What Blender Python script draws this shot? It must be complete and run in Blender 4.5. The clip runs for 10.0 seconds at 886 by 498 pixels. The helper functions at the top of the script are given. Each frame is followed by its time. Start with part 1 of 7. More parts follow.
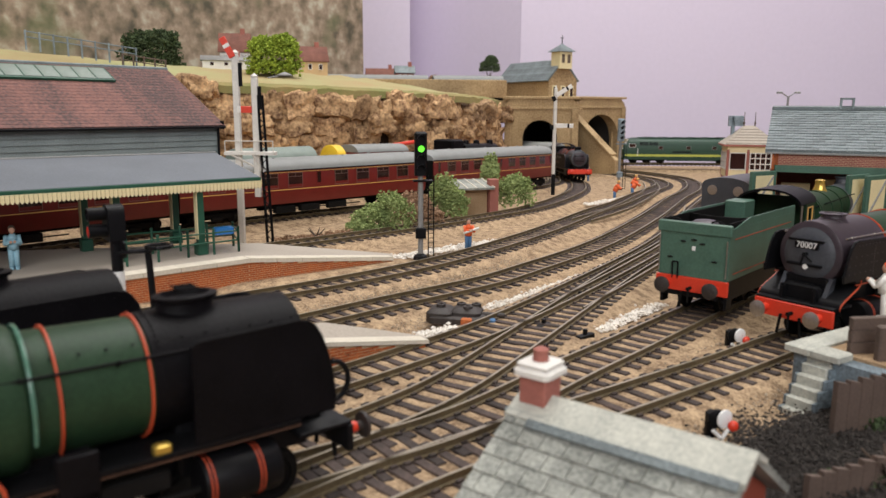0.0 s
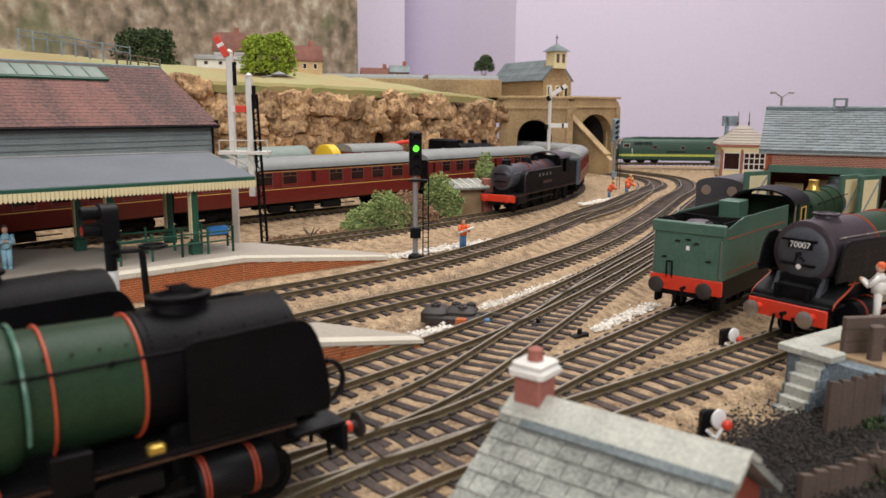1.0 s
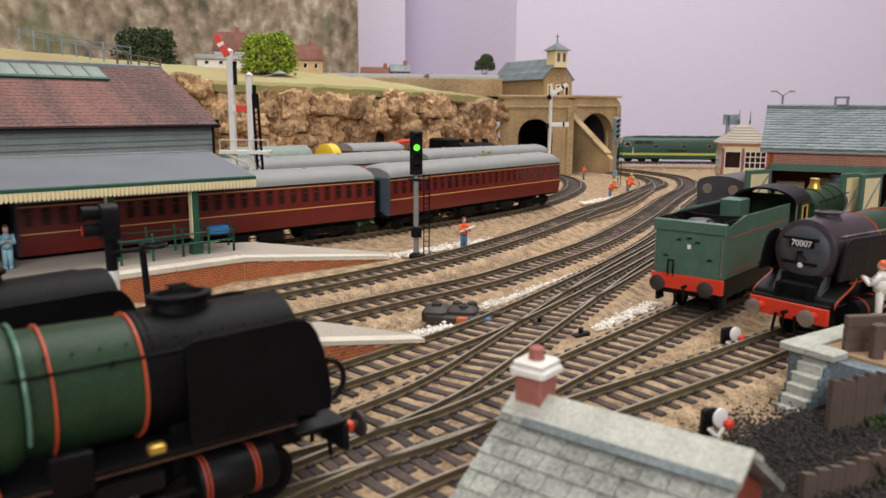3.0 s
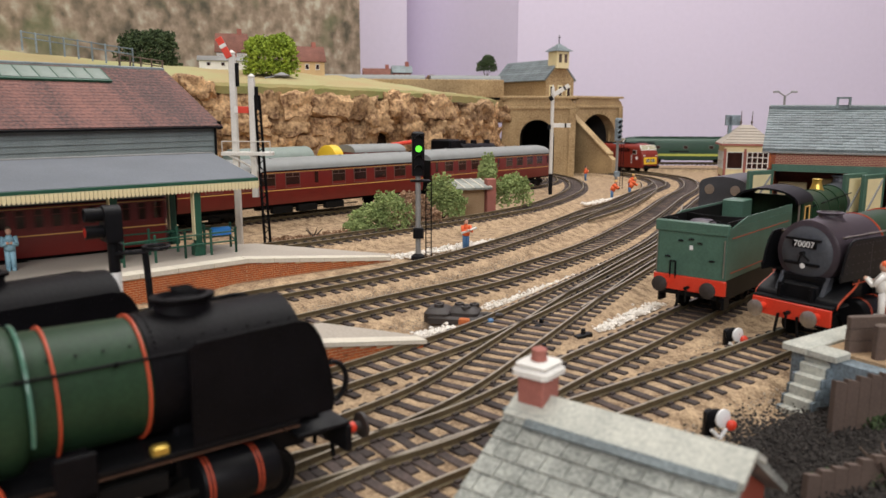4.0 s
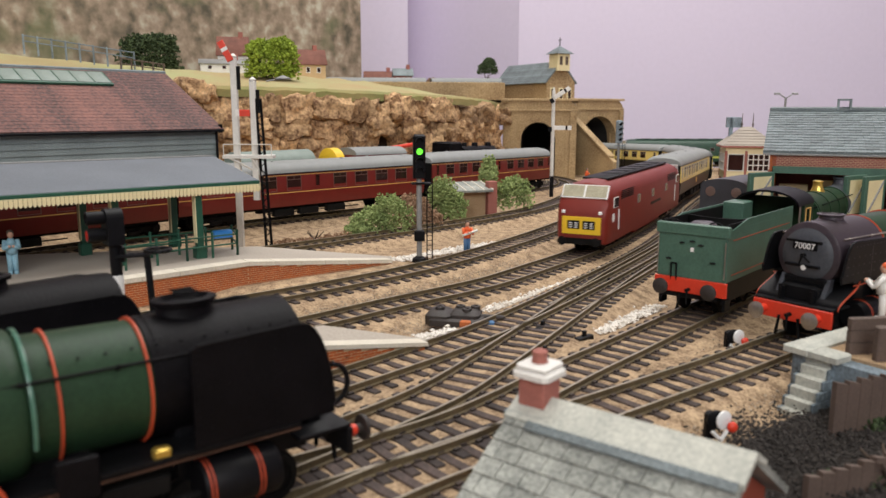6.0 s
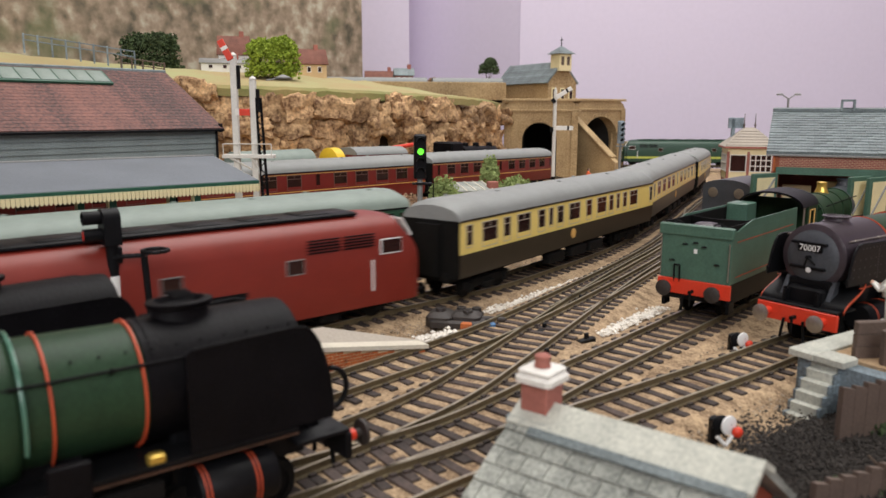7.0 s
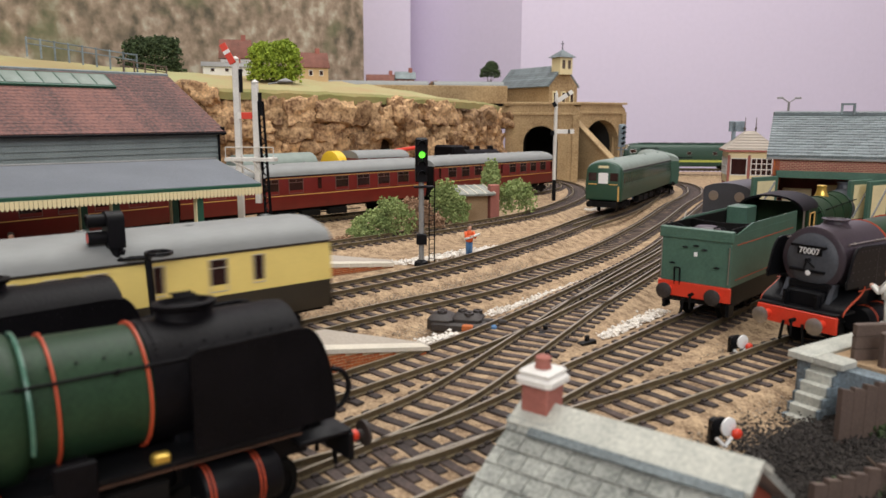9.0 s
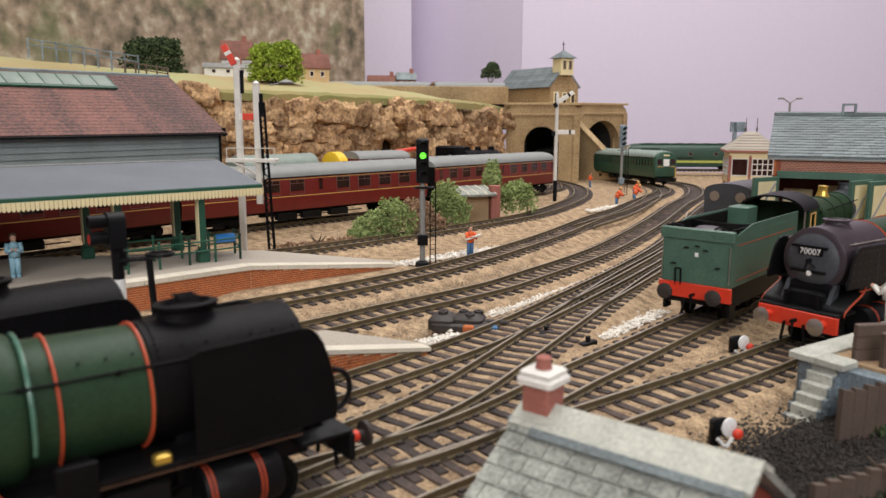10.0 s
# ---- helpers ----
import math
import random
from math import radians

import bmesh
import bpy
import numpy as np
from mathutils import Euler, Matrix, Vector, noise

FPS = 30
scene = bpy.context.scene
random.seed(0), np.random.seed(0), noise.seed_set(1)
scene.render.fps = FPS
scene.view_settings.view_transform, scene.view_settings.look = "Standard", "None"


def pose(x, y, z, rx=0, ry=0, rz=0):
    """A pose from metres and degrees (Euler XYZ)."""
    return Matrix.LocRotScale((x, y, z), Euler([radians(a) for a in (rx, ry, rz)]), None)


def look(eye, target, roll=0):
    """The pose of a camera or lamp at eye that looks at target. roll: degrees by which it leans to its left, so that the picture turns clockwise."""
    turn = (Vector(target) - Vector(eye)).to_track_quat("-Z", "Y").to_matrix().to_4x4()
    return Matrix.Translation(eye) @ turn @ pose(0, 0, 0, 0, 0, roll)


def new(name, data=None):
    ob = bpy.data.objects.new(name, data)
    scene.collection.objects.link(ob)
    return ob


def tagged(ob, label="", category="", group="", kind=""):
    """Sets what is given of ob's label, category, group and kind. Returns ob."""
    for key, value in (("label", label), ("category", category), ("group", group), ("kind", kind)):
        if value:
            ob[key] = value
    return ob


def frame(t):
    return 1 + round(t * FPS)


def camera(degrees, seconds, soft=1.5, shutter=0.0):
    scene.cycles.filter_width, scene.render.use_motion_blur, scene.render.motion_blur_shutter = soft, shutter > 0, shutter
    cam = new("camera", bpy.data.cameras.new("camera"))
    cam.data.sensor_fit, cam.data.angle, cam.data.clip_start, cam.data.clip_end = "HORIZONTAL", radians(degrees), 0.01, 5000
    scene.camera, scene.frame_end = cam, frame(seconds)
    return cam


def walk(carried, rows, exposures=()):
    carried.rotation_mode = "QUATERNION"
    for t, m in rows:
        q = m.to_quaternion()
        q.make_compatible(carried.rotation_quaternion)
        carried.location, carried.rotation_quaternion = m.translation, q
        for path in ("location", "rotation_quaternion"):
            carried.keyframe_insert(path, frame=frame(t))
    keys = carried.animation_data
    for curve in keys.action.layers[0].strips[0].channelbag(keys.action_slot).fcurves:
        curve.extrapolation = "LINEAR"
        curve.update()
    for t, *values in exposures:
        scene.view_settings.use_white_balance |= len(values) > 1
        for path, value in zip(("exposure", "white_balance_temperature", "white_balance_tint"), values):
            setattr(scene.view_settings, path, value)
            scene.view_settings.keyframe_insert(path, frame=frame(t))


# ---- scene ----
cam = camera(59.96, 10.0, soft=1.5, shutter=0.2)
# seconds, tilt, turn and lean in degrees, small drifts in millimetres
PATH = [
    (0, 0.000, 0.000, -0.000, -0.00, 0.00, -0.00),
    (0.5, -0.031, -0.216, 0.068, -0.14, 0.15, 0.04),
    (1, -0.033, -0.406, 0.088, -0.02, -0.04, 0.09),
    (1.5, -0.067, -0.419, 0.095, -0.08, 0.20, 0.04),
    (2, -0.064, -0.391, 0.077, -0.02, 0.31, -0.12),
    (2.5, -0.094, -0.376, 0.007, 0.04, 0.34, -0.11),
    (4, -0.012, -0.192, -0.119, -0.11, 0.22, 0.04),
    (4.5, 0.059, -0.129, -0.232, 0.23, -0.52, 0.11),
    (5, 0.127, -0.110, -0.207, 0.31, -0.62, 0.13),
    (5.5, 0.175, -0.095, -0.246, 0.17, -0.79, 0.13),
    (7, 0.180, -0.033, -0.101, -0.04, 3.22, -0.06),
    (7.5, 0.163, 0.004, 0.026, 0.01, 4.99, -0.20),
    (8, 0.251, 0.050, 0.017, 0.11, 4.45, -0.37),
    (8.5, 0.385, 0.052, -0.086, -0.05, 1.63, -0.19),
    (9, 0.422, 0.052, -0.085, -0.14, 1.39, 0.04),
    (9.5, 0.440, 0.102, -0.106, -0.09, 2.06, -0.12),
    (10, 0.475, 0.140, -0.139, -0.05, 1.10, 0.09)]
walk(cam, [(t, pose(x * 0.001, y * 0.001, 0.093 + z * 0.001, 79.68 + rx, 0, rz) @ pose(0, 0, 0, 0, 0, 0.34 + ro)) for t, rx, rz, ro, x, y, z in PATH])
cam.data.dof.use_dof = True
cam.data.dof.focus_distance = 0.55
cam.data.dof.aperture_fstop = 26.0

# ---- light ----
world = bpy.data.worlds.new("room_light")
scene.world = world
world.use_nodes = True
wn = world.node_tree
bg = wn.nodes["Background"]
bg.inputs[0].default_value = (0.93, 0.95, 1.0, 1)
bg.inputs[1].default_value = 0.35


def area_lamp(name, at, target, w, h, power, colour):
    d = bpy.data.lights.new(name, "AREA")
    d.shape, d.size, d.size_y, d.energy, d.color = "RECTANGLE", w, h, power, colour
    ob = new(name, d)
    ob.matrix_world = look(at, target)
    return ob


area_lamp("window_daylight", (0.1, -1.85, 1.15), (0.2, 0.8, 0.0), 2.2, 1.2, 44, (0.97, 0.985, 1.0))
area_lamp("ceiling_lamp", (0.3, 1.0, 1.62), (0.3, 1.0, 0.0), 1.6, 1.6, 38, (1.0, 0.985, 0.96))
scene.view_settings.exposure = 0.0

MM = 0.001


# ---- materials ----
def mat(name, col, rough=0.6, metal=0.0, var=0.25, scale=400.0, bump=0.15, fine=2500.0, emit=0.0, col2=None, spec=0.5, rand=0.0, spread=0.3, stretch=None):
    """Painted or grained surface: colour mottled at two scales with a fine relief."""
    m = bpy.data.materials.new(name)
    m.use_nodes = True
    nt = m.node_tree
    b = nt.nodes["Principled BSDF"]
    b.inputs["Roughness"].default_value, b.inputs["Metallic"].default_value = rough, metal
    b.inputs["Specular IOR Level"].default_value = spec
    tc = nt.nodes.new("ShaderNodeTexCoord")
    n1, n2 = nt.nodes.new("ShaderNodeTexNoise"), nt.nodes.new("ShaderNodeTexNoise")
    n1.inputs["Scale"].default_value, n2.inputs["Scale"].default_value = scale * 0.25, fine * 0.4
    n1.inputs["Detail"].default_value, n2.inputs["Detail"].default_value = 5, 3
    mx = nt.nodes.new("ShaderNodeMath")
    mx.operation = "ADD"
    if stretch:
        mp = nt.nodes.new("ShaderNodeMapping")
        mp.inputs["Scale"].default_value = stretch
        nt.links.new(tc.outputs["Object"], mp.inputs["Vector"])
        nt.links.new(mp.outputs[0], n1.inputs["Vector"])
    else:
        nt.links.new(tc.outputs["Object"], n1.inputs["Vector"])
    nt.links.new(tc.outputs["Object"], n2.inputs["Vector"])
    nt.links.new(n1.outputs["Fac"], mx.inputs[0])
    nt.links.new(n2.outputs["Fac"], mx.inputs[1])
    hf = nt.nodes.new("ShaderNodeMapRange")
    hf.inputs[1].default_value, hf.inputs[2].default_value = 1 - spread, 1 + spread
    nt.links.new(mx.outputs[0], hf.inputs[0])
    mix = nt.nodes.new("ShaderNodeMix")
    mix.data_type = "RGBA"
    c2 = col2 or tuple(c * (1 - var) for c in col)
    c1 = col if col2 else tuple(min(1, c * (1 + var * 0.5)) for c in col)
    mix.inputs[6].default_value, mix.inputs[7].default_value = (*c2, 1), (*c1, 1)
    nt.links.new(hf.outputs[0], mix.inputs[0])
    if rand:
        oi = nt.nodes.new("ShaderNodeObjectInfo")
        mr = nt.nodes.new("ShaderNodeMapRange")
        mr.inputs[3].default_value, mr.inputs[4].default_value = 1 - rand, 1 + rand
        nt.links.new(oi.outputs["Random"], mr.inputs[0])
        hs = nt.nodes.new("ShaderNodeHueSaturation")
        nt.links.new(mr.outputs[0], hs.inputs["Value"])
        nt.links.new(mix.outputs[2], hs.inputs["Color"])
        nt.links.new(hs.outputs[0], b.inputs["Base Color"])
    else:
        nt.links.new(mix.outputs[2], b.inputs["Base Color"])
    if bump:
        bp = nt.nodes.new("ShaderNodeBump")
        bp.inputs["Strength"].default_value, bp.inputs["Distance"].default_value = bump, 0.0004
        nt.links.new(n2.outputs["Fac"], bp.inputs["Height"])
        nt.links.new(bp.outputs[0], b.inputs["Normal"])
    if emit:
        b.inputs["Emission Color"].default_value = (*col, 1)
        b.inputs["Emission Strength"].default_value = emit
    return m


M = {
    "sand": mat("sandy_ballast", (0.51, 0.365, 0.22), 0.95, var=0.5, scale=620, bump=1.0, fine=2400, col2=(0.16, 0.10, 0.055), spread=0.22),
    "bank": mat("sandy_bank", (0.46, 0.32, 0.19), 0.95, var=0.45, scale=150, bump=0.9, fine=3000, col2=(0.25, 0.16, 0.08)),
    "sleeper": mat("sleeper_brown", (0.060, 0.041, 0.034), 0.8, var=0.5, rand=0.35),
    "rail": mat("weathered_rail", (0.175, 0.135, 0.075), 0.5, 0.25, var=0.4, scale=300),
    "railhead": mat("polished_rail_top", (0.40, 0.36, 0.27), 0.34, 0.6, var=0.2),
    "maroon": mat("maroon_paint", (0.165, 0.016, 0.012), 0.36, var=0.14, bump=0.03),
    "cream": mat("cream_paint", (0.80, 0.62, 0.19), 0.4, var=0.06, bump=0.03),
    "choc": mat("dark_brown_paint", (0.030, 0.023, 0.014), 0.4, var=0.15, bump=0.03),
    "roofgrey": mat("grey_roof", (0.25, 0.26, 0.25), 0.6, var=0.12, bump=0.08),
    "roofgreen": mat("green_grey_roof", (0.22, 0.27, 0.235), 0.55, var=0.15, bump=0.08),
    "sred": mat("diesel_red_paint", (0.20, 0.020, 0.011), 0.46, var=0.1, bump=0.03),
    "yellow": mat("warning_yellow", (0.85, 0.55, 0.03), 0.4, var=0.08, bump=0.03),
    "line": mat("lining_yellow", (0.72, 0.42, 0.12), 0.5, var=0.05, bump=0),
    "orange": mat("lining_orange", (0.50, 0.07, 0.025), 0.5, var=0.15, bump=0),
    "black": mat("satin_black", (0.006, 0.006, 0.007), 0.45, var=0.3, bump=0.1, spec=0.14),
    "sooty": mat("sooty_black", (0.0045, 0.004, 0.005), 0.5, var=0.5, bump=0.35, spec=0.10),
    "under": mat("underframe_black", (0.008, 0.0075, 0.007), 0.7, var=0.4, bump=0.2, spec=0.12),
    "glass": mat("dark_glazing", (0.035, 0.016, 0.014), 0.08, var=0.4, bump=0),
    "frame": mat("bright_window_frame", (0.55, 0.50, 0.42), 0.35, 0.5, var=0.1, bump=0),
    "green": mat("loco_green", (0.019, 0.046, 0.022), 0.42, var=0.3, bump=0.06, spec=0.2),
    "dgreen": mat("diesel_green", (0.012, 0.05, 0.028), 0.42, var=0.15, bump=0.04),
    "egreen": mat("electric_unit_green", (0.026, 0.080, 0.048), 0.42, var=0.15, bump=0.04),
    "lime": mat("pale_green_band", (0.42, 0.46, 0.08), 0.5, var=0.1, bump=0),
    "tgreen": mat("tender_green", (0.075, 0.15, 0.108), 0.38, var=0.22, bump=0.05, spec=0.35),
    "red": mat("buffer_red", (0.70, 0.05, 0.02), 0.42, var=0.1, bump=0.03),
    "steel": mat("buffer_steel", (0.42, 0.38, 0.33), 0.3, 0.8, var=0.2),
    "white": mat("white_paint", (0.80, 0.78, 0.72), 0.5, var=0.1, bump=0.05),
    "plastic": mat("white_print", (0.85, 0.85, 0.82), 0.5, var=0.04, bump=0),
    "purple": mat("smokebox_door_grey", (0.062, 0.068, 0.078), 0.40, var=0.25, bump=0.1, spec=0.4),
    "boiler": mat("dark_boiler", (0.045, 0.034, 0.041), 0.34, var=0.25, bump=0.06, spec=0.4),
    "rock": mat("cork_rock", (0.66, 0.43, 0.22), 0.9, var=0.5, scale=220, bump=1.0, fine=700, col2=(0.13, 0.062, 0.03), rand=0.3, spread=0.24),
    "stone": mat("tan_stone", (0.48, 0.345, 0.18), 0.85, var=0.2, scale=70, bump=0.4, fine=900, col2=(0.25, 0.165, 0.08), spread=0.24),
    "cleftdark": mat("cleft_shade", (0.045, 0.028, 0.016), 0.95, var=0.4, scale=120),
    "void": mat("tunnel_lining", (0.02, 0.018, 0.016), 0.9, var=0.3),
    "grass": mat("static_grass", (0.17, 0.20, 0.06), 0.95, var=0.4, scale=60, bump=0.8, fine=2500, col2=(0.33, 0.24, 0.10)),
    "field": mat("pale_field", (0.37, 0.38, 0.18), 0.95, var=0.3, scale=36, bump=0.5, col2=(0.40, 0.28, 0.14), spread=0.2),
    "brick": mat("orange_brick", (0.60, 0.165, 0.04), 0.8, var=0.5, scale=900, bump=0.25, col2=(0.33, 0.08, 0.025)),
    "mortar": mat("mortar", (0.66, 0.50, 0.31), 0.9, var=0.25),
    "pave": mat("platform_surface", (0.42, 0.37, 0.31), 0.85, var=0.15, scale=80, bump=0.25),
    "coping": mat("pale_coping", (0.66, 0.61, 0.50), 0.75, var=0.15, rand=0.05),
    "slate": mat("roof_slate", (0.19, 0.23, 0.235), 0.55, var=0.5, scale=200, bump=0.35, rand=0.22),
    "felt": mat("canopy_grey", (0.155, 0.175, 0.20), 0.6, var=0.2, scale=120, bump=0.15),
    "tile": mat("shed_roof_tile", (0.225, 0.10, 0.08), 0.75, var=0.45, scale=95, bump=0.4, fine=900, col2=(0.06, 0.038, 0.037), rand=0.05, spread=0.22, stretch=(1.0, 0.16, 0.16)),
    "board": mat("grey_weatherboard", (0.24, 0.285, 0.28), 0.75, var=0.25, scale=140, bump=0.3, rand=0.1),
    "stgreen": mat("station_green", (0.015, 0.085, 0.05), 0.45, var=0.15, bump=0.05),
    "stcream": mat("station_cream", (0.78, 0.68, 0.40), 0.5, var=0.1, bump=0.05),
    "postw": mat("signal_post_white", (0.72, 0.70, 0.64), 0.5, var=0.15, bump=0.05),
    "postg": mat("signal_post_grey", (0.25, 0.25, 0.24), 0.5, var=0.2, bump=0.05),
    "wall": mat("lilac_wall", (0.70, 0.63, 0.75), 0.8, var=0.03, scale=3, bump=0.05, fine=200),
    "leafl": mat("bright_foliage", (0.36, 0.46, 0.04), 0.8, var=0.5, scale=300, col2=(0.15, 0.22, 0.02)),
    "leafd": mat("dark_foliage", (0.055, 0.085, 0.03), 0.85, var=0.5, scale=300),
    "leafm": mat("bush_foliage", (0.42, 0.50, 0.19), 0.85, var=0.5, scale=300, col2=(0.13, 0.19, 0.055)),
    "leafb": mat("brown_foliage", (0.36, 0.22, 0.13), 0.85, var=0.4, scale=300),
    "bark": mat("bark", (0.10, 0.07, 0.05), 0.9),
    "coal": mat("dark_cinders", (0.055, 0.048, 0.043), 0.95, var=0.5, scale=500, bump=1.0, fine=1800, spec=0.2),
    "gravel": mat("white_chippings", (0.86, 0.81, 0.73), 0.9, var=0.25, scale=800, bump=0.3),
    "paleroof": mat("weathered_pale_slate", (0.43, 0.44, 0.39), 0.8, var=0.4, scale=330, bump=0.6, col2=(0.13, 0.14, 0.125), rand=0.14),
    "chim": mat("faded_red_brick", (0.36, 0.13, 0.10), 0.8, var=0.2, scale=300),
    "redend": mat("red_gable", (0.30, 0.06, 0.03), 0.75, var=0.2),
    "brownwood": mat("brown_fence", (0.115, 0.080, 0.062), 0.75, var=0.25, scale=300),
    "bluegrey": mat("blue_grey_stone", (0.20, 0.25, 0.28), 0.8, var=0.45, scale=500, rand=0.3),
    "stepstone": mat("pale_step_stone", (0.58, 0.58, 0.50), 0.85, var=0.35, scale=350, col2=(0.34, 0.35, 0.31), rand=0.1),
    "skin": mat("figure_skin", (0.62, 0.36, 0.25), 0.6, var=0.05, bump=0),
    "suit": mat("pale_blue_suit", (0.30, 0.52, 0.62), 0.6, var=0.15, bump=0),
    "hivis": mat("orange_vest", (0.80, 0.13, 0.03), 0.6, var=0.1, bump=0),
    "jeans": mat("blue_trousers", (0.06, 0.16, 0.32), 0.6, var=0.15, bump=0),
    "lampg": mat("green_lamp", (0.15, 1.0, 0.05), 0.3, emit=1.3, var=0.0, bump=0),
    "lampr": mat("red_lens", (0.55, 0.03, 0.02), 0.2, var=0.0, bump=0),
    "brass": mat("brass", (0.65, 0.45, 0.10), 0.3, 0.8, var=0.1),
    "blue": mat("blue_plastic", (0.03, 0.20, 0.55), 0.45, var=0.1),
    "lineold": mat("worn_lining", (0.07, 0.032, 0.018), 0.6, var=0.4, bump=0.05),
    "rust": mat("rusty_iron", (0.034, 0.026, 0.022), 0.6, var=0.4, bump=0.3),
    "buff": mat("buff_wall", (0.60, 0.42, 0.22), 0.8, var=0.15),
    "roofred": mat("red_tile_roof", (0.19, 0.075, 0.052), 0.8, var=0.35),
}


# ---- mesh helpers, in millimetres ----
def quad_box(bm, x0, x1, y0, y1, z0, z1, m=None):
    v = [bm.verts.new(p) for p in ((x0, y0, z0), (x1, y0, z0), (x1, y1, z0), (x0, y1, z0), (x0, y0, z1), (x1, y0, z1), (x1, y1, z1), (x0, y1, z1))]
    for f in ((3, 2, 1, 0), (4, 5, 6, 7), (0, 1, 5, 4), (1, 2, 6, 5), (2, 3, 7, 6), (3, 0, 4, 7)):
        bm.faces.new([v[i] for i in f])
    if m is not None:
        for q in v:
            q.co = m @ q.co
    return v


def soft_box(bm, x0, x1, y0, y1, z0, z1, r=0.6, m=None):
    """A box with its upright and upper edges chamfered."""
    r = min(r, (x1 - x0) * 0.45, (y1 - y0) * 0.45, (z1 - z0) * 0.45)
    rings = []
    for z, k in ((z0, r), (z1 - r, r), (z1, 2 * r)):
        i = 0 if k == r else r
        a, b, c, d = x0 + i, x1 - i, y0 + i, y1 - i
        pts = [(a + r, c), (b - r, c), (b, c + r), (b, d - r), (b - r, d), (a + r, d), (a, d - r), (a, c + r)]
        rings.append([bm.verts.new((p[0], p[1], z)) for p in pts])
    skin(bm, rings, True)
    if m is not None:
        for ring in rings:
            for q in ring:
                q.co = m @ q.co


def skin(bm, rings, caps=False, closed=True):
    n = len(rings[0])
    for a, b in zip(rings, rings[1:]):
        for i in range(n if closed else n - 1):
            j = (i + 1) % n
            bm.faces.new((a[i], a[j], b[j], b[i]))
    if caps:
        bm.faces.new(list(reversed(rings[0])))
        bm.faces.new(rings[-1])


def prism(bm, prof, x0, x1, steps=1):
    """A profile of (y, z), anticlockwise seen from +x, drawn along x."""
    rings = [[bm.verts.new((x0 + (x1 - x0) * i / steps, y, z)) for y, z in prof] for i in range(steps + 1)]
    skin(bm, rings, True)


def rod(bm, p, q, r0, r1=None, n=10):
    p, q = Vector(p), Vector(q)
    r1 = r0 if r1 is None else r1
    d = (q - p).normalized()
    a = d.orthogonal().normalized()
    b = d.cross(a)
    rings = [[bm.verts.new(c + (a * math.cos(2 * math.pi * i / n) + b * math.sin(2 * math.pi * i / n)) * r) for i in range(n)] for c, r in ((p, r0), (q, r1))]
    skin(bm, rings, True)


def lathe(bm, prof, p, axis, n=24):
    """Rings of (distance along the axis, radius) round an axis from p."""
    p, d = Vector(p), Vector(axis).normalized()
    a = d.orthogonal().normalized()
    b = d.cross(a)
    rings = [[bm.verts.new(p + d * s + (a * math.cos(2 * math.pi * i / n) + b * math.sin(2 * math.pi * i / n)) * max(r, 0.01)) for i in range(n)] for s, r in prof]
    skin(bm, rings, True)


def blob(bm, c, rx, ry, rz, seg=10, rough=0.0, seed=0):
    c = Vector(c)
    rings = []
    for i in range(1, seg):
        a = math.pi * i / seg
        ring = []
        for j in range(seg):
            b = 2 * math.pi * j / seg
            v = Vector((math.sin(a) * math.cos(b), math.sin(a) * math.sin(b), -math.cos(a)))
            k = 1 + rough * noise.noise(v * 2.3 + Vector((seed, 0, 0)))
            ring.append(bm.verts.new(c + Vector((v.x * rx, v.y * ry, v.z * rz)) * k))
        rings.append(ring)
    skin(bm, rings, True)


SHARP = radians(38)


def part(name, bm, material, parent=None, label=""):
    bmesh.ops.recalc_face_normals(bm, faces=bm.faces[:])
    bm.transform(Matrix.Scale(MM, 4))
    me = bpy.data.meshes.new(name)
    for f in bm.faces:
        f.smooth = True
    bm.to_mesh(me)
    bm.free()
    me.set_sharp_from_angle(angle=SHARP)
    me.materials.append(M[material] if isinstance(material, str) else material)
    ob = new(name, me)
    if parent:
        ob.parent = parent
    return tagged(ob, label) if label else ob


def B():
    return bmesh.new()


def box_part(name, material, parent, x0, x1, y0, y1, z0, z1, r=0.0, m=None, label=""):
    bm = B()
    soft_box(bm, x0, x1, y0, y1, z0, z1, r, m) if r else quad_box(bm, x0, x1, y0, y1, z0, z1, m)
    return part(name, bm, material, parent, label)


def at(x, y, z=0.0, rz=0.0):
    return pose(x * MM, y * MM, z * MM, 0, 0, rz)


def thing(name, label, category, group="", m=None, kind=""):
    ob = new(name)
    ob.empty_display_size = 0.01
    if m is not None:
        ob.matrix_basis = m
    return tagged(ob, label, category, group, kind)


# ---- lines of the tracks, in millimetres ----
def fall(y):
    """The board falls gently towards the tunnels."""
    return -0.024 * max(0.0, y - 850)


def smooth_line(pts, step=4.0):
    p = [Vector((a[0], a[1])) for a in pts]
    p = [p[0] * 2 - p[1]] + p + [p[-1] * 2 - p[-2]]
    out = []
    for i in range(1, len(p) - 2):
        n = max(2, int((p[i + 1] - p[i]).length / step))
        for k in range(n):
            t = k / n
            a, b, c, d = p[i - 1], p[i], p[i + 1], p[i + 2]
            out.append(0.5 * ((2 * b) + (c - a) * t + (2 * a - 5 * b + 4 * c - d) * t * t + (3 * b - a - 3 * c + d) * t ** 3))
    out.append(p[-2])
    for _ in range(30):
        out = [out[0]] + [(a + 2 * b + c) / 4 for a, b, c in zip(out, out[1:], out[2:])] + [out[-1]]
    return out


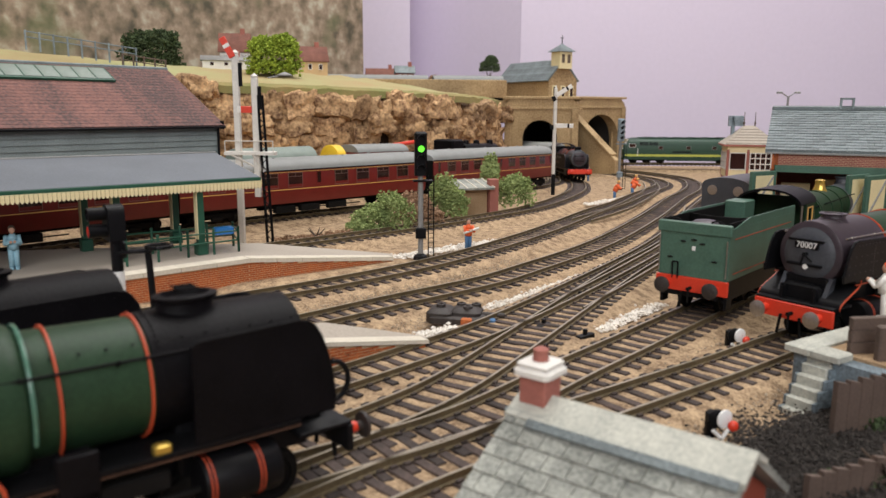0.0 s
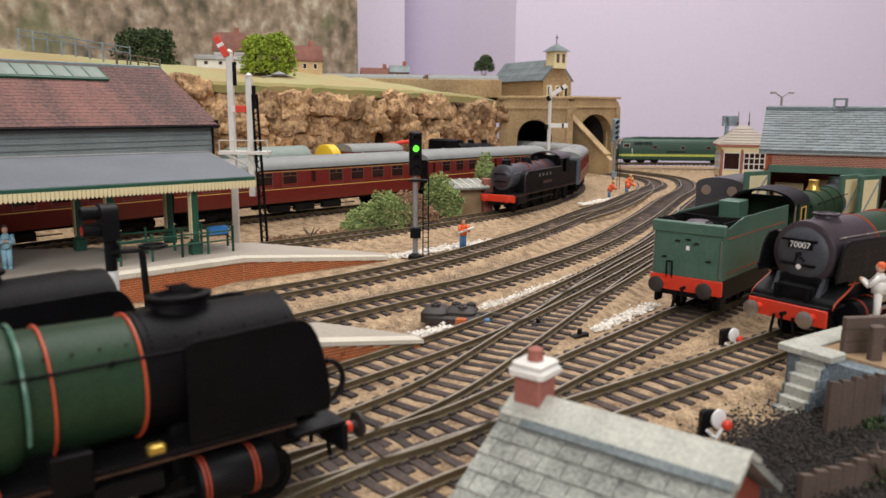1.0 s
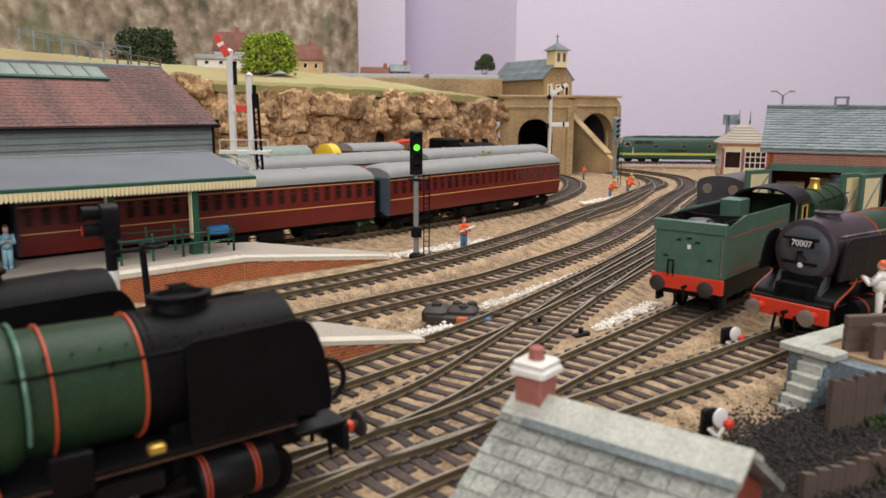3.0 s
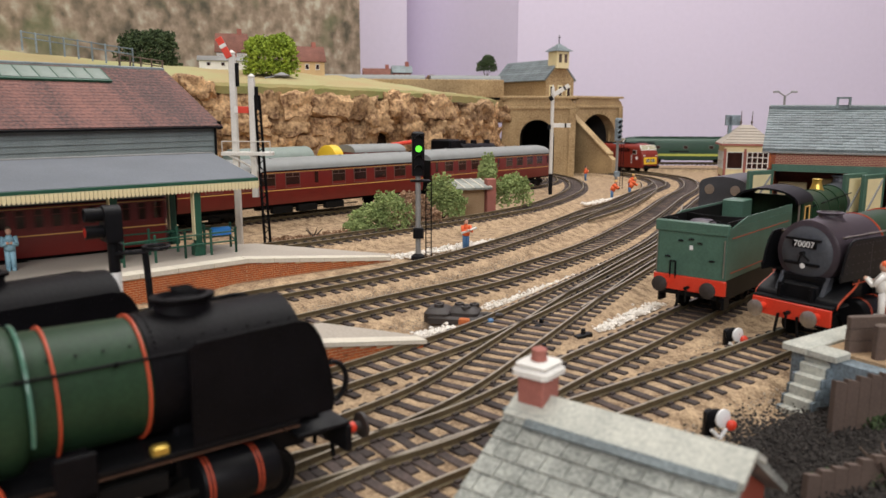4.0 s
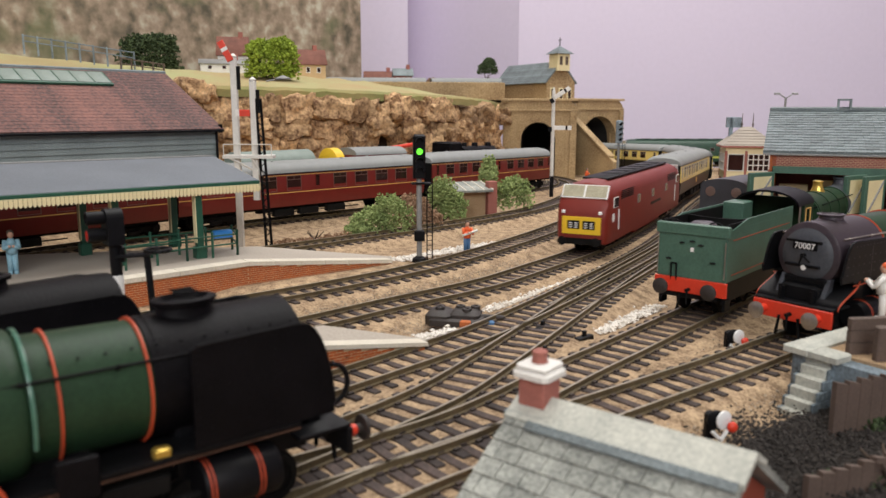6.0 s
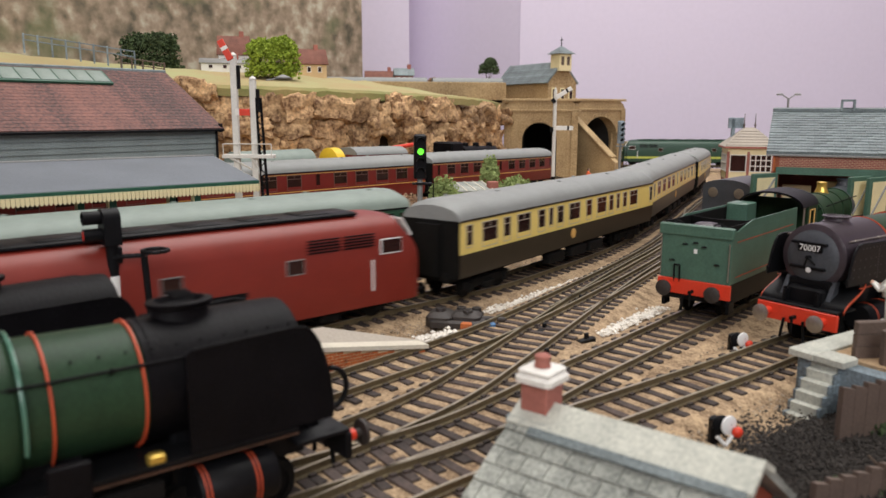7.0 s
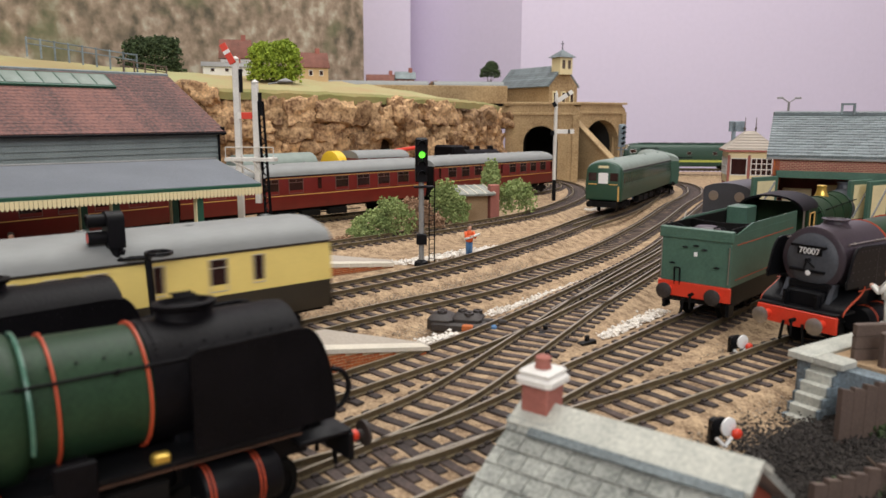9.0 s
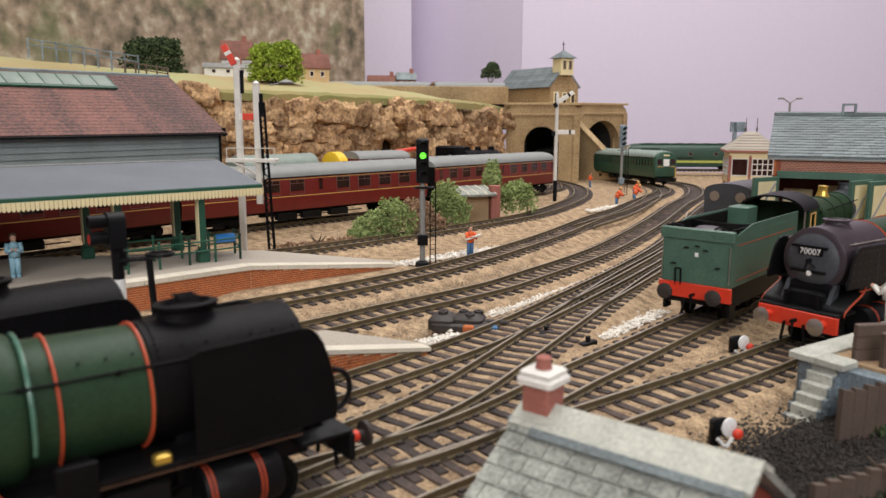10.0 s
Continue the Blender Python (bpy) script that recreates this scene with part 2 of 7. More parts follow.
class Line:
    def __init__(self, pts, lift=0.0):
        self.lift = lift
        self.p = smooth_line(pts)
        self.s = [0.0]
        for a, b in zip(self.p, self.p[1:]):
            self.s.append(self.s[-1] + (b - a).length)

    def where(self, s):
        if s <= 0:
            d = (self.p[1] - self.p[0]).normalized()
            return self.p[0] + d * s
        if s >= self.s[-1]:
            d = (self.p[-1] - self.p[-2]).normalized()
            return self.p[-1] + d * (s - self.s[-1])
        i = int(np.searchsorted(self.s, s)) - 1
        i = max(0, min(i, len(self.p) - 2))
        k = (s - self.s[i]) / (self.s[i + 1] - self.s[i])
        return self.p[i].lerp(self.p[i + 1], k)

    def near(self, x, y):
        q = Vector((x, y))
        return self.s[min(range(len(self.p)), key=lambda i: (self.p[i] - q).length)]

    def on(self, s, half, back=False):
        """The pose of a vehicle with its bogies half each way from s."""
        a, b = self.where(s - half), self.where(s + half)
        c, d = (a + b) / 2, (b - a)
        z = fall(c.y) + self.lift
        tilt = math.atan2(fall(b.y) - fall(a.y), d.length)
        yaw = math.atan2(d.y, d.x) + (math.pi if back else 0)
        if back:
            tilt = -tilt
        return Matrix.Translation((c.x * MM, c.y * MM, z * MM)) @ Matrix.Rotation(yaw, 4, "Z") @ Matrix.Rotation(-tilt, 4, "Y")


# up and down mains, loop, carriage road, crossing road, yard roads
T1 = Line([(-420, 90), (-300, 196), (-182, 303), (-102, 374), (-62, 409), (-13, 460), (29, 518), (83, 607), (142, 721), (183, 790), (245, 920), (290, 1020), (312, 1120), (305, 1230), (270, 1345), (222, 1450), (160, 1570), (80, 1640), (-40, 1640)])
T2 = Line([(-420, 22), (-300, 126), (-170, 238), (-65, 330), (-32, 364), (25, 417), (48, 448), (111, 539), (184, 680), (243, 810), (312, 960), (353, 1090), (366, 1190), (345, 1320), (307, 1427), (250, 1540), (190, 1640), (90, 1700), (-40, 1690), (-180, 1610), (-310, 1490), (-440, 1360), (-560, 1220), (-680, 1080), (-800, 940)])
TB = Line([(-500, 220), (-350, 335), (-220, 435), (-96, 545), (-10, 630), (45, 690), (92, 755), (135, 845), (166, 945), (186, 1060), (190, 1150), (180, 1240), (156, 1330), (120, 1430), (70, 1520), (-20, 1590), (-120, 1570), (-240, 1470), (-350, 1360), (-450, 1250), (-560, 1130)])
TA = Line([(-420, 350), (-300, 488), (-163, 655), (-31, 785), (50, 890), (117, 991), (155, 1080), (168, 1180)])
TC = Line([(-350, 560), (-190, 730), (-60, 880), (60, 1040), (110, 1150)], 9.0)
T3 = Line([(-190, 90), (-110, 180), (-40, 256), (-4, 295), (30, 338), (107, 458), (165, 560), (225, 690), (290, 830), (350, 960)])
T4 = Line([(-90, 150), (-16, 228), (4, 254), (21, 285), (44, 328), (78, 392), (114, 458), (170, 555), (215, 660)])
S1 = Line([(-190, 75), (-110, 132), (-62, 170), (-30, 195), (-3, 212), (22, 238), (44, 266), (71, 296), (104, 334), (190, 432), (260, 515), (330, 600)])
S2 = Line([(-60, 130), (-20, 178), (16, 208), (56, 238), (82, 258), (108, 277), (134, 299), (213, 361), (322, 446), (412, 516)])
TD = Line([(300, 1475), (400, 1490), (560, 1480), (760, 1440)], 9.0)

# ---- ground and tracks ----
ALL_LINES = [T1, T2, TB, TA, TC, T3, T4, S1, S2, TD]


def ground_sheet():
    pts = np.array([(p.x, p.y) for ln in ALL_LINES for p in ln.p[::2]])
    xs, ys = np.arange(-640, 760, 4.5), np.arange(20, 1720, 4.5)
    X, Y = np.meshgrid(xs, ys)
    dist = np.full(X.shape, 1e9)
    for a, b in pts:
        i0, i1 = np.searchsorted(xs, (a - 40, a + 40))
        j0, j1 = np.searchsorted(ys, (b - 40, b + 40))
        dd = np.hypot(X[j0:j1, i0:i1] - a, Y[j0:j1, i0:i1] - b)
        dist[j0:j1, i0:i1] = np.minimum(dist[j0:j1, i0:i1], dd)
    k = np.clip((dist - 15) / 13, 0, 1)
    k = k * k * (3 - 2 * k)
    Z = -3.1 - 4.6 * k - 0.024 * np.maximum(0, Y - 850)
    lift = np.full(X.shape, 1e9)
    for p in TC.p:
        lift = np.minimum(lift, np.hypot(X - p.x, Y - p.y))
    q = np.clip((46 - lift) / 20, 0, 1)
    Z += TC.lift * q * q * (3 - 2 * q)
    Z += np.random.RandomState(3).normal(0, 0.16, Z.shape)
    # ballast heaped against the platform wall
    for (x0, y0), (x1, y1), top in (((-330, 222), (-108, 421), -5.0), ((-108, 421), (-32, 481), -2.6)):
        ux, uy = x1 - x0, y1 - y0
        f = np.clip(((X - x0) * ux + (Y - y0) * uy) / (ux * ux + uy * uy), 0, 1)
        near = np.clip(1.6 - np.hypot(X - x0 - f * ux, Y - y0 - f * uy) / 17, 0, 1)
        Z = np.maximum(Z, Z + (top - Z) * near)
    n, m = X.shape
    verts = np.stack([X, Y, Z], -1).reshape(-1, 3) * MM
    idx = np.arange(n * m).reshape(n, m)
    faces = np.stack([idx[:-1, :-1], idx[:-1, 1:], idx[1:, 1:], idx[1:, :-1]], -1).reshape(-1, 4)
    me = bpy.data.meshes.new("ground")
    me.from_pydata(verts.tolist(), [], faces.tolist())
    me.shade_smooth()
    me.materials.append(M["sand"])
    tagged(new("ground", me), "sandy brown ballasted baseboard ground", "ground", kind="structure")


ground_sheet()
bb = box_part("baseboard", "bank", None, -2000, 820, -1500, 1790, -60, -46)
tagged(bb, "wide wooden layout baseboard", "baseboard", kind="structure")


def rail_strip(bm, line, s0, s1, off, head=False):
    n = max(2, int((s1 - s0) / 6))
    rings = []
    for i in range(n + 1):
        s = s0 + (s1 - s0) * i / n
        a, b = line.where(s - 1), line.where(s + 1)
        d = (b - a).normalized()
        c = (a + b) / 2
        nx, ny = -d.y, d.x
        z = fall(c.y) + line.lift
        prof = ((-0.42, -0.28), (0.42, -0.28), (0.42, 0.03), (-0.42, 0.03)) if head else ((-1.0, -2.45), (1.0, -2.45), (1.0, -2.1), (0.35, -1.9), (0.35, -0.8), (0.5, -0.6), (0.5, -0.05), (-0.5, -0.05), (-0.5, -0.6), (-0.35, -0.8), (-0.35, -1.9), (-1.0, -2.1))
        rings.append([bm.verts.new((c.x + nx * (off + u), c.y + ny * (off + u), z + w)) for u, w in prof])
    skin(bm, rings, True)


def sleeper_mesh():
    bm = B()
    soft_box(bm, -1.7, 1.7, -15.2, 15.2, -4.2, -2.45, 0.25)
    for y in (-8.75, 8.75):
        for e in (-1.7, 1.7):
            quad_box(bm, -1.1, 1.1, y + e - 0.6, y + e + 0.6, -2.45, -1.75)
    bm.transform(Matrix.Scale(MM, 4))
    me = bpy.data.meshes.new("sleeper")
    bm.to_mesh(me)
    bm.free()
    me.materials.append(M["sleeper"])
    return me


SLEEPER = sleeper_mesh()


def track(line, label, s0, s1, gap=8.2, sleepers=True):
    tr = thing("railway_track", label, "railway track", "railway tracks")
    for off in (-8.75, 8.75):
        bm = B()
        rail_strip(bm, line, s0, s1, off)
        r = part("rail", bm, "rail", tr)
        bm = B()
        rail_strip(bm, line, s0, s1, off, True)
        part("railhead", bm, "railhead", r, "worn bright rail top")
    if sleepers:
        rnd = random.Random(int(s1))
        n = int((s1 - s0) / gap)
        for i in range(min(n, 300)):
            s = s0 + gap * (i + 0.5)
            a, b = line.where(s - 1), line.where(s + 1)
            c = (a + b) / 2
            ob = new("sleeper", SLEEPER)
            ob.parent = tr
            ob.matrix_basis = at(c.x, c.y, fall(c.y) + line.lift + rnd.uniform(-0.1, 0.1), math.degrees(math.atan2((b - a).y, (b - a).x)) + rnd.uniform(-1.5, 1.5))
    return tr


def span(line, a=None, b=None):
    return (line.near(*a) if a else 0.0, line.near(*b) if b else line.s[-1])


track(T1, "curved main line track with dark sleepers", *span(T1, (-300, 196), (190, 1510)))
track(T2, "curved main line track with weathered rails", *span(T2, (-300, 126), (230, 1575)))
track(TB, "loop line track curving out of the tunnel", *span(TB, (-350, 335), (100, 1475)))
track(TA, "carriage road track beside the bushes", *span(TA))
track(TC, "back siding track under the rock face", *span(TC))
track(T3, "crossing road track beside the platform ramp", *span(T3))
track(T4, "yard lead track through the pointwork", *span(T4))
track(S1, "yard track leading to the engine shed", *span(S1))
track(S2, "shed road track with pale ballast", *span(S2))
track(TD, "far siding track by the lilac wall", *span(TD))
# pointwork: closure and crossing rails between the roads
for pts, label in (
    ([(60, 362), (96, 420), (132, 480), (172, 552), (208, 640), (250, 760)], "diverging rails of the far points"),
    ([(120, 660), (170, 740), (222, 850), (262, 960), (290, 1080)], "crossover rails between the main lines"),
):
    track(Line(pts), label, 0, Line(pts).s[-1], sleepers=False)


# ---- hill, rock face, tunnels ----
def rocks():
    ends = [(-620, 700), (-430, 900), (-310, 945), (-215, 955), (-115, 1000), (10, 1120), (60, 1205), (92, 1305)]
    line = Line(ends)
    rf = thing("rock_face", "layered brown cork rock face with dark clefts", "rock face", kind="structure")
    rnd = random.Random(5)
    # backing sheet, coloured dark to stand for the shade in the clefts
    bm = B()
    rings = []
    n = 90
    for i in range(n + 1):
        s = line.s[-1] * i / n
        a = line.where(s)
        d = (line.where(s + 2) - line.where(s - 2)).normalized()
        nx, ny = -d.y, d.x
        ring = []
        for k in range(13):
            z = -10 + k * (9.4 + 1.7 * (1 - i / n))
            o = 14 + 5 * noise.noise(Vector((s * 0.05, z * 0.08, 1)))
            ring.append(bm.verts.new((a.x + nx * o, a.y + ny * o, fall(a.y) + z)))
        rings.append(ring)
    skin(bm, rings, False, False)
    part("rock_backing", bm, "cleftdark", rf)
    # boulders in rough courses
    z = -6.0
    row = 0
    while z < 118:
        h = rnd.uniform(18, 32)
        s = rnd.uniform(0, 15)
        while s < line.s[-1]:
            w = rnd.uniform(20, 58)
            if rnd.random() < 0.97 and z < 97 + 21 * (1 - s / line.s[-1]):
                a = line.where(s + w / 2)
                d = (line.where(s + w / 2 + 2) - line.where(s + w / 2 - 2)).normalized()
                bm = B()
                hh = h * rnd.uniform(0.85, 1.25)
                bmesh.ops.create_cube(bm, size=1)
                bmesh.ops.subdivide_edges(bm, edges=bm.edges[:], cuts=8, use_grid_fill=True)
                sd = rnd.random() * 99
                depth = rnd.uniform(16, 28)
                for v in bm.verts:
                    c = v.co.copy()
                    q = c.normalized() * 0.62
                    c = c.lerp(q, 0.26)
                    p = Vector((c.x * w * 1.0, c.y * depth, c.z * hh * 1.02))
                    k = noise.fractal(p * 0.045 + Vector((sd, 0, 0)), 1.0, 2.1, 4) * 6.0
                    k2 = noise.noise(p * 0.16 + Vector((0, sd, 0))) * 1.4
                    # cracked facets: the nearest of scattered cells stands out from the next
                    cell = noise.voronoi(p * 0.05 + Vector((sd, sd, 0)))[0]
                    k3 = min(cell[1] - cell[0], 0.35) * 16.0 - 3.5
                    p += c.normalized() * (k + k2 + k3)
                    v.co = p
                ob = part("boulder", bm, "rock", rf)
                ob.matrix_basis = at(a.x - d.y * (o := rnd.uniform(-9, 12)), a.y + d.x * o, fall(a.y) + z + hh / 2, math.degrees(math.atan2(d.y, d.x)) + rnd.uniform(-16, 16)) @ pose(0, 0, 0, rnd.uniform(-9, 9), rnd.uniform(-9, 9), 0)
            s += w * rnd.uniform(0.86, 1.0)
        z += h * 0.9
        row += 1
    return line


CLIFF = rocks()


def hill():
    """Land above the rock face, rising to the painted sky board."""
    bm = B()
    rings = []
    n = 60
    for i in range(n + 1):
        s = -120 + (CLIFF.s[-1] + 60) * i / n
        a = CLIFF.where(s)
        d = (CLIFF.where(s + 2) - CLIFF.where(s - 2)).normalized()
        t = i / n
        ring = []
        for k in range(14):
            o = 3 + k * 36.0
            x, y = a.x - 0.72 * o, a.y + 0.69 * o
            z = 110 + 18 * (1 - t) + fall(a.y) * 0.3 + 4 * noise.noise(Vector((x * 0.02, y * 0.02, 0))) + min(k, 7) * 5.0 + max(0, k - 2) * 14.0 * max(0, 0.6 - t)
            ring.append(bm.verts.new((x, y, z)))
        rings.append(ring)
    skin(bm, rings, False, False)
    hl = part("hillside", bm, "field", None)
    tagged(hl, "pale grassy hillside above the rock face", "hill", kind="structure")
    # grass lip
    bm = B()
    rings = []
    for i in range(121):
        s = CLIFF.s[-1] * i / 120
        a = CLIFF.where(s)
        d = (CLIFF.where(s + 2) - CLIFF.where(s - 2)).normalized()
        nx, ny = -d.y, d.x
        w = noise.noise(Vector((s * 0.06, 0, 0)))
        ring = []
        for o, z in ((-4 + 3 * w, 101 + 3 * w), (-3 + 3 * w, 110 + 2 * w), (10, 114 + 2 * w), (34, 115)):
            ring.append(bm.verts.new((a.x + nx * o, a.y + ny * o, fall(a.y) * 0.3 + z + 19 * (1 - i / 120))))
        rings.append(ring)
    skin(bm, rings, False, False)
    g = part("grass_edge", bm, "grass", None)
    tagged(g, "strip of dry grass along the cliff top", "grass", kind="structure")


hill()


def arch_wall(name, label, w, h, aw, spring, m, thick=22.0, off=0.0, wing=None):
    """A stone portal with a round-headed opening through it."""
    pw = thing(name, label, "tunnel portal", "tunnel portals", m)
    n = 18
    inner = [(off - aw / 2, -12.0)] + [(off - aw / 2 * math.cos(math.pi * i / n), spring + aw / 2 * math.sin(math.pi * i / n)) for i in range(n + 1)] + [(off + aw / 2, -12.0)]
    bm = B()

    def outer(x, z, i):
        if i == 0:
            return (-w / 2, -12.0)
        if i == len(inner) - 1:
            return (w / 2, -12.0)
        k = (i - 1) / n
        if k < 0.3:
            return (-w / 2, -12 + (h + 12) * k / 0.3)
        if k > 0.7:
            return (w / 2, -12 + (h + 12) * (1 - k) / 0.3)
        return (-w / 2 + w * (k - 0.3) / 0.4, h)
    rings = []
    for y in (0.0, thick):
        rings.append(([bm.verts.new((x, y, z)) for x, z in inner], [bm.verts.new((*[outer(x, z, i)[0]], y, outer(x, z, i)[1])) for i, (x, z) in enumerate(inner)]))
    for i in range(len(inner) - 1):
        for a, b, flip in ((rings[0][0], rings[0][1], 0), (rings[1][0], rings[1][1], 1)):
            bm.faces.new((a[i], a[i + 1], b[i + 1], b[i]))
        bm.faces.new((rings[0][0][i], rings[1][0][i], rings[1][0][i + 1], rings[0][0][i + 1]))
        bm.faces.new((rings[0][1][i], rings[0][1][i + 1], rings[1][1][i + 1], rings[1][1][i]))
    part("portal_wall", bm, "stone", pw)
    # ring of voussoirs
    for i in range(n):
        a0, a1 = math.pi * (i + 0.06) / n, math.pi * (i + 0.94) / n
        bm = B()
        v = []
        for y in (-1.2, 3.0):
            for r, a in ((aw / 2 - 0.3, a0), (aw / 2 + 6, a0), (aw / 2 + 6, a1), (aw / 2 - 0.3, a1)):
                v.append(bm.verts.new((off - r * math.cos(a), y, spring + r * math.sin(a))))
        for f in ((0, 1, 2, 3), (7, 6, 5, 4), (0, 4, 5, 1), (1, 5, 6, 2), (2, 6, 7, 3), (3, 7, 4, 0)):
            bm.faces.new([v[q] for q in f])
        part("voussoir", bm, "stone", pw)
    box_part("string_course", "stone", pw, -w / 2 - 1.5, w / 2 + 1.5, -2.5, thick + 1, h - 17, h - 13.5, 0.5)
    box_part("parapet_coping", "stone", pw, -w / 2 - 2, w / 2 + 2, -3, thick + 2, h, h + 4, 0.8)
    for x in (-w / 2 + 5, w / 2 - 5):
        box_part("pilaster", "stone", pw, x - 5.5, x + 5.5, -3.5, 2, -12, h - 17.5, 0.6)
    # tunnel bore
    bm = B()
    rr = []
    for y in (thick - 1, thick + 170):
        rr.append([bm.verts.new((off + (x - off) * 1.0, y, z)) for x, z in inner])
    skin(bm, rr, False, False)
    bm.faces.new(rr[1])
    part("bore", bm, "void", pw, "dark tunnel lining")
    return pw


arch_wall("tunnel_portal", "tan stone tunnel portal with soot-stained arch", 122, 122, 58, 58, at(164, 1308, fall(1308), -8), off=-2)
p2 = arch_wall("tunnel_portal", "tan stone double-track tunnel portal set at an angle", 124, 128, 92, 54, at(294, 1456, fall(1452), 34), off=0)
# wing wall between the portals, sloping down
bm = B()
prof = [(0, -14), (120, -14), (120, 24), (0, 98)]
r0 = [bm.verts.new((a, 0, z)) for a, z in prof]
r1 = [bm.verts.new((a, 9, z)) for a, z in prof]
skin(bm, [r0, r1], True)
wing = part("wing_wall", bm, "stone", None)
wing.matrix_basis = at(228, 1385, fall(1385), -62)
tagged(wing, "sloping tan stone wing wall between tunnels", "wing wall", kind="structure")
box_part("wing_coping", "stone", wing, -1, 128, -2, 11, 0, 3.5, 0.6, Matrix.Translation((0, 0, 98)) @ Matrix.Rotation(math.atan2(74, 120), 4, "Y"))
bm = B()
quad_box(bm, 0, 150, 0, 16, -14, 118)
blockw = part("abutment_wall", bm, "stone", None)
blockw.matrix_basis = at(338, 1490, fall(1486), 86)
tagged(blockw, "tan stone abutment at the tunnel side", "retaining wall", kind="structure")
bm = B()
plan = [(60, 1335), (224, 1322), (246, 1425), (344, 1492), (344, 1760), (20, 1760)]
lo = [bm.verts.new((x, y, 92)) for x, y in plan]
hi = [bm.verts.new((x, y, 108)) for x, y in plan]
skin(bm, [lo, hi], True)
tb = part("tunnel_top", bm, "stone", None)
tagged(tb, "sandy plateau over the tunnels", "ground", kind="structure")

# ---- room ----
for nm, x0, x1, y0, y1 in (("wall_north", -2500, -97, 2240, 2245), ("wall_north_4", -131, -111, 2246, 2500), ("wall_north_2", 212, 3000, 2200, 2270), ("wall_east", 3000, 3030, -2000, 2270), ("wall_west", -2530, -2500, -2000, 2270), ("wall_south", -2530, 3030, -2030, -2000)):
    w = box_part(nm, "wall", None, x0, x1, y0, y1, -800, 1700)
    tagged(w, "plain lilac painted room wall", "wall", kind="structure")
# wall face set at a slant, added so that this panel shades darker
bm = B()
plan = [(-110.5, 2500), (213, 2203), (213, 2520), (-110.5, 2520)]
skin(bm, [[bm.verts.new((x, y, z)) for x, y in plan] for z in (-800, 1700)], True)
w = part("wall_north_3", bm, "wall", None)
tagged(w, "plain lilac painted wall face slanted to look darker", "wall", kind="structure")
fl = box_part("floor", "pave", None, -2530, 3030, -2030, 2430, -830, -800)
tagged(fl, "plain room floor", "floor", kind="structure")
ce = box_part("ceiling", "white", None, -2530, 3030, -2030, 2430, 1700, 1730)
tagged(ce, "plain white ceiling", "ceiling", kind="structure")


def sky_board():
    m = bpy.data.materials.new("printed_woodland")
    m.use_nodes = True
    nt = m.node_tree
    b = nt.nodes["Principled BSDF"]
    b.inputs["Roughness"].default_value = 0.7
    tc = nt.nodes.new("ShaderNodeTexCoord")
    # printed woods: broad drifts of tone, tree crowns as cells, and fine twigs stretched upwards
    mp = nt.nodes.new("ShaderNodeMapping")
    mp.inputs["Scale"].default_value = (1.15, 1.0, 1.0)
    nt.links.new(tc.outputs["Object"], mp.inputs["Vector"])
    n1, n2, n3 = (nt.nodes.new("ShaderNodeTexNoise") for _ in range(3))
    for nd, sc, dt in ((n1, 5.5, 6), (n2, 42, 6), (n3, 8, 3)):
        nd.inputs["Scale"].default_value, nd.inputs["Detail"].default_value = sc, dt
        nt.links.new(mp.outputs[0], nd.inputs["Vector"])
    vo = nt.nodes.new("ShaderNodeTexVoronoi")
    vo.inputs["Scale"].default_value = 30
    dist = nt.nodes.new("ShaderNodeVectorMath")
    dist.operation = "MULTIPLY_ADD"
    dist.inputs[1].default_value = (0.03, 0.03, 0.03)
    nt.links.new(n2.outputs["Color"], dist.inputs[0])
    nt.links.new(mp.outputs[0], dist.inputs[2])
    nt.links.new(dist.outputs[0], vo.inputs["Vector"])
    tone = nt.nodes.new("ShaderNodeMath")
    tone.operation = "MULTIPLY_ADD"
    tone.inputs[1].default_value = -0.24
    nt.links.new(vo.outputs["Distance"], tone.inputs[0])
    nt.links.new(n2.outputs["Fac"], tone.inputs[2])
    add = nt.nodes.new("ShaderNodeMath")
    add.operation = "MULTIPLY_ADD"
    add.inputs[1].default_value = 0.75
    nt.links.new(n1.outputs["Fac"], add.inputs[0])
    nt.links.new(tone.outputs[0], add.inputs[2])
    rp = nt.nodes.new("ShaderNodeValToRGB")
    e = rp.color_ramp.elements
    e[0].position, e[0].color = 0.48, (0.075, 0.066, 0.042, 1)
    e[1].position, e[1].color = 1.0, (0.50, 0.47, 0.36, 1)
    for ps, cl in ((0.64, (0.18, 0.14, 0.092, 1)), (0.80, (0.31, 0.235, 0.165, 1))):
        q = e.new(ps)
        q.color = cl
    nt.links.new(add.outputs[0], rp.inputs[0])
    gm = nt.nodes.new("ShaderNodeMix")
    gm.data_type = "RGBA"
    gr = nt.nodes.new("ShaderNodeMapRange")
    gr.inputs[1].default_value, gr.inputs[2].default_value, gr.inputs[4].default_value = 0.56, 0.66, 0.55
    nt.links.new(n3.outputs["Fac"], gr.inputs[0])
    nt.links.new(gr.outputs[0], gm.inputs[0])
    nt.links.new(rp.outputs[0], gm.inputs[6])
    gm.inputs[7].default_value = (0.10, 0.13, 0.05, 1)
    nt.links.new(gm.outputs[2], b.inputs["Base Color"])
    bm = B()
    quad_box(bm, -1500, 0, 0, 8, -300, 620)
    ob = part("backdrop", bm, m, None)
    ob.matrix_basis = at(-170, 1660, 0, 38)
    tagged(ob, "printed backdrop of a brown wooded hillside", "backdrop", kind="structure")


sky_board()

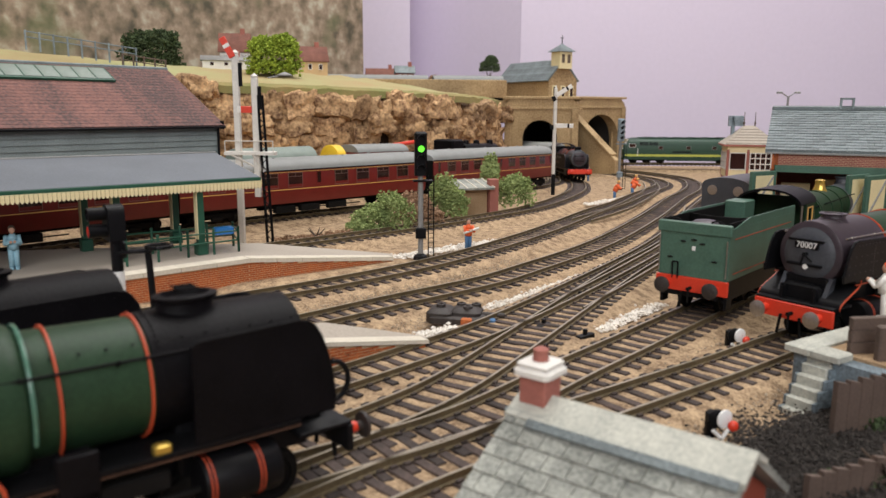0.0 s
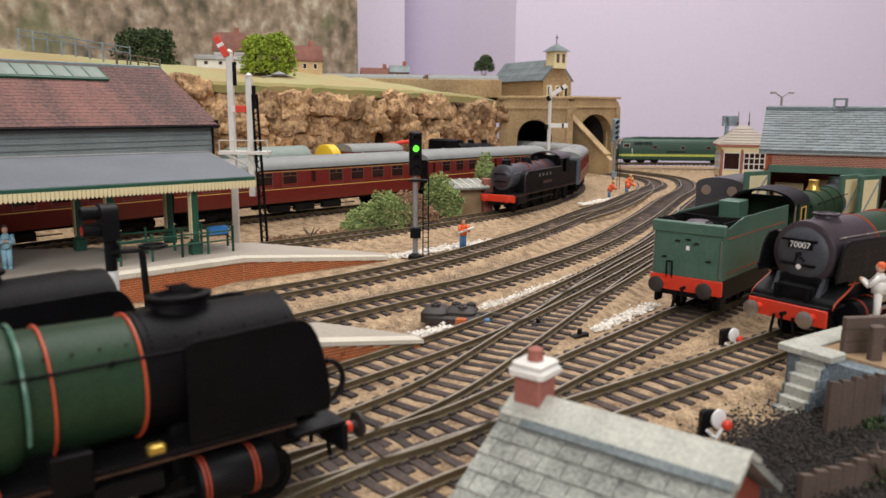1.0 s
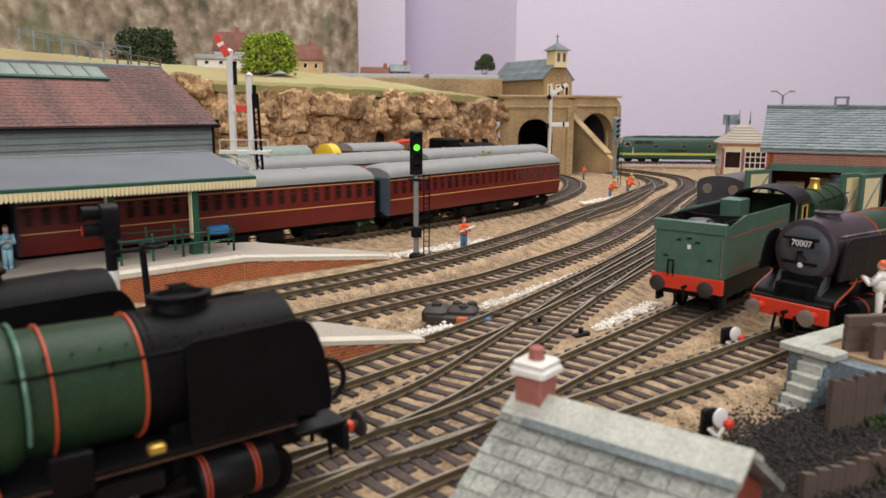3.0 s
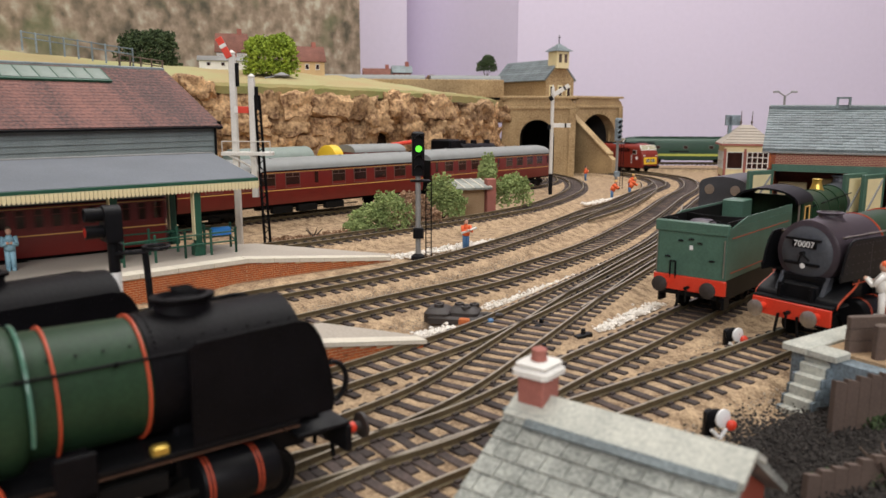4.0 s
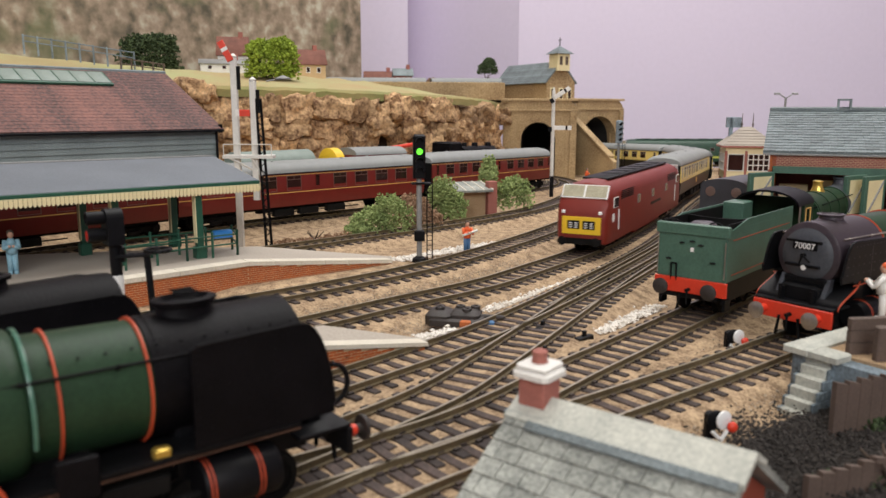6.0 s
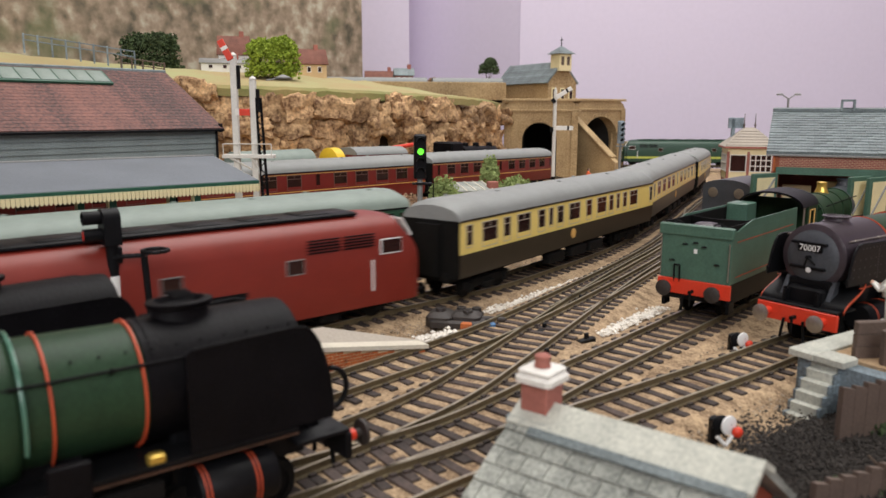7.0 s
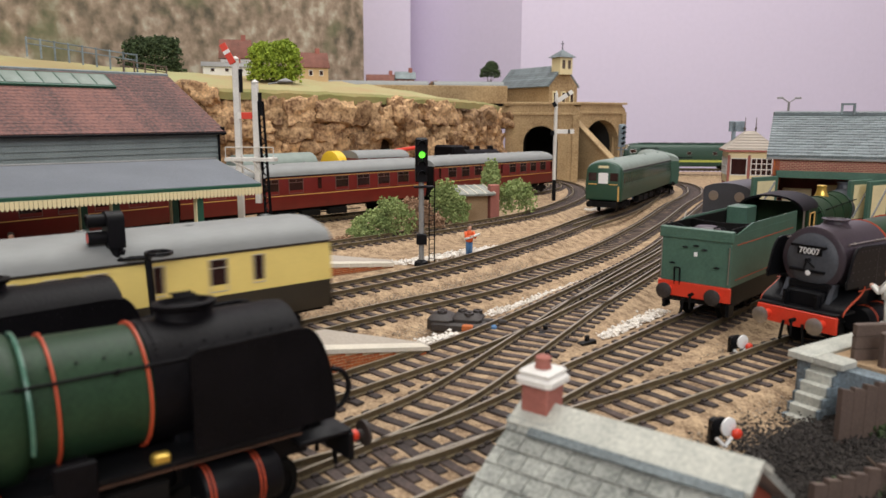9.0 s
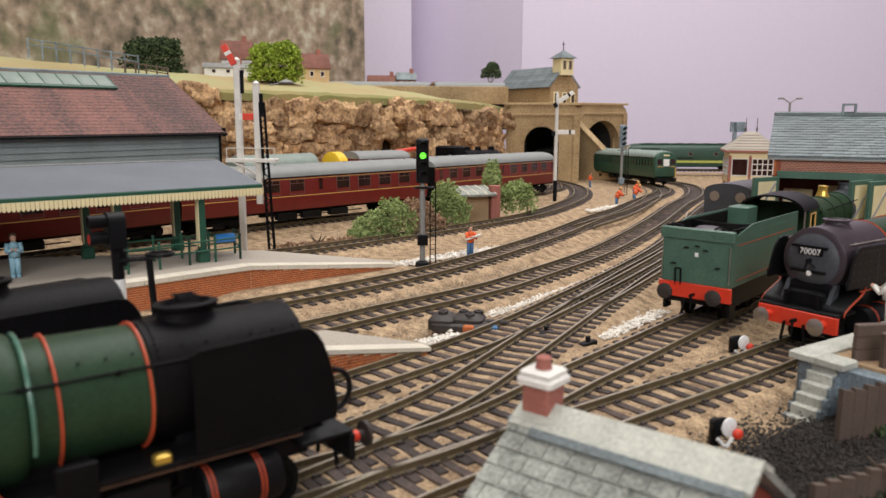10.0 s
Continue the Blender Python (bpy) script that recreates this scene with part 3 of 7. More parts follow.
# ---- rolling stock ----
def wheel(bm, x, y, r):
    lathe(bm, [(0, 0.3), (0, r), (0.9, r), (1.1, r + 0.7), (1.5, r + 0.7), (1.5, 0.3)], (x, y, r), (0, -1 if y > 0 else 1, 0), 20)


def bogie(parent, x, half=17.0, r=6.0):
    bm = B()
    for s in (-1, 1):
        soft_box(bm, x - half - 5, x + half + 5, s * 11.5 - 1, s * 11.5 + 1, 4.5, 9, 0.5)
        for e in (-1, 1):
            soft_box(bm, x + e * half - 2.2, x + e * half + 2.2, s * 12.8 - 1, s * 12.8 + 1, 3.5, 8.5, 0.6)
        soft_box(bm, x - 5, x + 5, s * 12.8 - 1.2, s * 12.8 + 1.2, 2.8, 6.5, 0.5)
    quad_box(bm, x - 3, x + 3, -11, 11, 6, 10)
    b = part("bogie", bm, "under", parent)
    for e in (-1, 1):
        bm = B()
        for s in (-1, 1):
            wheel(bm, x + e * half, s * 9.6, r)
        rod(bm, (x + e * half, -9, r), (x + e * half, 9, r), 0.9)
        part("wheelset", bm, "under", b, "dark steel wheels")


def coach(name, label, L, upper, lower, roof, wins, line="line", group="", endcol="under", grilles=False, emblem=False):
    c = thing(name, label, "railway coach", group)
    h = L / 2 - 2
    lo = [(-16.6, 12.5), (16.6, 12.5), (17.7, 18), (18.0, 24.5), (-18.0, 24.5), (-17.7, 18)]
    up = [(-18.0, 24.5), (18.0, 24.5), (17.9, 33), (17.0, 41), (-17.0, 41), (-17.9, 33)]
    bm = B()
    prism(bm, lo, -h, h)
    part("lower_panel", bm, lower, c)
    bm = B()
    prism(bm, up, -h, h)
    ub = part("body_side", bm, upper, c)
    rf = [(17.6 * math.cos(math.pi * i / 14), 40.6 + 10.2 * math.sin(math.pi * i / 14) ** 0.85) for i in range(15)]
    bm = B()
    rings = []
    for x, k in ((-h - 0.6, 0.72), (-h + 3, 0.94), (-h + 8, 1.0), (h - 8, 1.0), (h - 3, 0.94), (h + 0.6, 0.72)):
        rings.append([bm.verts.new((x, y * (0.97 + 0.03 * k), 40.6 + (z - 40.6) * k)) for y, z in rf])
    skin(bm, rings, True)
    r = part("roof", bm, roof, c)
    for i in range(7):
        x = -h + (i + 0.5) * 2 * h / 7
        bm = B()
        lathe(bm, [(0, 1.5), (0.9, 1.3), (1.1, 0.4)], (x, 4 if i % 2 else -4, 50.2), (0, 0, 1), 10)
        part("roof_vent", bm, roof, r)
    for s in (-1, 1):
        box_part("gutter", "choc" if upper == "cream" else "black", c, -h, h, min(s * 17.0, s * 17.7), max(s * 17.0, s * 17.7), 40.3, 41.2)
        if line:
            box_part("lining", line, c, -h, h, min(s * 17.8, s * 18.12), max(s * 17.8, s * 18.12), 24.2, 24.85)
            if upper != "cream":
                box_part("lining", line, c, -h, h, min(s * 17.1, s * 17.32), max(s * 17.1, s * 17.32), 39.0, 39.5)
        for x, w in wins:
            z0, z1 = 26.4, 38.4
            if w < 5:
                z0 = 27.8
            X = x * h
            fr = B()
            for a, b, e, g in ((X - w / 2 - 0.45, X + w / 2 + 0.45, z0 - 0.4, z0), (X - w / 2 - 0.45, X + w / 2 + 0.45, z1, z1 + 0.4), (X - w / 2 - 0.45, X - w / 2, z0, z1), (X + w / 2, X + w / 2 + 0.45, z0, z1)):
                quad_box(fr, a, b, min(s * 17.2, s * 18.15), max(s * 17.2, s * 18.15), e, g)
            if w > 4:
                quad_box(fr, X - w / 2, X + w / 2, min(s * 17.2, s * 18.1), max(s * 17.2, s * 18.1), z1 - 3.2, z1 - 2.8)
            if w > 7:
                quad_box(fr, X - 0.2, X + 0.2, min(s * 17.2, s * 18.1), max(s * 17.2, s * 18.1), z1 - 3, z1)
            f = part("window", fr, "frame" if upper == "cream" else ("ventbar" if line and w > 9 else upper), ub)
            box_part("pane", "glass", f, X - w / 2, X + w / 2, min(s * 17.3, s * 17.95), max(s * 17.3, s * 17.95), z0, z1, label="dark window glass")
        if emblem:
            bm = B()
            lathe(bm, [(0, 3.0), (0.3, 3.0), (0.35, 0.2)], (6, s * 17.9, 20), (0, s, 0), 16)
            part("crest", bm, "line", c, "round gilt crest")
    for e in (-1, 1):
        bm = B()
        soft_box(bm, min(e * h, e * (h + 0.8)), max(e * h, e * (h + 0.8)), -17, 17, 12.5, 41, 0.3)
        part("end_panel", bm, endcol, c)
        bm = B()
        for k in range(4):
            quad_box(bm, min(e * (h + 0.6 + k), e * (h + 1.3 + k)), max(e * (h + 0.6 + k), e * (h + 1.3 + k)), -7 + 0.4 * (k % 2), 7 - 0.4 * (k % 2), 13, 39)
        part("gangway_bellows", bm, "under", c)
        bm = B()
        for s in (-1, 1):
            rod(bm, (e * (h - 1), s * 11, 13), (e * (h + 4), s * 11, 13), 0.9)
            lathe(bm, [(0, 2.6), (0.7, 2.6), (0.9, 1.8)], (e * (h + 3.4), s * 11, 13), (e, 0, 0), 12)
        part("buffer", bm, "under", c)
        bogie(c, e * (h - 33))
    bm = B()
    quad_box(bm, -h, h, -12, 12, 10.2, 12.6)
    for s in (-1, 1):
        for x in (-34, -8, 22):
            soft_box(bm, x - 10, x + 10, s * 13 - 3, s * 13 + 3, 4.5, 10.5, 0.6)
        rod(bm, (-50, s * 13, 7), (50, s * 13, 7), 0.5)
    part("underframe", bm, "under", c)
    return c


OPEN = [(-0.93, 4)] + [(-0.76 + 0.19 * i, 11.5) for i in range(4)] + [(0.0, 4)] + [(0.19 + 0.19 * i, 11.5) for i in range(4)] + [(0.93, 4)]
OPEN = [(x, w + 2.5 if w > 9 else w) for x, w in OPEN]
CORR = [(x / 129, w) for x, w in ((122, 4.5), (103, 13.5), (86, 6), (68, 13.5), (47.6, 7), (36.2, 4), (24.3, 7), (5.2, 14), (-15.6, 7), (-35, 13.5), (-50.5, 6), (-62, 4.2), (-74, 5.5), (-90, 13), (-124, 4.2))]
SUBURB = [(-0.96 + 0.0768 * i, 4.4 if i % 3 else 5.0) for i in range(26)]
BRAKE = [(0.93, 5), (0.674, 14.5), (0.478, 14.5), (0.274, 14.5), (0.07, 14.5), (-0.06, 4), (-0.158, 4), (-0.266, 6.5), (-0.43, 4), (-0.61, 6.5), (-0.74, 4)]


def diesel(name, label, L, body, roofm, nose_panel, band=None):
    """A full-width diesel with raked cabs at both ends."""
    d = thing(name, label, "locomotive")
    h = L / 2
    bm = B()
    rings = []
    for x, zt, w, zs in ((-h, 27, 15.5, 8), (-h + 1.2, 31.5, 16.6, 7), (-h + 4, 36, 17.3, 7), (-h + 11, 46.5, 17.6, 7), (-h + 20, 48.2, 17.6, 7), (h - 20, 48.2, 17.6, 7), (h - 11, 46.5, 17.6, 7), (h - 4, 36, 17.3, 7), (h - 1.2, 31.5, 16.6, 7), (h, 27, 15.5, 8)):
        top = []
        for i in range(9):
            a = math.pi * i / 8
            side = min(36.5, zt - 2)
            top.append((w * 0.97 * math.cos(a), side + (zt - side) * math.sin(a) ** 0.8))
        prof = [(-w + 0.6, zs), (w - 0.6, zs), (w, zs + 6), (w, 24)] + top + [(-w, 24), (-w, zs + 6)]
        rings.append([bm.verts.new((x, y, z)) for y, z in prof])
    skin(bm, rings, True)
    bo = part("body", bm, body, d)
    box_part("roof_panel", roofm, bo, -h + 30, h - 30, -9.5, 9.5, 47.4, 48.8, 0.5)
    for i in range(6):
        box_part("roof_grille", "black", bo, -h + 42 + i * (L - 100) / 6, -h + 42 + i * (L - 100) / 6 + 16, -6.5, 6.5, 48.7, 49.3, 0.3)
    for s in (-1, 1):
        if band:
            box_part("waist_band", band, bo, -h + 4, h - 4, min(s * 17.4, s * 17.75), max(s * 17.4, s * 17.75), 13, 17)
        for x in (-60, -8, 40):
            fr = box_part("window", "postg", bo, x - 4.2, x + 4.2, min(s * 17.3, s * 17.75), max(s * 17.3, s * 17.75), 26.4, 32.8)
            box_part("pane", "glass", fr, x - 3.8, x + 3.8, min(s * 17.4, s * 17.85), max(s * 17.4, s * 17.85), 26.8, 32.4)
        for x in (-92, -74, 66, 84):
            for k in range(5):
                box_part("grille_bar", "black", bo, x - 8, x + 8, min(s * 17.2, s * 17.7), max(s * 17.2, s * 17.7), 34.2 + k * 1.3, 34.8 + k * 1.3)
        for x in (-h + 19, h - 19):
            fr = box_part("cab_window", "plastic", bo, x - 7.5, x + 4.5, min(s * 17.1, s * 17.8), max(s * 17.1, s * 17.8), 29.9, 36.9, 0.3)
            box_part("pane", "glass", fr, x - 7, x + 4, min(s * 17.2, s * 17.95), max(s * 17.2, s * 17.95), 30.4, 36.4)
            box_part("handrail", "plastic", bo, x + (9 if x > 0 else -9) * -1 - 0.4, x + (9 if x > 0 else -9) * -1 + 0.4, min(s * 17.4, s * 18.1), max(s * 17.4, s * 18.1), 14, 28)
        bm = B()
        lathe(bm, [(0, 3.0), (0.3, 3.0), (0.35, 0.2)], (h - 14, s * 17.6, 23.5), (0, s, 0), 16)
        part("crest", bm, "plastic", bo)
        box_part("nameplate", "black", bo, -38, -2, min(s * 17.4, s * 17.9), max(s * 17.4, s * 17.9), 20.5, 22.6)
    for e in (-1, 1):
        m = Matrix.Rotation(math.pi if e < 0 else 0, 4, "Z")
        # raked windscreen, lying on the cab's slope
        sl = Matrix.Translation((h - 7.4, 0, 41.3)) @ Matrix.Rotation(radians(-33.7), 4, "Y")
        ws = box_part("windscreen_frame", "plastic", bo, -0.4, 0.5, -15.8, 15.8, -5.6, 4.6, 0.3, m @ sl)
        for y0, y1 in ((-14.8, -0.6), (0.6, 14.8)):
            box_part("windscreen", "screenpale", ws, 0.2, 0.75, y0, y1, -4.8, 3.8, 0.0, m @ sl)
        if nose_panel:
            yp = box_part("nose_panel", nose_panel, bo, h - 1.4, h + 0.5, -13.2, 13.2, 13.2, 24.8, 0.3, m, "yellow warning panel")
            for y in (-5.2, 5.2):
                bx = box_part("headcode_box", "black", yp, h + 0.4, h + 0.8, y - 4.2, y + 4.2, 16.6, 22.2, 0.2, m)
                for k in (-1.9, 1.9):
                    for z in (17.8, 19.2, 20.6):
                        box_part("headcode_bar", "plastic", bx, h + 0.75, h + 0.95, y + k - 1.1, y + k + 1.1, z - 0.32, z + 0.32, 0.0, m)
        bm = B()
        quad_box(bm, h - 3, h + 0.6, -14, 14, 6.2, 10.5, m)
        for y in (-11.4, 11.4):
            p, q = m @ Vector((h, y, 9)), m @ Vector((h + 5, y, 9))
            rod(bm, p, q, 1.2)
            lathe(bm, [(0, 3.0), (0.8, 3.0), (1.0, 2.0)], q, q - p, 14)
        part("buffer_beam", bm, "under", d)
        for y in (-12.5, 12.5):
            box_part("marker_light", "plastic", bo, h - 1.0, h + 0.5, y - 1.2, y + 1.2, 26.8, 28.8, 0.3, m)
    for x in (-h + 48, h - 48):
        bogie(d, x, 26.0, 6.8)
        bm = B()
        wheel(bm, x, 9.6, 6.8)
        wheel(bm, x, -9.6, 6.8)
        part("wheelset", bm, "under", d)
    box_part("fuel_tank", body, d, -46, 46, -15.5, 15.5, 4.5, 8.5, 0.8)
    return d


M["ventbar"] = mat("dull_window_frame", (0.20, 0.12, 0.10), 0.4, 0.2, var=0.15, bump=0)
M["endgrey"] = mat("coach_end_blue_grey", (0.075, 0.105, 0.125), 0.5, var=0.2, bump=0.05)
M["pipeteal"] = mat("pipe_highlight_green", (0.07, 0.17, 0.12), 0.2, var=0.15, bump=0.05)
M["screenpale"] = mat("pale_windscreen", (0.45, 0.42, 0.30), 0.08, var=0.3, bump=0)


def spoked(bm, x, y, r, n=12):
    """A wheel: tyre, thin web and hub in one turned shape."""
    k = 1 if y < 0 else -1
    lathe(bm, [(0.2, 0.3), (0.2, 1.9), (0.7, 2.0), (0.9, r - 1.6), (0.1, r - 1.5), (0.1, r), (1.6, r), (1.6, r + 0.8), (2.3, r + 0.8), (2.3, 0.3)], (x, y, r), (0, k, 0), 30)


def steam_loco(name, label, boiler, smokebox, cabm, lining, L=150.0, r=12.6, zc=31.5, deflect="wing", front_beam="red", number=False, smoke_len=34.0, chim=-26.0, back=-150.0, footz=21.0, wheels=((-62, 11.5), (-88, 11.5), (-114, 11.5)), bog=(-18, -38), cab=True, bigdome=True, defx=-46.0, hand="steel", cylm=None, stock=None, chx=1.0, bands=(0.6, 24, 48, 74), rise=False, dtop=None, chh=1.0):
    """A tender engine; the buffer beam is at x = 0, and it points along +x."""
    g = thing(name, label, "locomotive")
    fx = -9.0
    bm = B()
    lathe(bm, [(0, r - 1.0), (0.8, r + 0.3), (3, r + 0.5), (smoke_len, r + 0.5), (smoke_len + 0.2, r - 0.4)], (fx, 0, zc), (-1, 0, 0), 40)
    part("smokebox", bm, smokebox, g)
    bm = B()
    lathe(bm, [(-2.4, 1.0), (-2.0, 4.0), (-1.4, 7.4), (-0.6, r - 2.8), (0.2, r - 1.9), (0.3, r - 1.5)], (fx, 0, zc), (-1, 0, 0), 40)
    door = part("smokebox_door", bm, "purple", g)
    for z in (5.5, -4.5):
        box_part("hinge_strap", "black", door, fx + 1.2, fx + 2.6, -8, 6.5, zc + z - 0.5, zc + z + 0.5)
    bm = B()
    rod(bm, (fx + 2, 0, zc), (fx + 4.2, 0, zc), 0.9)
    rod(bm, (fx + 4, 0, zc), (fx + 4, 3.4, zc - 2.6), 0.4)
    rod(bm, (fx + 4, 0, zc), (fx + 4, -1.2, zc - 4), 0.4)
    part("door_dart", bm, "black", door)
    bm = B()
    lathe(bm, [(0, r), (60, r + 0.9), (-back - smoke_len + fx + 30 - 60, r + 1.2)], (fx - smoke_len, 0, zc), (-1, 0, 0), 40)
    bl = part("boiler", bm, boiler, g)
    for i, x in enumerate(fx - smoke_len - b for b in bands):
        bm = B()
        lathe(bm, [(0, r + 0.2 + i * 0.25), (0.1, r + 0.75 + i * 0.25), (0.5, r + 0.75 + i * 0.25), (0.6, r + 0.2 + i * 0.25)], (x, 0, zc), (-1, 0, 0), 40)
        part("boiler_band", bm, lining, bl, "orange lined boiler band")
    bm = B()
    lathe(bm, [(-2, 6.4), (0.5, 5.2), (1.2, 4.8), (3.6, 4.6), (4.0, 5.4), (5.0, 5.5), (5.3, 4.2), (4.0, 3.6)], (0, 0, zc + r - (1.5 if chx > 1 else 0)), (0, 0, 1), 24)
    for v in bm.verts:
        v.co.x = chim + v.co.x * chx
        v.co.z = zc + r + (v.co.z - zc - r) * chh
    part("chimney", bm, smokebox, g)
    if bigdome:
        bm = B()
        lathe(bm, [(-2, 6.5), (0.8, 5.4), (2.4, 5.0), (3.6, 3.6), (4.0, 0.5)], (fx - smoke_len - 42, 0, zc + r + 0.6), (0, 0, 1), 24)
        part("dome", bm, boiler, g)
    for s in (-1, 1):
        # footplate with its valance
        box_part("running_plate", "black", g, back, -14, min(s * 8, s * 17.2), max(s * 8, s * 17.2), footz, footz + 0.9)
        box_part("valance", "lineold" if hand == "sooty" else lining, g, back, -14, min(s * 16.9, s * 17.45), max(s * 16.9, s * 17.45), footz - 0.75, footz - 0.45)
        bm = B()
        hy, hz = (r + 1.9) * 0.87, (r + 1.9) * 0.5
        rod(bm, (-12, s * hy, zc + hz), (back + 40, s * hy, zc + hz), 0.35)
        for k in range(7):
            rod(bm, (-16 - k * 18, s * hy * 0.85, zc + hz * 0.85), (-16 - k * 18, s * hy, zc + hz), 0.4)
            blob(bm, (-16 - k * 18, s * hy, zc + hz), 0.6, 0.6, 0.6, 6)
        part("handrail", bm, hand, g)
        if deflect:
            bm = B()
            x1 = defx
            zt = dtop or zc + r - 3.0
            pts = [(x1, footz + 1), (x1, zt - 1.2), (x1 + 1.5, zt - 0.4), (-14, zt + 0.4), (-11.2, zt - 0.2), (-9.6, zt - 1.8), (-8.2, zt - 4.2), (-6.8, zt - 8.0), (-5.6, zt - 13), (-4.8, footz + 4), (-5.2, footz + 1)]
            a = [bm.verts.new((x, s * 16.2, z)) for x, z in pts]
            b = [bm.verts.new((x, s * 17.0, z)) for x, z in pts]
            skin(bm, [a, b], True)
            df = part("smoke_deflector", bm, "black" if rise else smokebox, g)
            bm = B()
            for k in range(9):
                for zz in (0.2, 0.5, 0.8):
                    p = Vector((x1 + 4 + k * 4.2, s * 17.0, footz + 2 + (zc + r - 12 - footz) * zz))
                    rod(bm, p, p + Vector((0, s * 0.15, 0)), 0.28, n=6)
            for k in range(12):
                for p in (Vector((x1 + 1.2, s * 17.0, footz + 2.5 + (zt - footz - 5) * k / 11)), Vector((x1 + 19, s * 17.0, footz + 2.5 + (zt - footz - 5) * k / 11)), Vector((x1 + 2 + (-16 - x1) * k / 11, s * 17.0, zt - 1.4))):
                    rod(bm, p, p + Vector((0, s * 0.18, 0)), 0.3, n=6)
            part("rivets", bm, smokebox, df)
            bm = B()
            for q0, q1 in zip(pts[1:], pts[2:]):
                rod(bm, (q0[0], s * 16.6, q0[1]), (q1[0], s * 16.6, q1[1]), 0.55, n=6)
            part("deflector_edge", bm, "black" if rise else smokebox, df)
        # cylinder, motion bracket
        bm = B()
        lathe(bm, [(0, 5.2), (0.8, 5.8), (17, 5.8), (17.8, 5.2)], (-20, s * 14.6, 12.5), (-1, 0, 0), 20)
        cy = part("cylinder", bm, cylm or boiler, g)
        for x in (-24.6, -25.5, -35.8, -36.7):
            bm = B()
            lathe(bm, [(0, 5.85), (0.35, 5.9)], (x, s * 14.6, 12.5), (-1, 0, 0), 20)
            part("cylinder_band", bm, lining, cy)
        bm = B()
        rod(bm, (-38, s * 15.8, 11.5), (-84, s * 15.8, 11.5), 0.9)
        rod(bm, (-60, s * 16.4, 10), (-116, s * 16.4, 10), 0.9)
        soft_box(bm, -58, -44, s * 15 - 1, s * 15 + 1, 14, 18, 0.4)
        part("side_rod", bm, "under" if hand != "steel" else "steel", g)
        bm = B()
        quad_box(bm, -16, -2, min(s * 6, s * 7.2), max(s * 6, s * 7.2), 12, 23)
        for x0, x1, z0, z1 in ((-14, -5, 16, footz + 4),):
            v = [bm.verts.new((x, s * y, z)) for y in (8.0, 10.0) for x, z in ((x0, footz + 7), (x0, footz), (x1, 17), (x1, 18.5))]
            for f in ((0, 1, 2, 3), (7, 6, 5, 4), (0, 4, 5, 1), (1, 5, 6, 2), (2, 6, 7, 3), (3, 7, 4, 0)):
                bm.faces.new([v[q] for q in f])
        part("frame_plate", bm, "black", g)
        bm = B()
        for x in bog:
            spoked(bm, x, s * 10.0, 6.2, 10)
        part("bogie_wheel", bm, "under", g)
        for x, q in wheels:
            bm = B()
            spoked(bm, x, s * 10.2, q, 16)
            part("driving_wheel", bm, "under", g)
        bm = B()
        rod(bm, (0, s * 11.4, 13.5), (4.2, s * 11.4, 13.5), 1.7, 1.4, 14)
        bf = part("buffer_stock", bm, stock or front_beam, g)
        bm = B()
        lathe(bm, [(0, 1.2), (1.8, 1.2), (2.0, 3.3), (2.8, 3.4), (3.3, 2.2)], (4.0, s * 11.4, 13.5), (1, 0, 0), 20)
        part("buffer_head", bm, "rust" if hand == "sooty" else "steel", bf, "worn steel buffer head")
    for s in (-1, 1) if rise else ():
        n = 10
        cv = [(-3.0 - 15.0 * (0.5 - 0.5 * math.cos(math.pi * k / n)), 17.4 + (footz - 16.9) * k / n) for k in range(n + 1)]
        bm = B()
        rings = [[bm.verts.new((x, s * y, z + w)) for y, w in ((8.0, -0.5), (17.2, -0.5), (17.2, 0.5), (8.0, 0.5))] for x, z in cv]
        skin(bm, rings, True)
        ap = part("drop_plate", bm, "black", g)
        bm = B()
        skin(bm, [[bm.verts.new((x, s * y, z + w)) for y, w in ((17.25, -0.45), (17.6, -0.45), (17.6, 0.45), (17.25, 0.45))] for x, z in cv], True)
        part("plate_lining", bm, lining, ap)
        bm = B()
        v = [[bm.verts.new((x, s * y, z)) for x, z in ((-4, 18), (-10, 18), (-12, zc - r * 0.7), (-9.5, zc - r * 0.7))] for y in (8.6, 10.4)]
        skin(bm, v, True)
        part("front_stay", bm, "purple", g)
    if rise:
        bm = B()
        rod(bm, (-3, -7, 18), (-3, -7, 24), 0.8, n=8)
        rod(bm, (-3, 7, 18), (-3, 7, 24), 0.8, n=8)
        soft_box(bm, -9, -5, -8, 8, 18, zc - r + 1, 1.2)
        part("saddle", bm, "black", g)
    box_part("buffer_beam", front_beam, g, -1.2, 0.4, -16.8, 16.8, 10.2, 17.0, 0.3)
    box_part("front_platform", "black", g, -14, 0, -16.5, 16.5, 17.0, 18.0, 0.2)
    bm = B()
    soft_box(bm, -40, -8, -9, 9, 12, zc - r + 4, 0.8)
    quad_box(bm, back, -30, -6, 6, 9, footz)
    quad_box(bm, back, -58, -9, 9, footz - 2, zc)
    part("frames", bm, "black", g)
    bm = B()
    rod(bm, (0.4, 0, 13), (3.6, 0, 13), 0.8)
    rod(bm, (2.6, 0, 13.4), (2.6, 0, 6.5), 0.5)
    rod(bm, (1.5, -4, 12), (1.8, -5, 4), 0.6)
    rod(bm, (1.5, 4, 12), (1.8, 5, 4), 0.6)
    part("coupling", bm, "under", g)
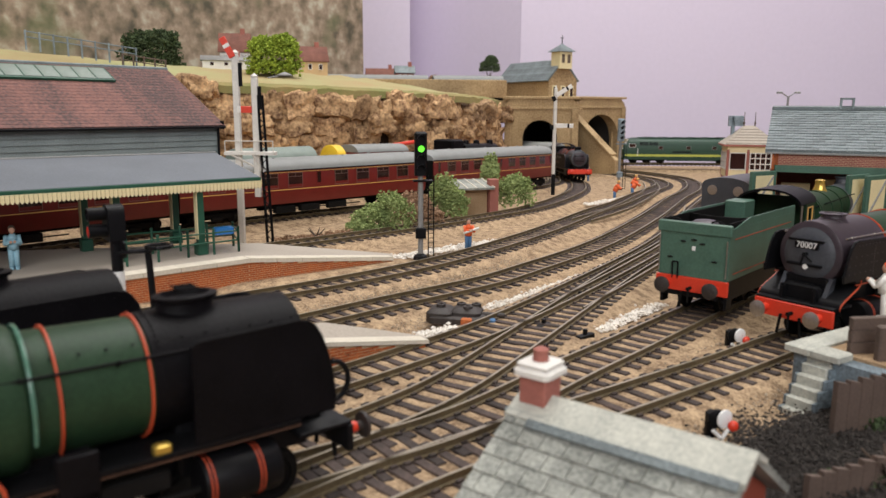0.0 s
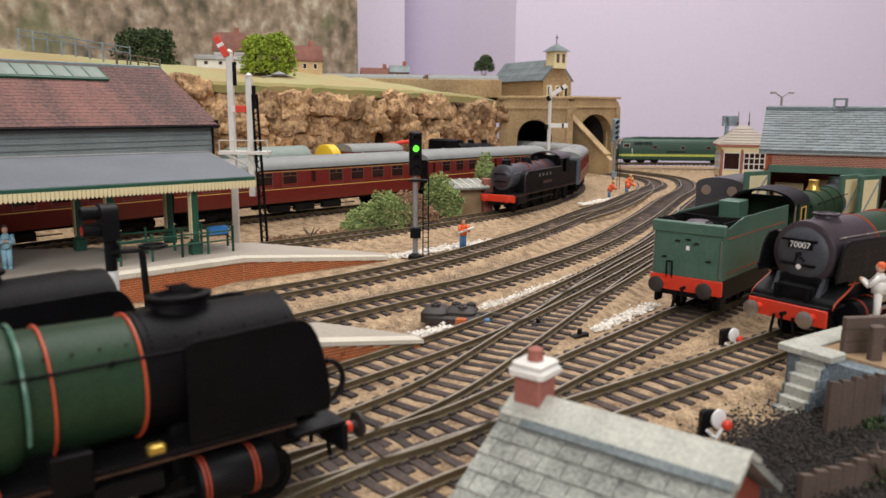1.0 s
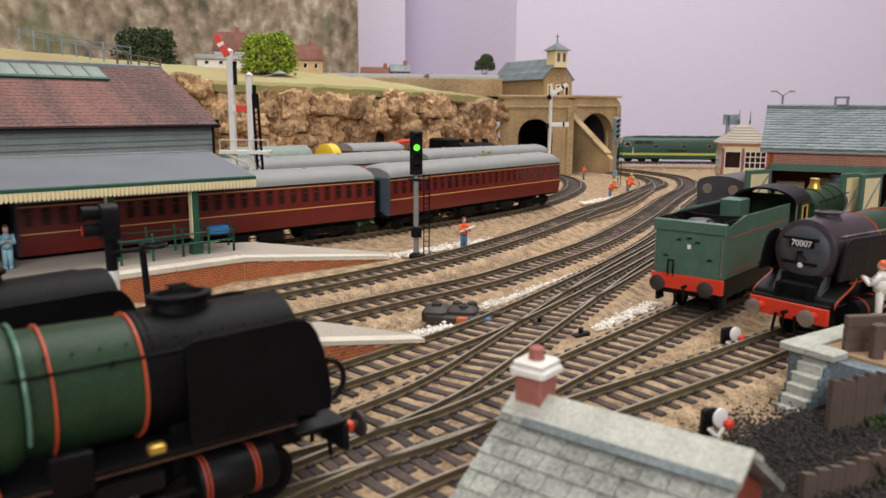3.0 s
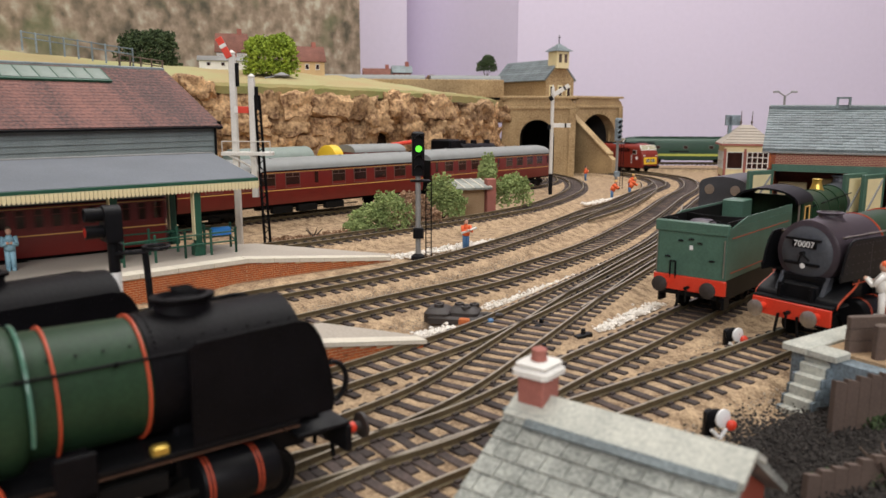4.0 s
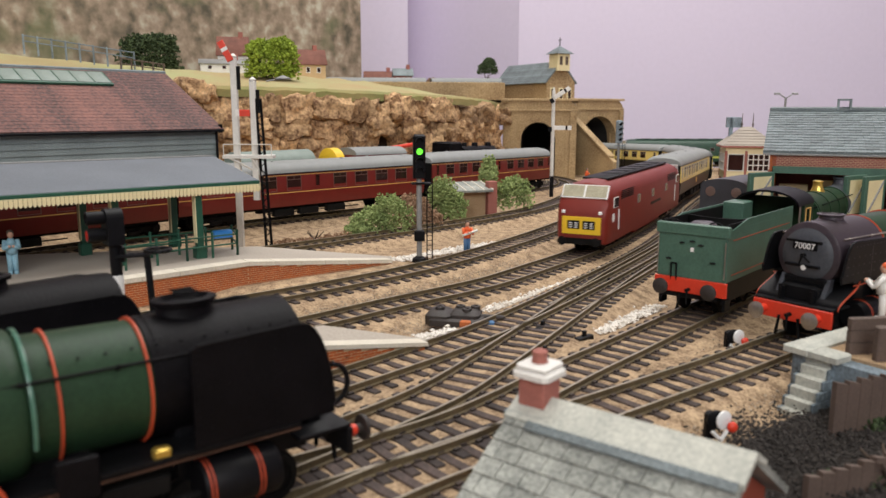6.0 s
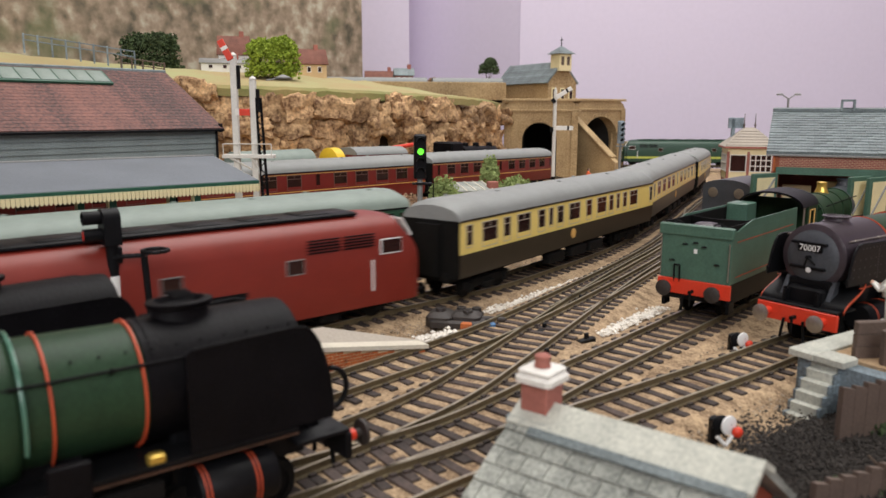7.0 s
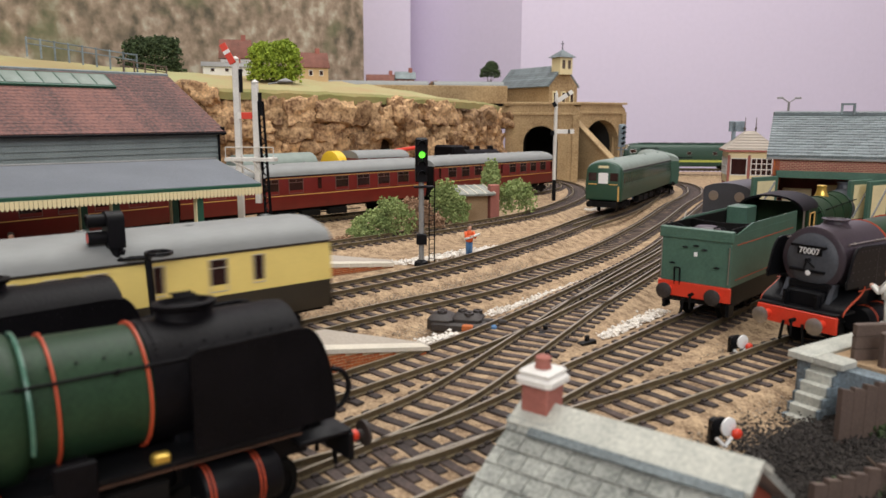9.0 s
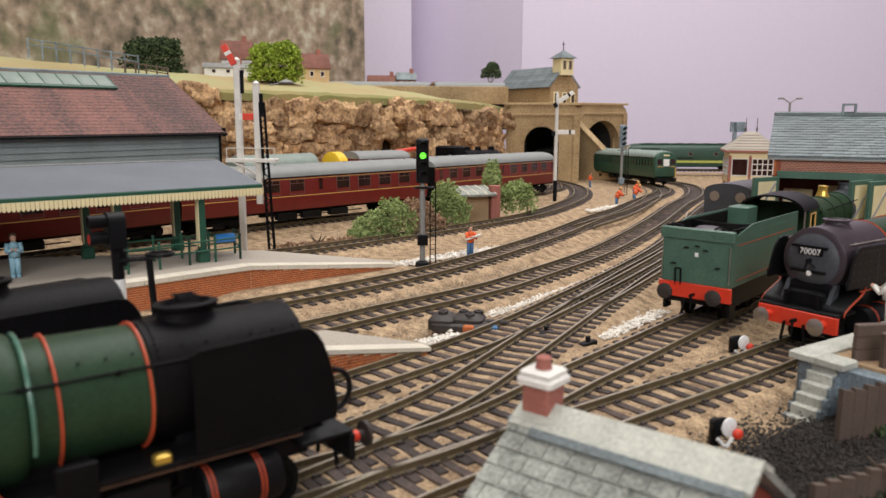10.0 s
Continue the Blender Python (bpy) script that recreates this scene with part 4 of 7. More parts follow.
    if cab:
        cx = back - 6
        bm = B()
        outer = [(17 * math.cos(math.pi * i / 12), 44 + 8 * math.sin(math.pi * i / 12)) for i in range(13)]
        inner = [(16.1 * math.cos(math.pi * i / 12), 43.6 + 7.3 * math.sin(math.pi * i / 12)) for i in range(12, -1, -1)]
        prism(bm, outer + inner, cx - 26, cx + 4)
        part("cab_roof", bm, "black", g)
        for s in (-1, 1):
            bm = B()
            for x0, x1, z0, z1 in ((cx - 14, cx + 4, footz, 33.5), (cx - 14, cx + 4, 42.0, 44.5), (cx - 14, cx - 11.5, 33.5, 42), (cx - 1.5, cx + 4, 33.5, 42)):
                quad_box(bm, x0, x1, min(s * 15.6, s * 16.6), max(s * 15.6, s * 16.6), z0, z1)
            side = part("cab_side", bm, cabm, g)
            bm = B()
            for q0, q1 in (((cx - 11, 33.8), (cx - 2, 33.8)), ((cx - 2, 33.8), (cx - 2, 41.7)), ((cx - 2, 41.7), (cx - 11, 41.7)), ((cx - 11, 41.7), (cx - 11, 33.8))):
                rod(bm, (q0[0], s * 16.7, q0[1]), (q1[0], s * 16.7, q1[1]), 0.4, n=6)
            part("window_frame", bm, "line", side)
            bm = B()
            rod(bm, (cx - 21, s * 16.2, footz), (cx - 21, s * 16.2, 44), 0.5, n=6)
            part("cab_pillar", bm, "steel", g)
        box_part("cab_front", cabm, g, cx + 3, cx + 4.2, -15.6, 15.6, footz, 46)
    if number:
        fnt = bpy.data.curves.new("number", "FONT")
        fnt.body, fnt.size, fnt.extrude, fnt.align_x, fnt.align_y = "70007", 3.5 * MM, 0.05 * MM, "CENTER", "CENTER"
        fnt.materials.append(M["plastic"])
        tmp = bpy.data.objects.new("number_plate", fnt)
        scene.collection.objects.link(tmp)
        me = bpy.data.meshes.new_from_object(tmp.evaluated_get(bpy.context.evaluated_depsgraph_get()))
        bpy.data.objects.remove(tmp)
        ob = new("smokebox_number", me)
        ob.parent = door
        ob.matrix_basis = Matrix.Translation(((fx + 2.75) * MM, 0, (zc + 3.6) * MM)) @ Matrix(((0, 0, 1, 0), (1, 0, 0, 0), (0, 1, 0, 0), (0, 0, 0, 1)))
        tagged(ob, "white smokebox number 70007")
        box_part("number_backing", "black", door, fx + 2.0, fx + 2.7, -5, 5, zc + 2.2, zc + 5.0)
        bm = B()
        lathe(bm, [(0, 1.1), (0.4, 1.1), (0.5, 0.3)], (fx + 2.2, 0, zc - 5.2), (1, 0, 0), 14)
        part("shed_plate", bm, "plastic", door)
    return g


def tender(name, label, m, side="tgreen"):
    """Seen from behind: the rear beam is at x = 0, the engine is ahead along +x."""
    t = thing(name, label, "tender")
    L = 88.0
    bm = B()
    for s in (-1, 1):
        quad_box(bm, 0.5, L, min(s * 15.6, s * 16.4), max(s * 15.6, s * 16.4), 17.5, 41)
        v = [(6, 41), (L, 41), (L, 44.5), (24, 44.5), (16, 43)]
        a = [bm.verts.new((x, s * 15.7, z)) for x, z in v]
        b = [bm.verts.new((x, s * 16.3, z)) for x, z in v]
        skin(bm, [a, b], True)
    body = part("tank_side", bm, side, t)
    box_part("rear_panel", side, t, -0.4, 0.8, -16.4, 16.4, 17.5, 38.2, 0.3)
    bm = B()
    soft_box(bm, -1.4, 1.2, -17.4, 17.4, 38, 43, 0.5)
    part("rear_flare", bm, side, t)
    for s in (-1, 1):
        box_part("tank_lining", "under", t, 1.0, L - 0.5, min(s * 14.9, s * 15.5), max(s * 14.9, s * 15.5), 34.5, 43.6)
        bm = B()
        rod(bm, (-1.2, s * 15.9, 19), (-1.2, s * 15.9, 36), 0.3, n=6)
        part("rear_handrail", bm, "steel", t)
    bm = B()
    n = 12
    v = [[bm.verts.new((28 + dx - 5 * math.sin(math.pi * i / n), -15 + 30 * i / n, z)) for i in range(n + 1)] for dx, z in ((0, 36), (0, 43.4), (0.8, 43.4), (0.8, 36))]
    for a, b in zip(v, v[1:] + v[:1]):
        for i in range(n):
            bm.faces.new((a[i], a[i + 1], b[i + 1], b[i]))
    part("coal_bulkhead", bm, "under", t)
    box_part("tool_box", side, t, 72, 86, 4, 15, 37, 46, 0.5)
    box_part("water_deck", "purple", t, 0.5, 26, -15.6, 15.6, 38.6, 39.4)
    box_part("coal_space", "coal", t, 26, L - 6, -15.6, 15.6, 34, 37)
    bm = B()
    lathe(bm, [(0, 6.0), (2.6, 6.0), (3.6, 4.6), (3.9, 0.4)], (11, 0, 39.2), (0, 0, 1), 22)
    part("filler_dome", bm, "boiler", t)
    for y in (-10, 10):
        bm = B()
        for k in range(8):
            a, b = math.pi * k / 8, math.pi * (k + 1) / 8
            rod(bm, (1.0, y + 3 * math.cos(a), 42.4 + 1.8 * math.sin(a)), (1.0, y + 3 * math.cos(b), 42.4 + 1.8 * math.sin(b)), 0.35, n=6)
        part("lifting_ring", bm, "black", t)
    for y, z in ((-4.5, 33.5), (-0.5, 35), (4.5, 34), (10.5, 26), (-10.5, 26)):
        bm = B()
        rod(bm, (-1.4, y - 1.2, z), (-1.4, y + 1.2, z), 0.35, n=6)
        rod(bm, (-0.4, y, z), (-1.5, y, z + 0.2), 0.4, n=6)
        part("lamp_iron", bm, "black", t)
    box_part("rear_label", "plastic", t, -0.6, -0.35, -1.0, 0.6, 30.0, 32.0)
    bm = B()
    for y in (6.6, 9.2):
        rod(bm, (-0.9, y, 16), (-1.4, y, 24), 0.4, n=6)
    rod(bm, (-1.4, 6.6, 24), (-1.4, 9.2, 24), 0.4, n=6)
    part("vacuum_pipe", bm, "black", t)
    box_part("buffer_beam", "red", t, -1.2, 0.6, -17.2, 17.2, 10.6, 17.4, 0.3)
    for s in (-1, 1):
        bm = B()
        rod(bm, (-1, s * 11.4, 13.6), (-4.6, s * 11.4, 13.6), 1.6, 1.4, 14)
        bf = part("buffer_stock", bm, "red", t)
        bm = B()
        lathe(bm, [(0, 1.2), (1.8, 1.2), (2.0, 3.6), (2.8, 3.7), (3.4, 2.4)], (-4.4, s * 11.4, 13.6), (-1, 0, 0), 20)
        part("buffer_head", bm, "rust", bf)
        box_part("tender_frame", "black", t, 2, L, min(s * 13.5, s * 14.5), max(s * 13.5, s * 14.5), 7, 17.5)
        for x in (15, 44, 72):
            bm = B()
            spoked(bm, x, s * 10, 7.0, 12)
            part("wheel", bm, "under", t)
        for z, q in ((20, 0.35), (36, 0.35)):
            box_part("lining", "orange", t, 6, L - 5, min(s * 16.35, s * 16.55), max(s * 16.35, s * 16.55), z, z + q)
        box_part("footstep", "black", t, 2, 8, min(s * 14.6, s * 16), max(s * 14.6, s * 16), 3.5, 9)
    bm = B()
    quad_box(bm, 0, L, -13, 13, 8, 17.5)
    rod(bm, (-1, 0, 12.5), (-4.5, 0, 12.5), 0.8)
    rod(bm, (-3.5, 0, 13), (-3.5, 0, 6), 0.5)
    rod(bm, (-1.5, 4, 10), (-1.5, 5, 3), 0.7)
    part("underframe", bm, "under", t)
    t.matrix_basis = m
    return t


def tank_loco():
    t = thing("tank_locomotive", "weathered black tank engine with red buffer beam", "locomotive")
    zc, r, f = 31.5, 11.2, 78.0
    bm = B()
    lathe(bm, [(0, r - 1.2), (0.8, r + 0.2), (3, r + 0.5), (22, r + 0.5), (22.3, r)], (f - 7, 0, zc), (-1, 0, 0), 32)
    part("smokebox", bm, "purple", t)
    bm = B()
    lathe(bm, [(-2.2, 1), (-1.8, 4.5), (-0.7, r - 2.8), (0.4, r - 1.8)], (f - 7, 0, zc), (-1, 0, 0), 32)
    door = part("smokebox_door", bm, "boiler", t)
    for z in (-3.5, 3.5):
        box_part("hinge_strap", "black", door, f - 6.2, f - 4.8, -7, 6, zc + z - 0.5, zc + z + 0.5)
    bm = B()
    lathe(bm, [(0, r), (84, r + 0.6)], (f - 29, 0, zc), (-1, 0, 0), 32)
    bl = part("boiler", bm, "boiler", t)
    for x in (28, 6, -12):
        bm = B()
        lathe(bm, [(0, r + 0.2), (0.1, r + 0.8), (1.2, r + 0.8), (1.3, r + 0.2)], (x, 0, zc), (-1, 0, 0), 32)
        part("boiler_band", bm, "redend", bl, "faded red boiler band")
    for x, rr, hh, nm in ((f - 17, 4.6, 5.0, "chimney"), (16, 5.4, 4.6, "dome"), (-8, 2.6, 4.6, "safety_valve")):
        bm = B()
        lathe(bm, [(-2, rr + 1.4), (0.8, rr), (hh - 1.5, rr - 0.4), (hh - 0.8, rr + (0.5 if nm == "chimney" else -0.8)), (hh, rr - 1.2)], (x, 0, zc + r), (0, 0, 1), 20)
        part(nm, bm, "sooty", t)
    for s in (-1, 1):
        # long side tank with a rounded front corner
        bm = B()
        pts = [(-34, 17), (-34, 36.6), (46, 36.6), (51, 35.6), (54.5, 33), (56, 29), (56, 17)]
        skin(bm, [[bm.verts.new((x, s * y, z)) for x, z in pts] for y in (9.0, 17.0)], True)
        tank = part("side_tank", bm, "sooty", t)
        bm = B()
        for q0, q1 in zip(pts[1:], pts[2:]):
            rod(bm, (q0[0], s * 16.9, q0[1]), (q1[0], s * 16.9, q1[1]), 0.5, n=6)
        part("tank_edge", bm, "boiler", tank)
        for k in range(4):
            box_part("lettering_bar", "postg", tank, 20 - k * 9, 22.6 - k * 9, min(s * 16.9, s * 17.15), max(s * 16.9, s * 17.15), 30, 32.8)
        box_part("emblem_bar", "lineold", tank, -10, 12, min(s * 16.9, s * 17.15), max(s * 16.9, s * 17.15), 22.5, 25.4)
        bm = B()
        for x0, x1, z0, z1 in ((-40, -34, 17, 44.5), (-58, -50, 17, 44.5), (-50, -40, 17, 30)):
            quad_box(bm, x0, x1, min(s * 15.6, s * 16.8), max(s * 15.6, s * 16.8), z0, z1)
        part("cab_side", bm, "sooty", t)
        box_part("bunker_side", "sooty", t, -79, -58, min(s * 15.5, s * 17.0), max(s * 15.5, s * 17.0), 17, 40, 0.4)
        box_part("running_plate", "black", t, -80, f, min(s * 8, s * 17.4), max(s * 8, s * 17.4), 16, 17)
        box_part("valance", "lineold", t, -80, f, min(s * 17.0, s * 17.5), max(s * 17.0, s * 17.5), 15.2, 15.9)
        bm = B()
        rod(bm, (f, s * 11.4, 13.5), (f + 4, s * 11.4, 13.5), 1.6, n=12)
        lathe(bm, [(0, 3.2), (0.8, 3.3), (1.2, 2.2)], (f + 4, s * 11.4, 13.5), (1, 0, 0), 16)
        part("buffer", bm, "red", t)
        for x in (38, 12, -14):
            bm = B()
            spoked(bm, x, s * 10, 9.8, 12)
            part("driving_wheel", bm, "under", t)
        for x in (-44, -68):
            bm = B()
            spoked(bm, x, s * 10, 6.2, 10)
            part("trailing_wheel", bm, "under", t)
        bm = B()
        spoked(bm, 62, s * 10, 6.2, 10)
        part("pony_wheel", bm, "under", t)
        bm = B()
        soft_box(bm, 52, 72, s * 14 - 3.5, s * 14 + 3.5, 8, 16, 0.8)
        rod(bm, (54, s * 15.5, 9.6), (-14, s * 15.5, 9.6), 0.9)
        part("cylinder", bm, "black", t)
        bm = B()
        rod(bm, (f - 10, s * 10.8, zc + 4), (50, s * 10.8, zc + 4), 0.4, n=6)
        part("handrail", bm, "steel", t)
    bm = B()
    outer = [(17 * math.cos(math.pi * i / 12), 44 + 7 * math.sin(math.pi * i / 12)) for i in range(13)]
    inner = [(16 * math.cos(math.pi * i / 12), 43.5 + 6.4 * math.sin(math.pi * i / 12)) for i in range(12, -1, -1)]
    prism(bm, outer + inner, -62, -32)
    part("cab_roof", bm, "boiler", t)
    for x in (-36, -58):
        box_part("cab_end", "sooty", t, x, x + 1, -15.6, 15.6, 17, 46)
    box_part("bunker_end", "sooty", t, -80.5, -79, -17, 17, 17, 40, 0.3)
    box_part("coal", "coal", t, -79, -59, -15, 15, 32, 38)
    box_part("buffer_beam", "red", t, f - 1.4, f + 0.4, -17, 17, 10.2, 16.6, 0.3)
    bm = B()
    quad_box(bm, -78, f - 2, -8, 8, 7, 16)
    soft_box(bm, f - 24, f - 8, -8, 8, 16, zc - r + 3, 0.8)
    part("frames", bm, "under", t)
    return t


def electric_unit(name, label, front):
    c = coach(name, label, 252, "egreen", "egreen", "roofgreen", SUBURB, line=None, endcol="egreen", group="electric unit cars")
    if front:
        h = 124
        e = front
        m = Matrix.Rotation(math.pi if e < 0 else 0, 4, "Z")
        bm = B()
        prof = [(-17.2, 12), (17.2, 12), (17.8, 24), (17.0, 41)] + [(16.6 * math.cos(math.pi * i / 10), 41 + 8.6 * math.sin(math.pi * i / 10)) for i in range(1, 10)] + [(-17.0, 41), (-17.8, 24)]
        rings = []
        for x, k in ((h, 1.0), (h + 3, 0.99), (h + 5, 0.95), (h + 5.8, 0.88)):
            rings.append([bm.verts.new(m @ Vector((x, y * k, 28 + (z - 28) * k))) for y, z in prof])
        skin(bm, rings, True)
        f = part("cab_front", bm, "egreen", c)
        for y0, y1, col in ((-4.6, 4.6, "plastic"), (-14.2, -6.5, "glass"), (6.5, 14.2, "glass")):
            box_part("cab_window", col, f, h + 5.2, h + 6.1, y0, y1, 31 if col == "glass" else 28.5, 38.6, 0.2, m)
        box_part("headcode_panel", "stcream", f, h + 4.6, h + 5.9, -5, 5, 43, 45.4, 0.2, m)
        for y in (-10, 10):
            box_part("hand_rail", "line", f, h + 5.6, h + 6.4, y - 4, y + 4, 27.4, 28.2, 0.0, m)
        box_part("air_pipe", "line", f, h + 5.4, h + 6.4, 14.2, 15.6, 12, 26, 0.3, m)
        bm = B()
        quad_box(bm, h, h + 6, -14, 14, 6, 11.5, m)
        for y in (-11.4, 11.4):
            p = m @ Vector((h + 6, y, 9))
            q = m @ Vector((h + 10, y, 9))
            rod(bm, p, q, 1.6)
            lathe(bm, [(0, 3), (0.8, 3), (1.1, 2)], q, q - p, 14)
        part("buffer_beam", bm, "under", c)
    return c


# trains that run
cream_train = [diesel("diesel_locomotive", "maroon diesel locomotive with yellow nose panel", 254, "sred", "black", "yellow")]
for w, lab in ((CORR, "cream and brown corridor coach with grey roof"), (OPEN, "cream and brown open coach with grey roof"), (BRAKE, "cream and brown brake coach with few windows")):
    cream_train.append(coach("railway_coach", lab, 262, "cream", "choc", "roofgrey", w, None, "cream train coaches", emblem=True))
maroon_train = [tank_loco()] + [coach("railway_coach", "maroon suburban coach with many doors and grey roof", 241, "maroon", "maroon", "roofgrey", SUBURB, "line", "maroon train coaches", endcol="endgrey") for _ in range(3)]
green_train = [electric_unit("electric_unit_car", "green electric unit car with grey-green roof", 0), electric_unit("electric_unit_car", "green electric unit driving car with yellow handrails", -1)]

# stock that stands
for i in range(3):
    c = coach("railway_coach", "maroon corridor coach standing on the carriage road", 266, "maroon", "maroon", "roofgrey", OPEN, "line", "standing maroon coaches")
    c.matrix_basis = TA.on(TA.near(52, 893) - i * 268, 95)
d = diesel("diesel_locomotive", "dark green diesel locomotive with pale green band", 262, "dgreen", "dgreen", None, "lime")
d.matrix_basis = TD.on(TD.near(475, 1488), 80)

fg = steam_loco("steam_locomotive", "green steam engine with black smoke deflectors and orange bands", "green", "sooty", "green", "orange", chim=-33.6, smoke_len=36, r=13.2, zc=34.8, footz=21.3, defx=-38.7, hand="sooty", bands=(0.6, 18), cylm="black", front_beam="black", stock="red", chx=1.35)
fg.matrix_basis = at(-32.3, 190.5, 0, 38.3)
bm = B()
lathe(bm, [(0, 12.6), (0.3, 14.4), (1.2, 15.2), (3, 15.5), (70, 15.5), (70.4, 14.0)], (-68.6, 0, 34.8), (-1, 0, 0), 40)
fbx = part("firebox", bm, "green", fg)
# pipe ring on the firebox edge, coloured paler to stand for its highlight
bm = B()
rings = []
for k in range(29):
    a = math.pi * (-0.12 + 1.24 * k / 28)
    o = Vector((0, -math.cos(a), math.sin(a)))
    rings.append([bm.verts.new(Vector((-68.2, 0, 34.8)) + o * (14.8 + 0.5 * math.cos(q * math.pi / 4)) + Vector((0.5, 0, 0)) * math.sin(q * math.pi / 4)) for q in range(8)])
skin(bm, rings, True)
part("firebox_pipe", bm, "pipeteal", fbx, "green pipe round the firebox edge with its highlight painted in")
bm = B()
for y in (-6.2, 0, 6.2):
    rod(bm, (-31, y * 0.35, 53.0), (-36, y * 0.35, 53.0), 0.3, n=6)
part("chimney_bar", bm, "sooty", fg)
box_part("lubricator", "brass", fg, -47.4, -43.6, -16.8, -14.2, 22.2, 24.2, 0.5)
box_part("oil_box", "sooty", fg, -66, -58, -17.6, -15.6, 18.5, 27.0, 0.4)
bm = B()
for k in range(26):
    p = Vector((-12 - k * 5.2, -9.6, 44.5))
    rod(bm, p, p + Vector((0, -0.25, 0.25)), 0.3, n=6)
for k in range(30):
    a = math.pi * (0.02 + 0.96 * k / 29)
    p = Vector((-43.4, -13.8 * math.cos(a), 34.8 + 13.8 * math.sin(a)))
    rod(bm, p, p + Vector((0, -0.2 * math.cos(a), 0.2 * math.sin(a))), 0.28, n=6)
part("rivets", bm, "sooty", fg)
for x in (-88, -114):
    bm = B()
    n = 14
    pts = [(x + 13.5 * math.cos(math.pi * k / n), 21.5 + 8.5 * math.sin(math.pi * k / n)) for k in range(n + 1)]
    a = [bm.verts.new((q[0], -16.8, q[1])) for q in pts]
    b = [bm.verts.new((q[0], -10.0, q[1])) for q in pts]
    skin(bm, [a, b], True)
    sp = part("splasher", bm, "green", fg)
    bm = B()
    for q0, q1 in zip(pts, pts[1:]):
        rod(bm, (q0[0], -16.9, q0[1]), (q1[0], -16.9, q1[1]), 0.45, n=6)
    part("splasher_edge", bm, "orange", sp)
bm = B()
rings = []
for k in range(13):
    a0 = -math.pi / 2 + math.pi * k / 12
    c = Vector((-3 + 4.5 * math.cos(a0), -12.5, 27.5 + 5.0 * math.sin(a0)))
    o = Vector((math.cos(a0), 0, math.sin(a0)))
    rings.append([bm.verts.new(c + o * 0.7 * math.cos(q * math.pi / 4) + Vector((0, 0.7, 0)) * math.sin(q * math.pi / 4)) for q in range(8)])
skin(bm, rings, True)
part("brake_hose", bm, "black", fg)
fb = steam_loco("steam_locomotive", "black steam engine on the crossing road", "sooty", "sooty", "sooty", "black", chim=-42, front_beam="black", smoke_len=52, r=13.0, zc=34.0, hand="sooty", cylm="black", chx=1.35)
fb.matrix_basis = at(-88, 222, 0, 40)
br = steam_loco("steam_locomotive", "dark steam engine numbered 70007 with red buffer beam", "green", "boiler", "green", "orange", number=True, chim=-25, zc=36.6, r=12.9, smoke_len=35.5, footz=26.5, cylm="black", rise=True, dtop=43.0, chh=0.5, bands=(0.6, 26, 52, 78))
br.matrix_basis = at(141.5, 301.5, -0.4, 215.5)
td = tender("tender", "dark green tender with red rear buffer beam", S1.on(S1.near(115, 347), 8))
eng = steam_loco("steam_locomotive", "green steam engine with brass valve cover half inside the shed", "green", "purple", "green", "green", deflect=None, chim=-14, bigdome=False, r=11.5, hand="sooty")
eng.matrix_basis = S1.on(S1.near(115, 347) + 92 + 178, 20)
bm = B()
lathe(bm, [(-1, 4.5), (1.5, 3.4), (4.5, 2.8), (6.0, 3.2), (6.4, 2.4)], (-76, 0, 43.6), (0, 0, 1), 18)
part("safety_valve_cover", bm, "brass", eng)
bm = B()
for y, z, q in ((-4, 36, 1.6), (-1, 38, 1.4), (3, 36, 1.2), (5, 33, 1.2)):
    rod(bm, (-154, y, z), (-156, y, z), q, n=12)
part("gauge", bm, "plastic", eng)
bm = B()
for y, z in ((0, 36), (2, 33), (-2, 32), (4, 36)):
    rod(bm, (-155, y, z), (-158, y + 1.5, z - 5), 0.6, n=6)
part("regulator", bm, "red", eng)


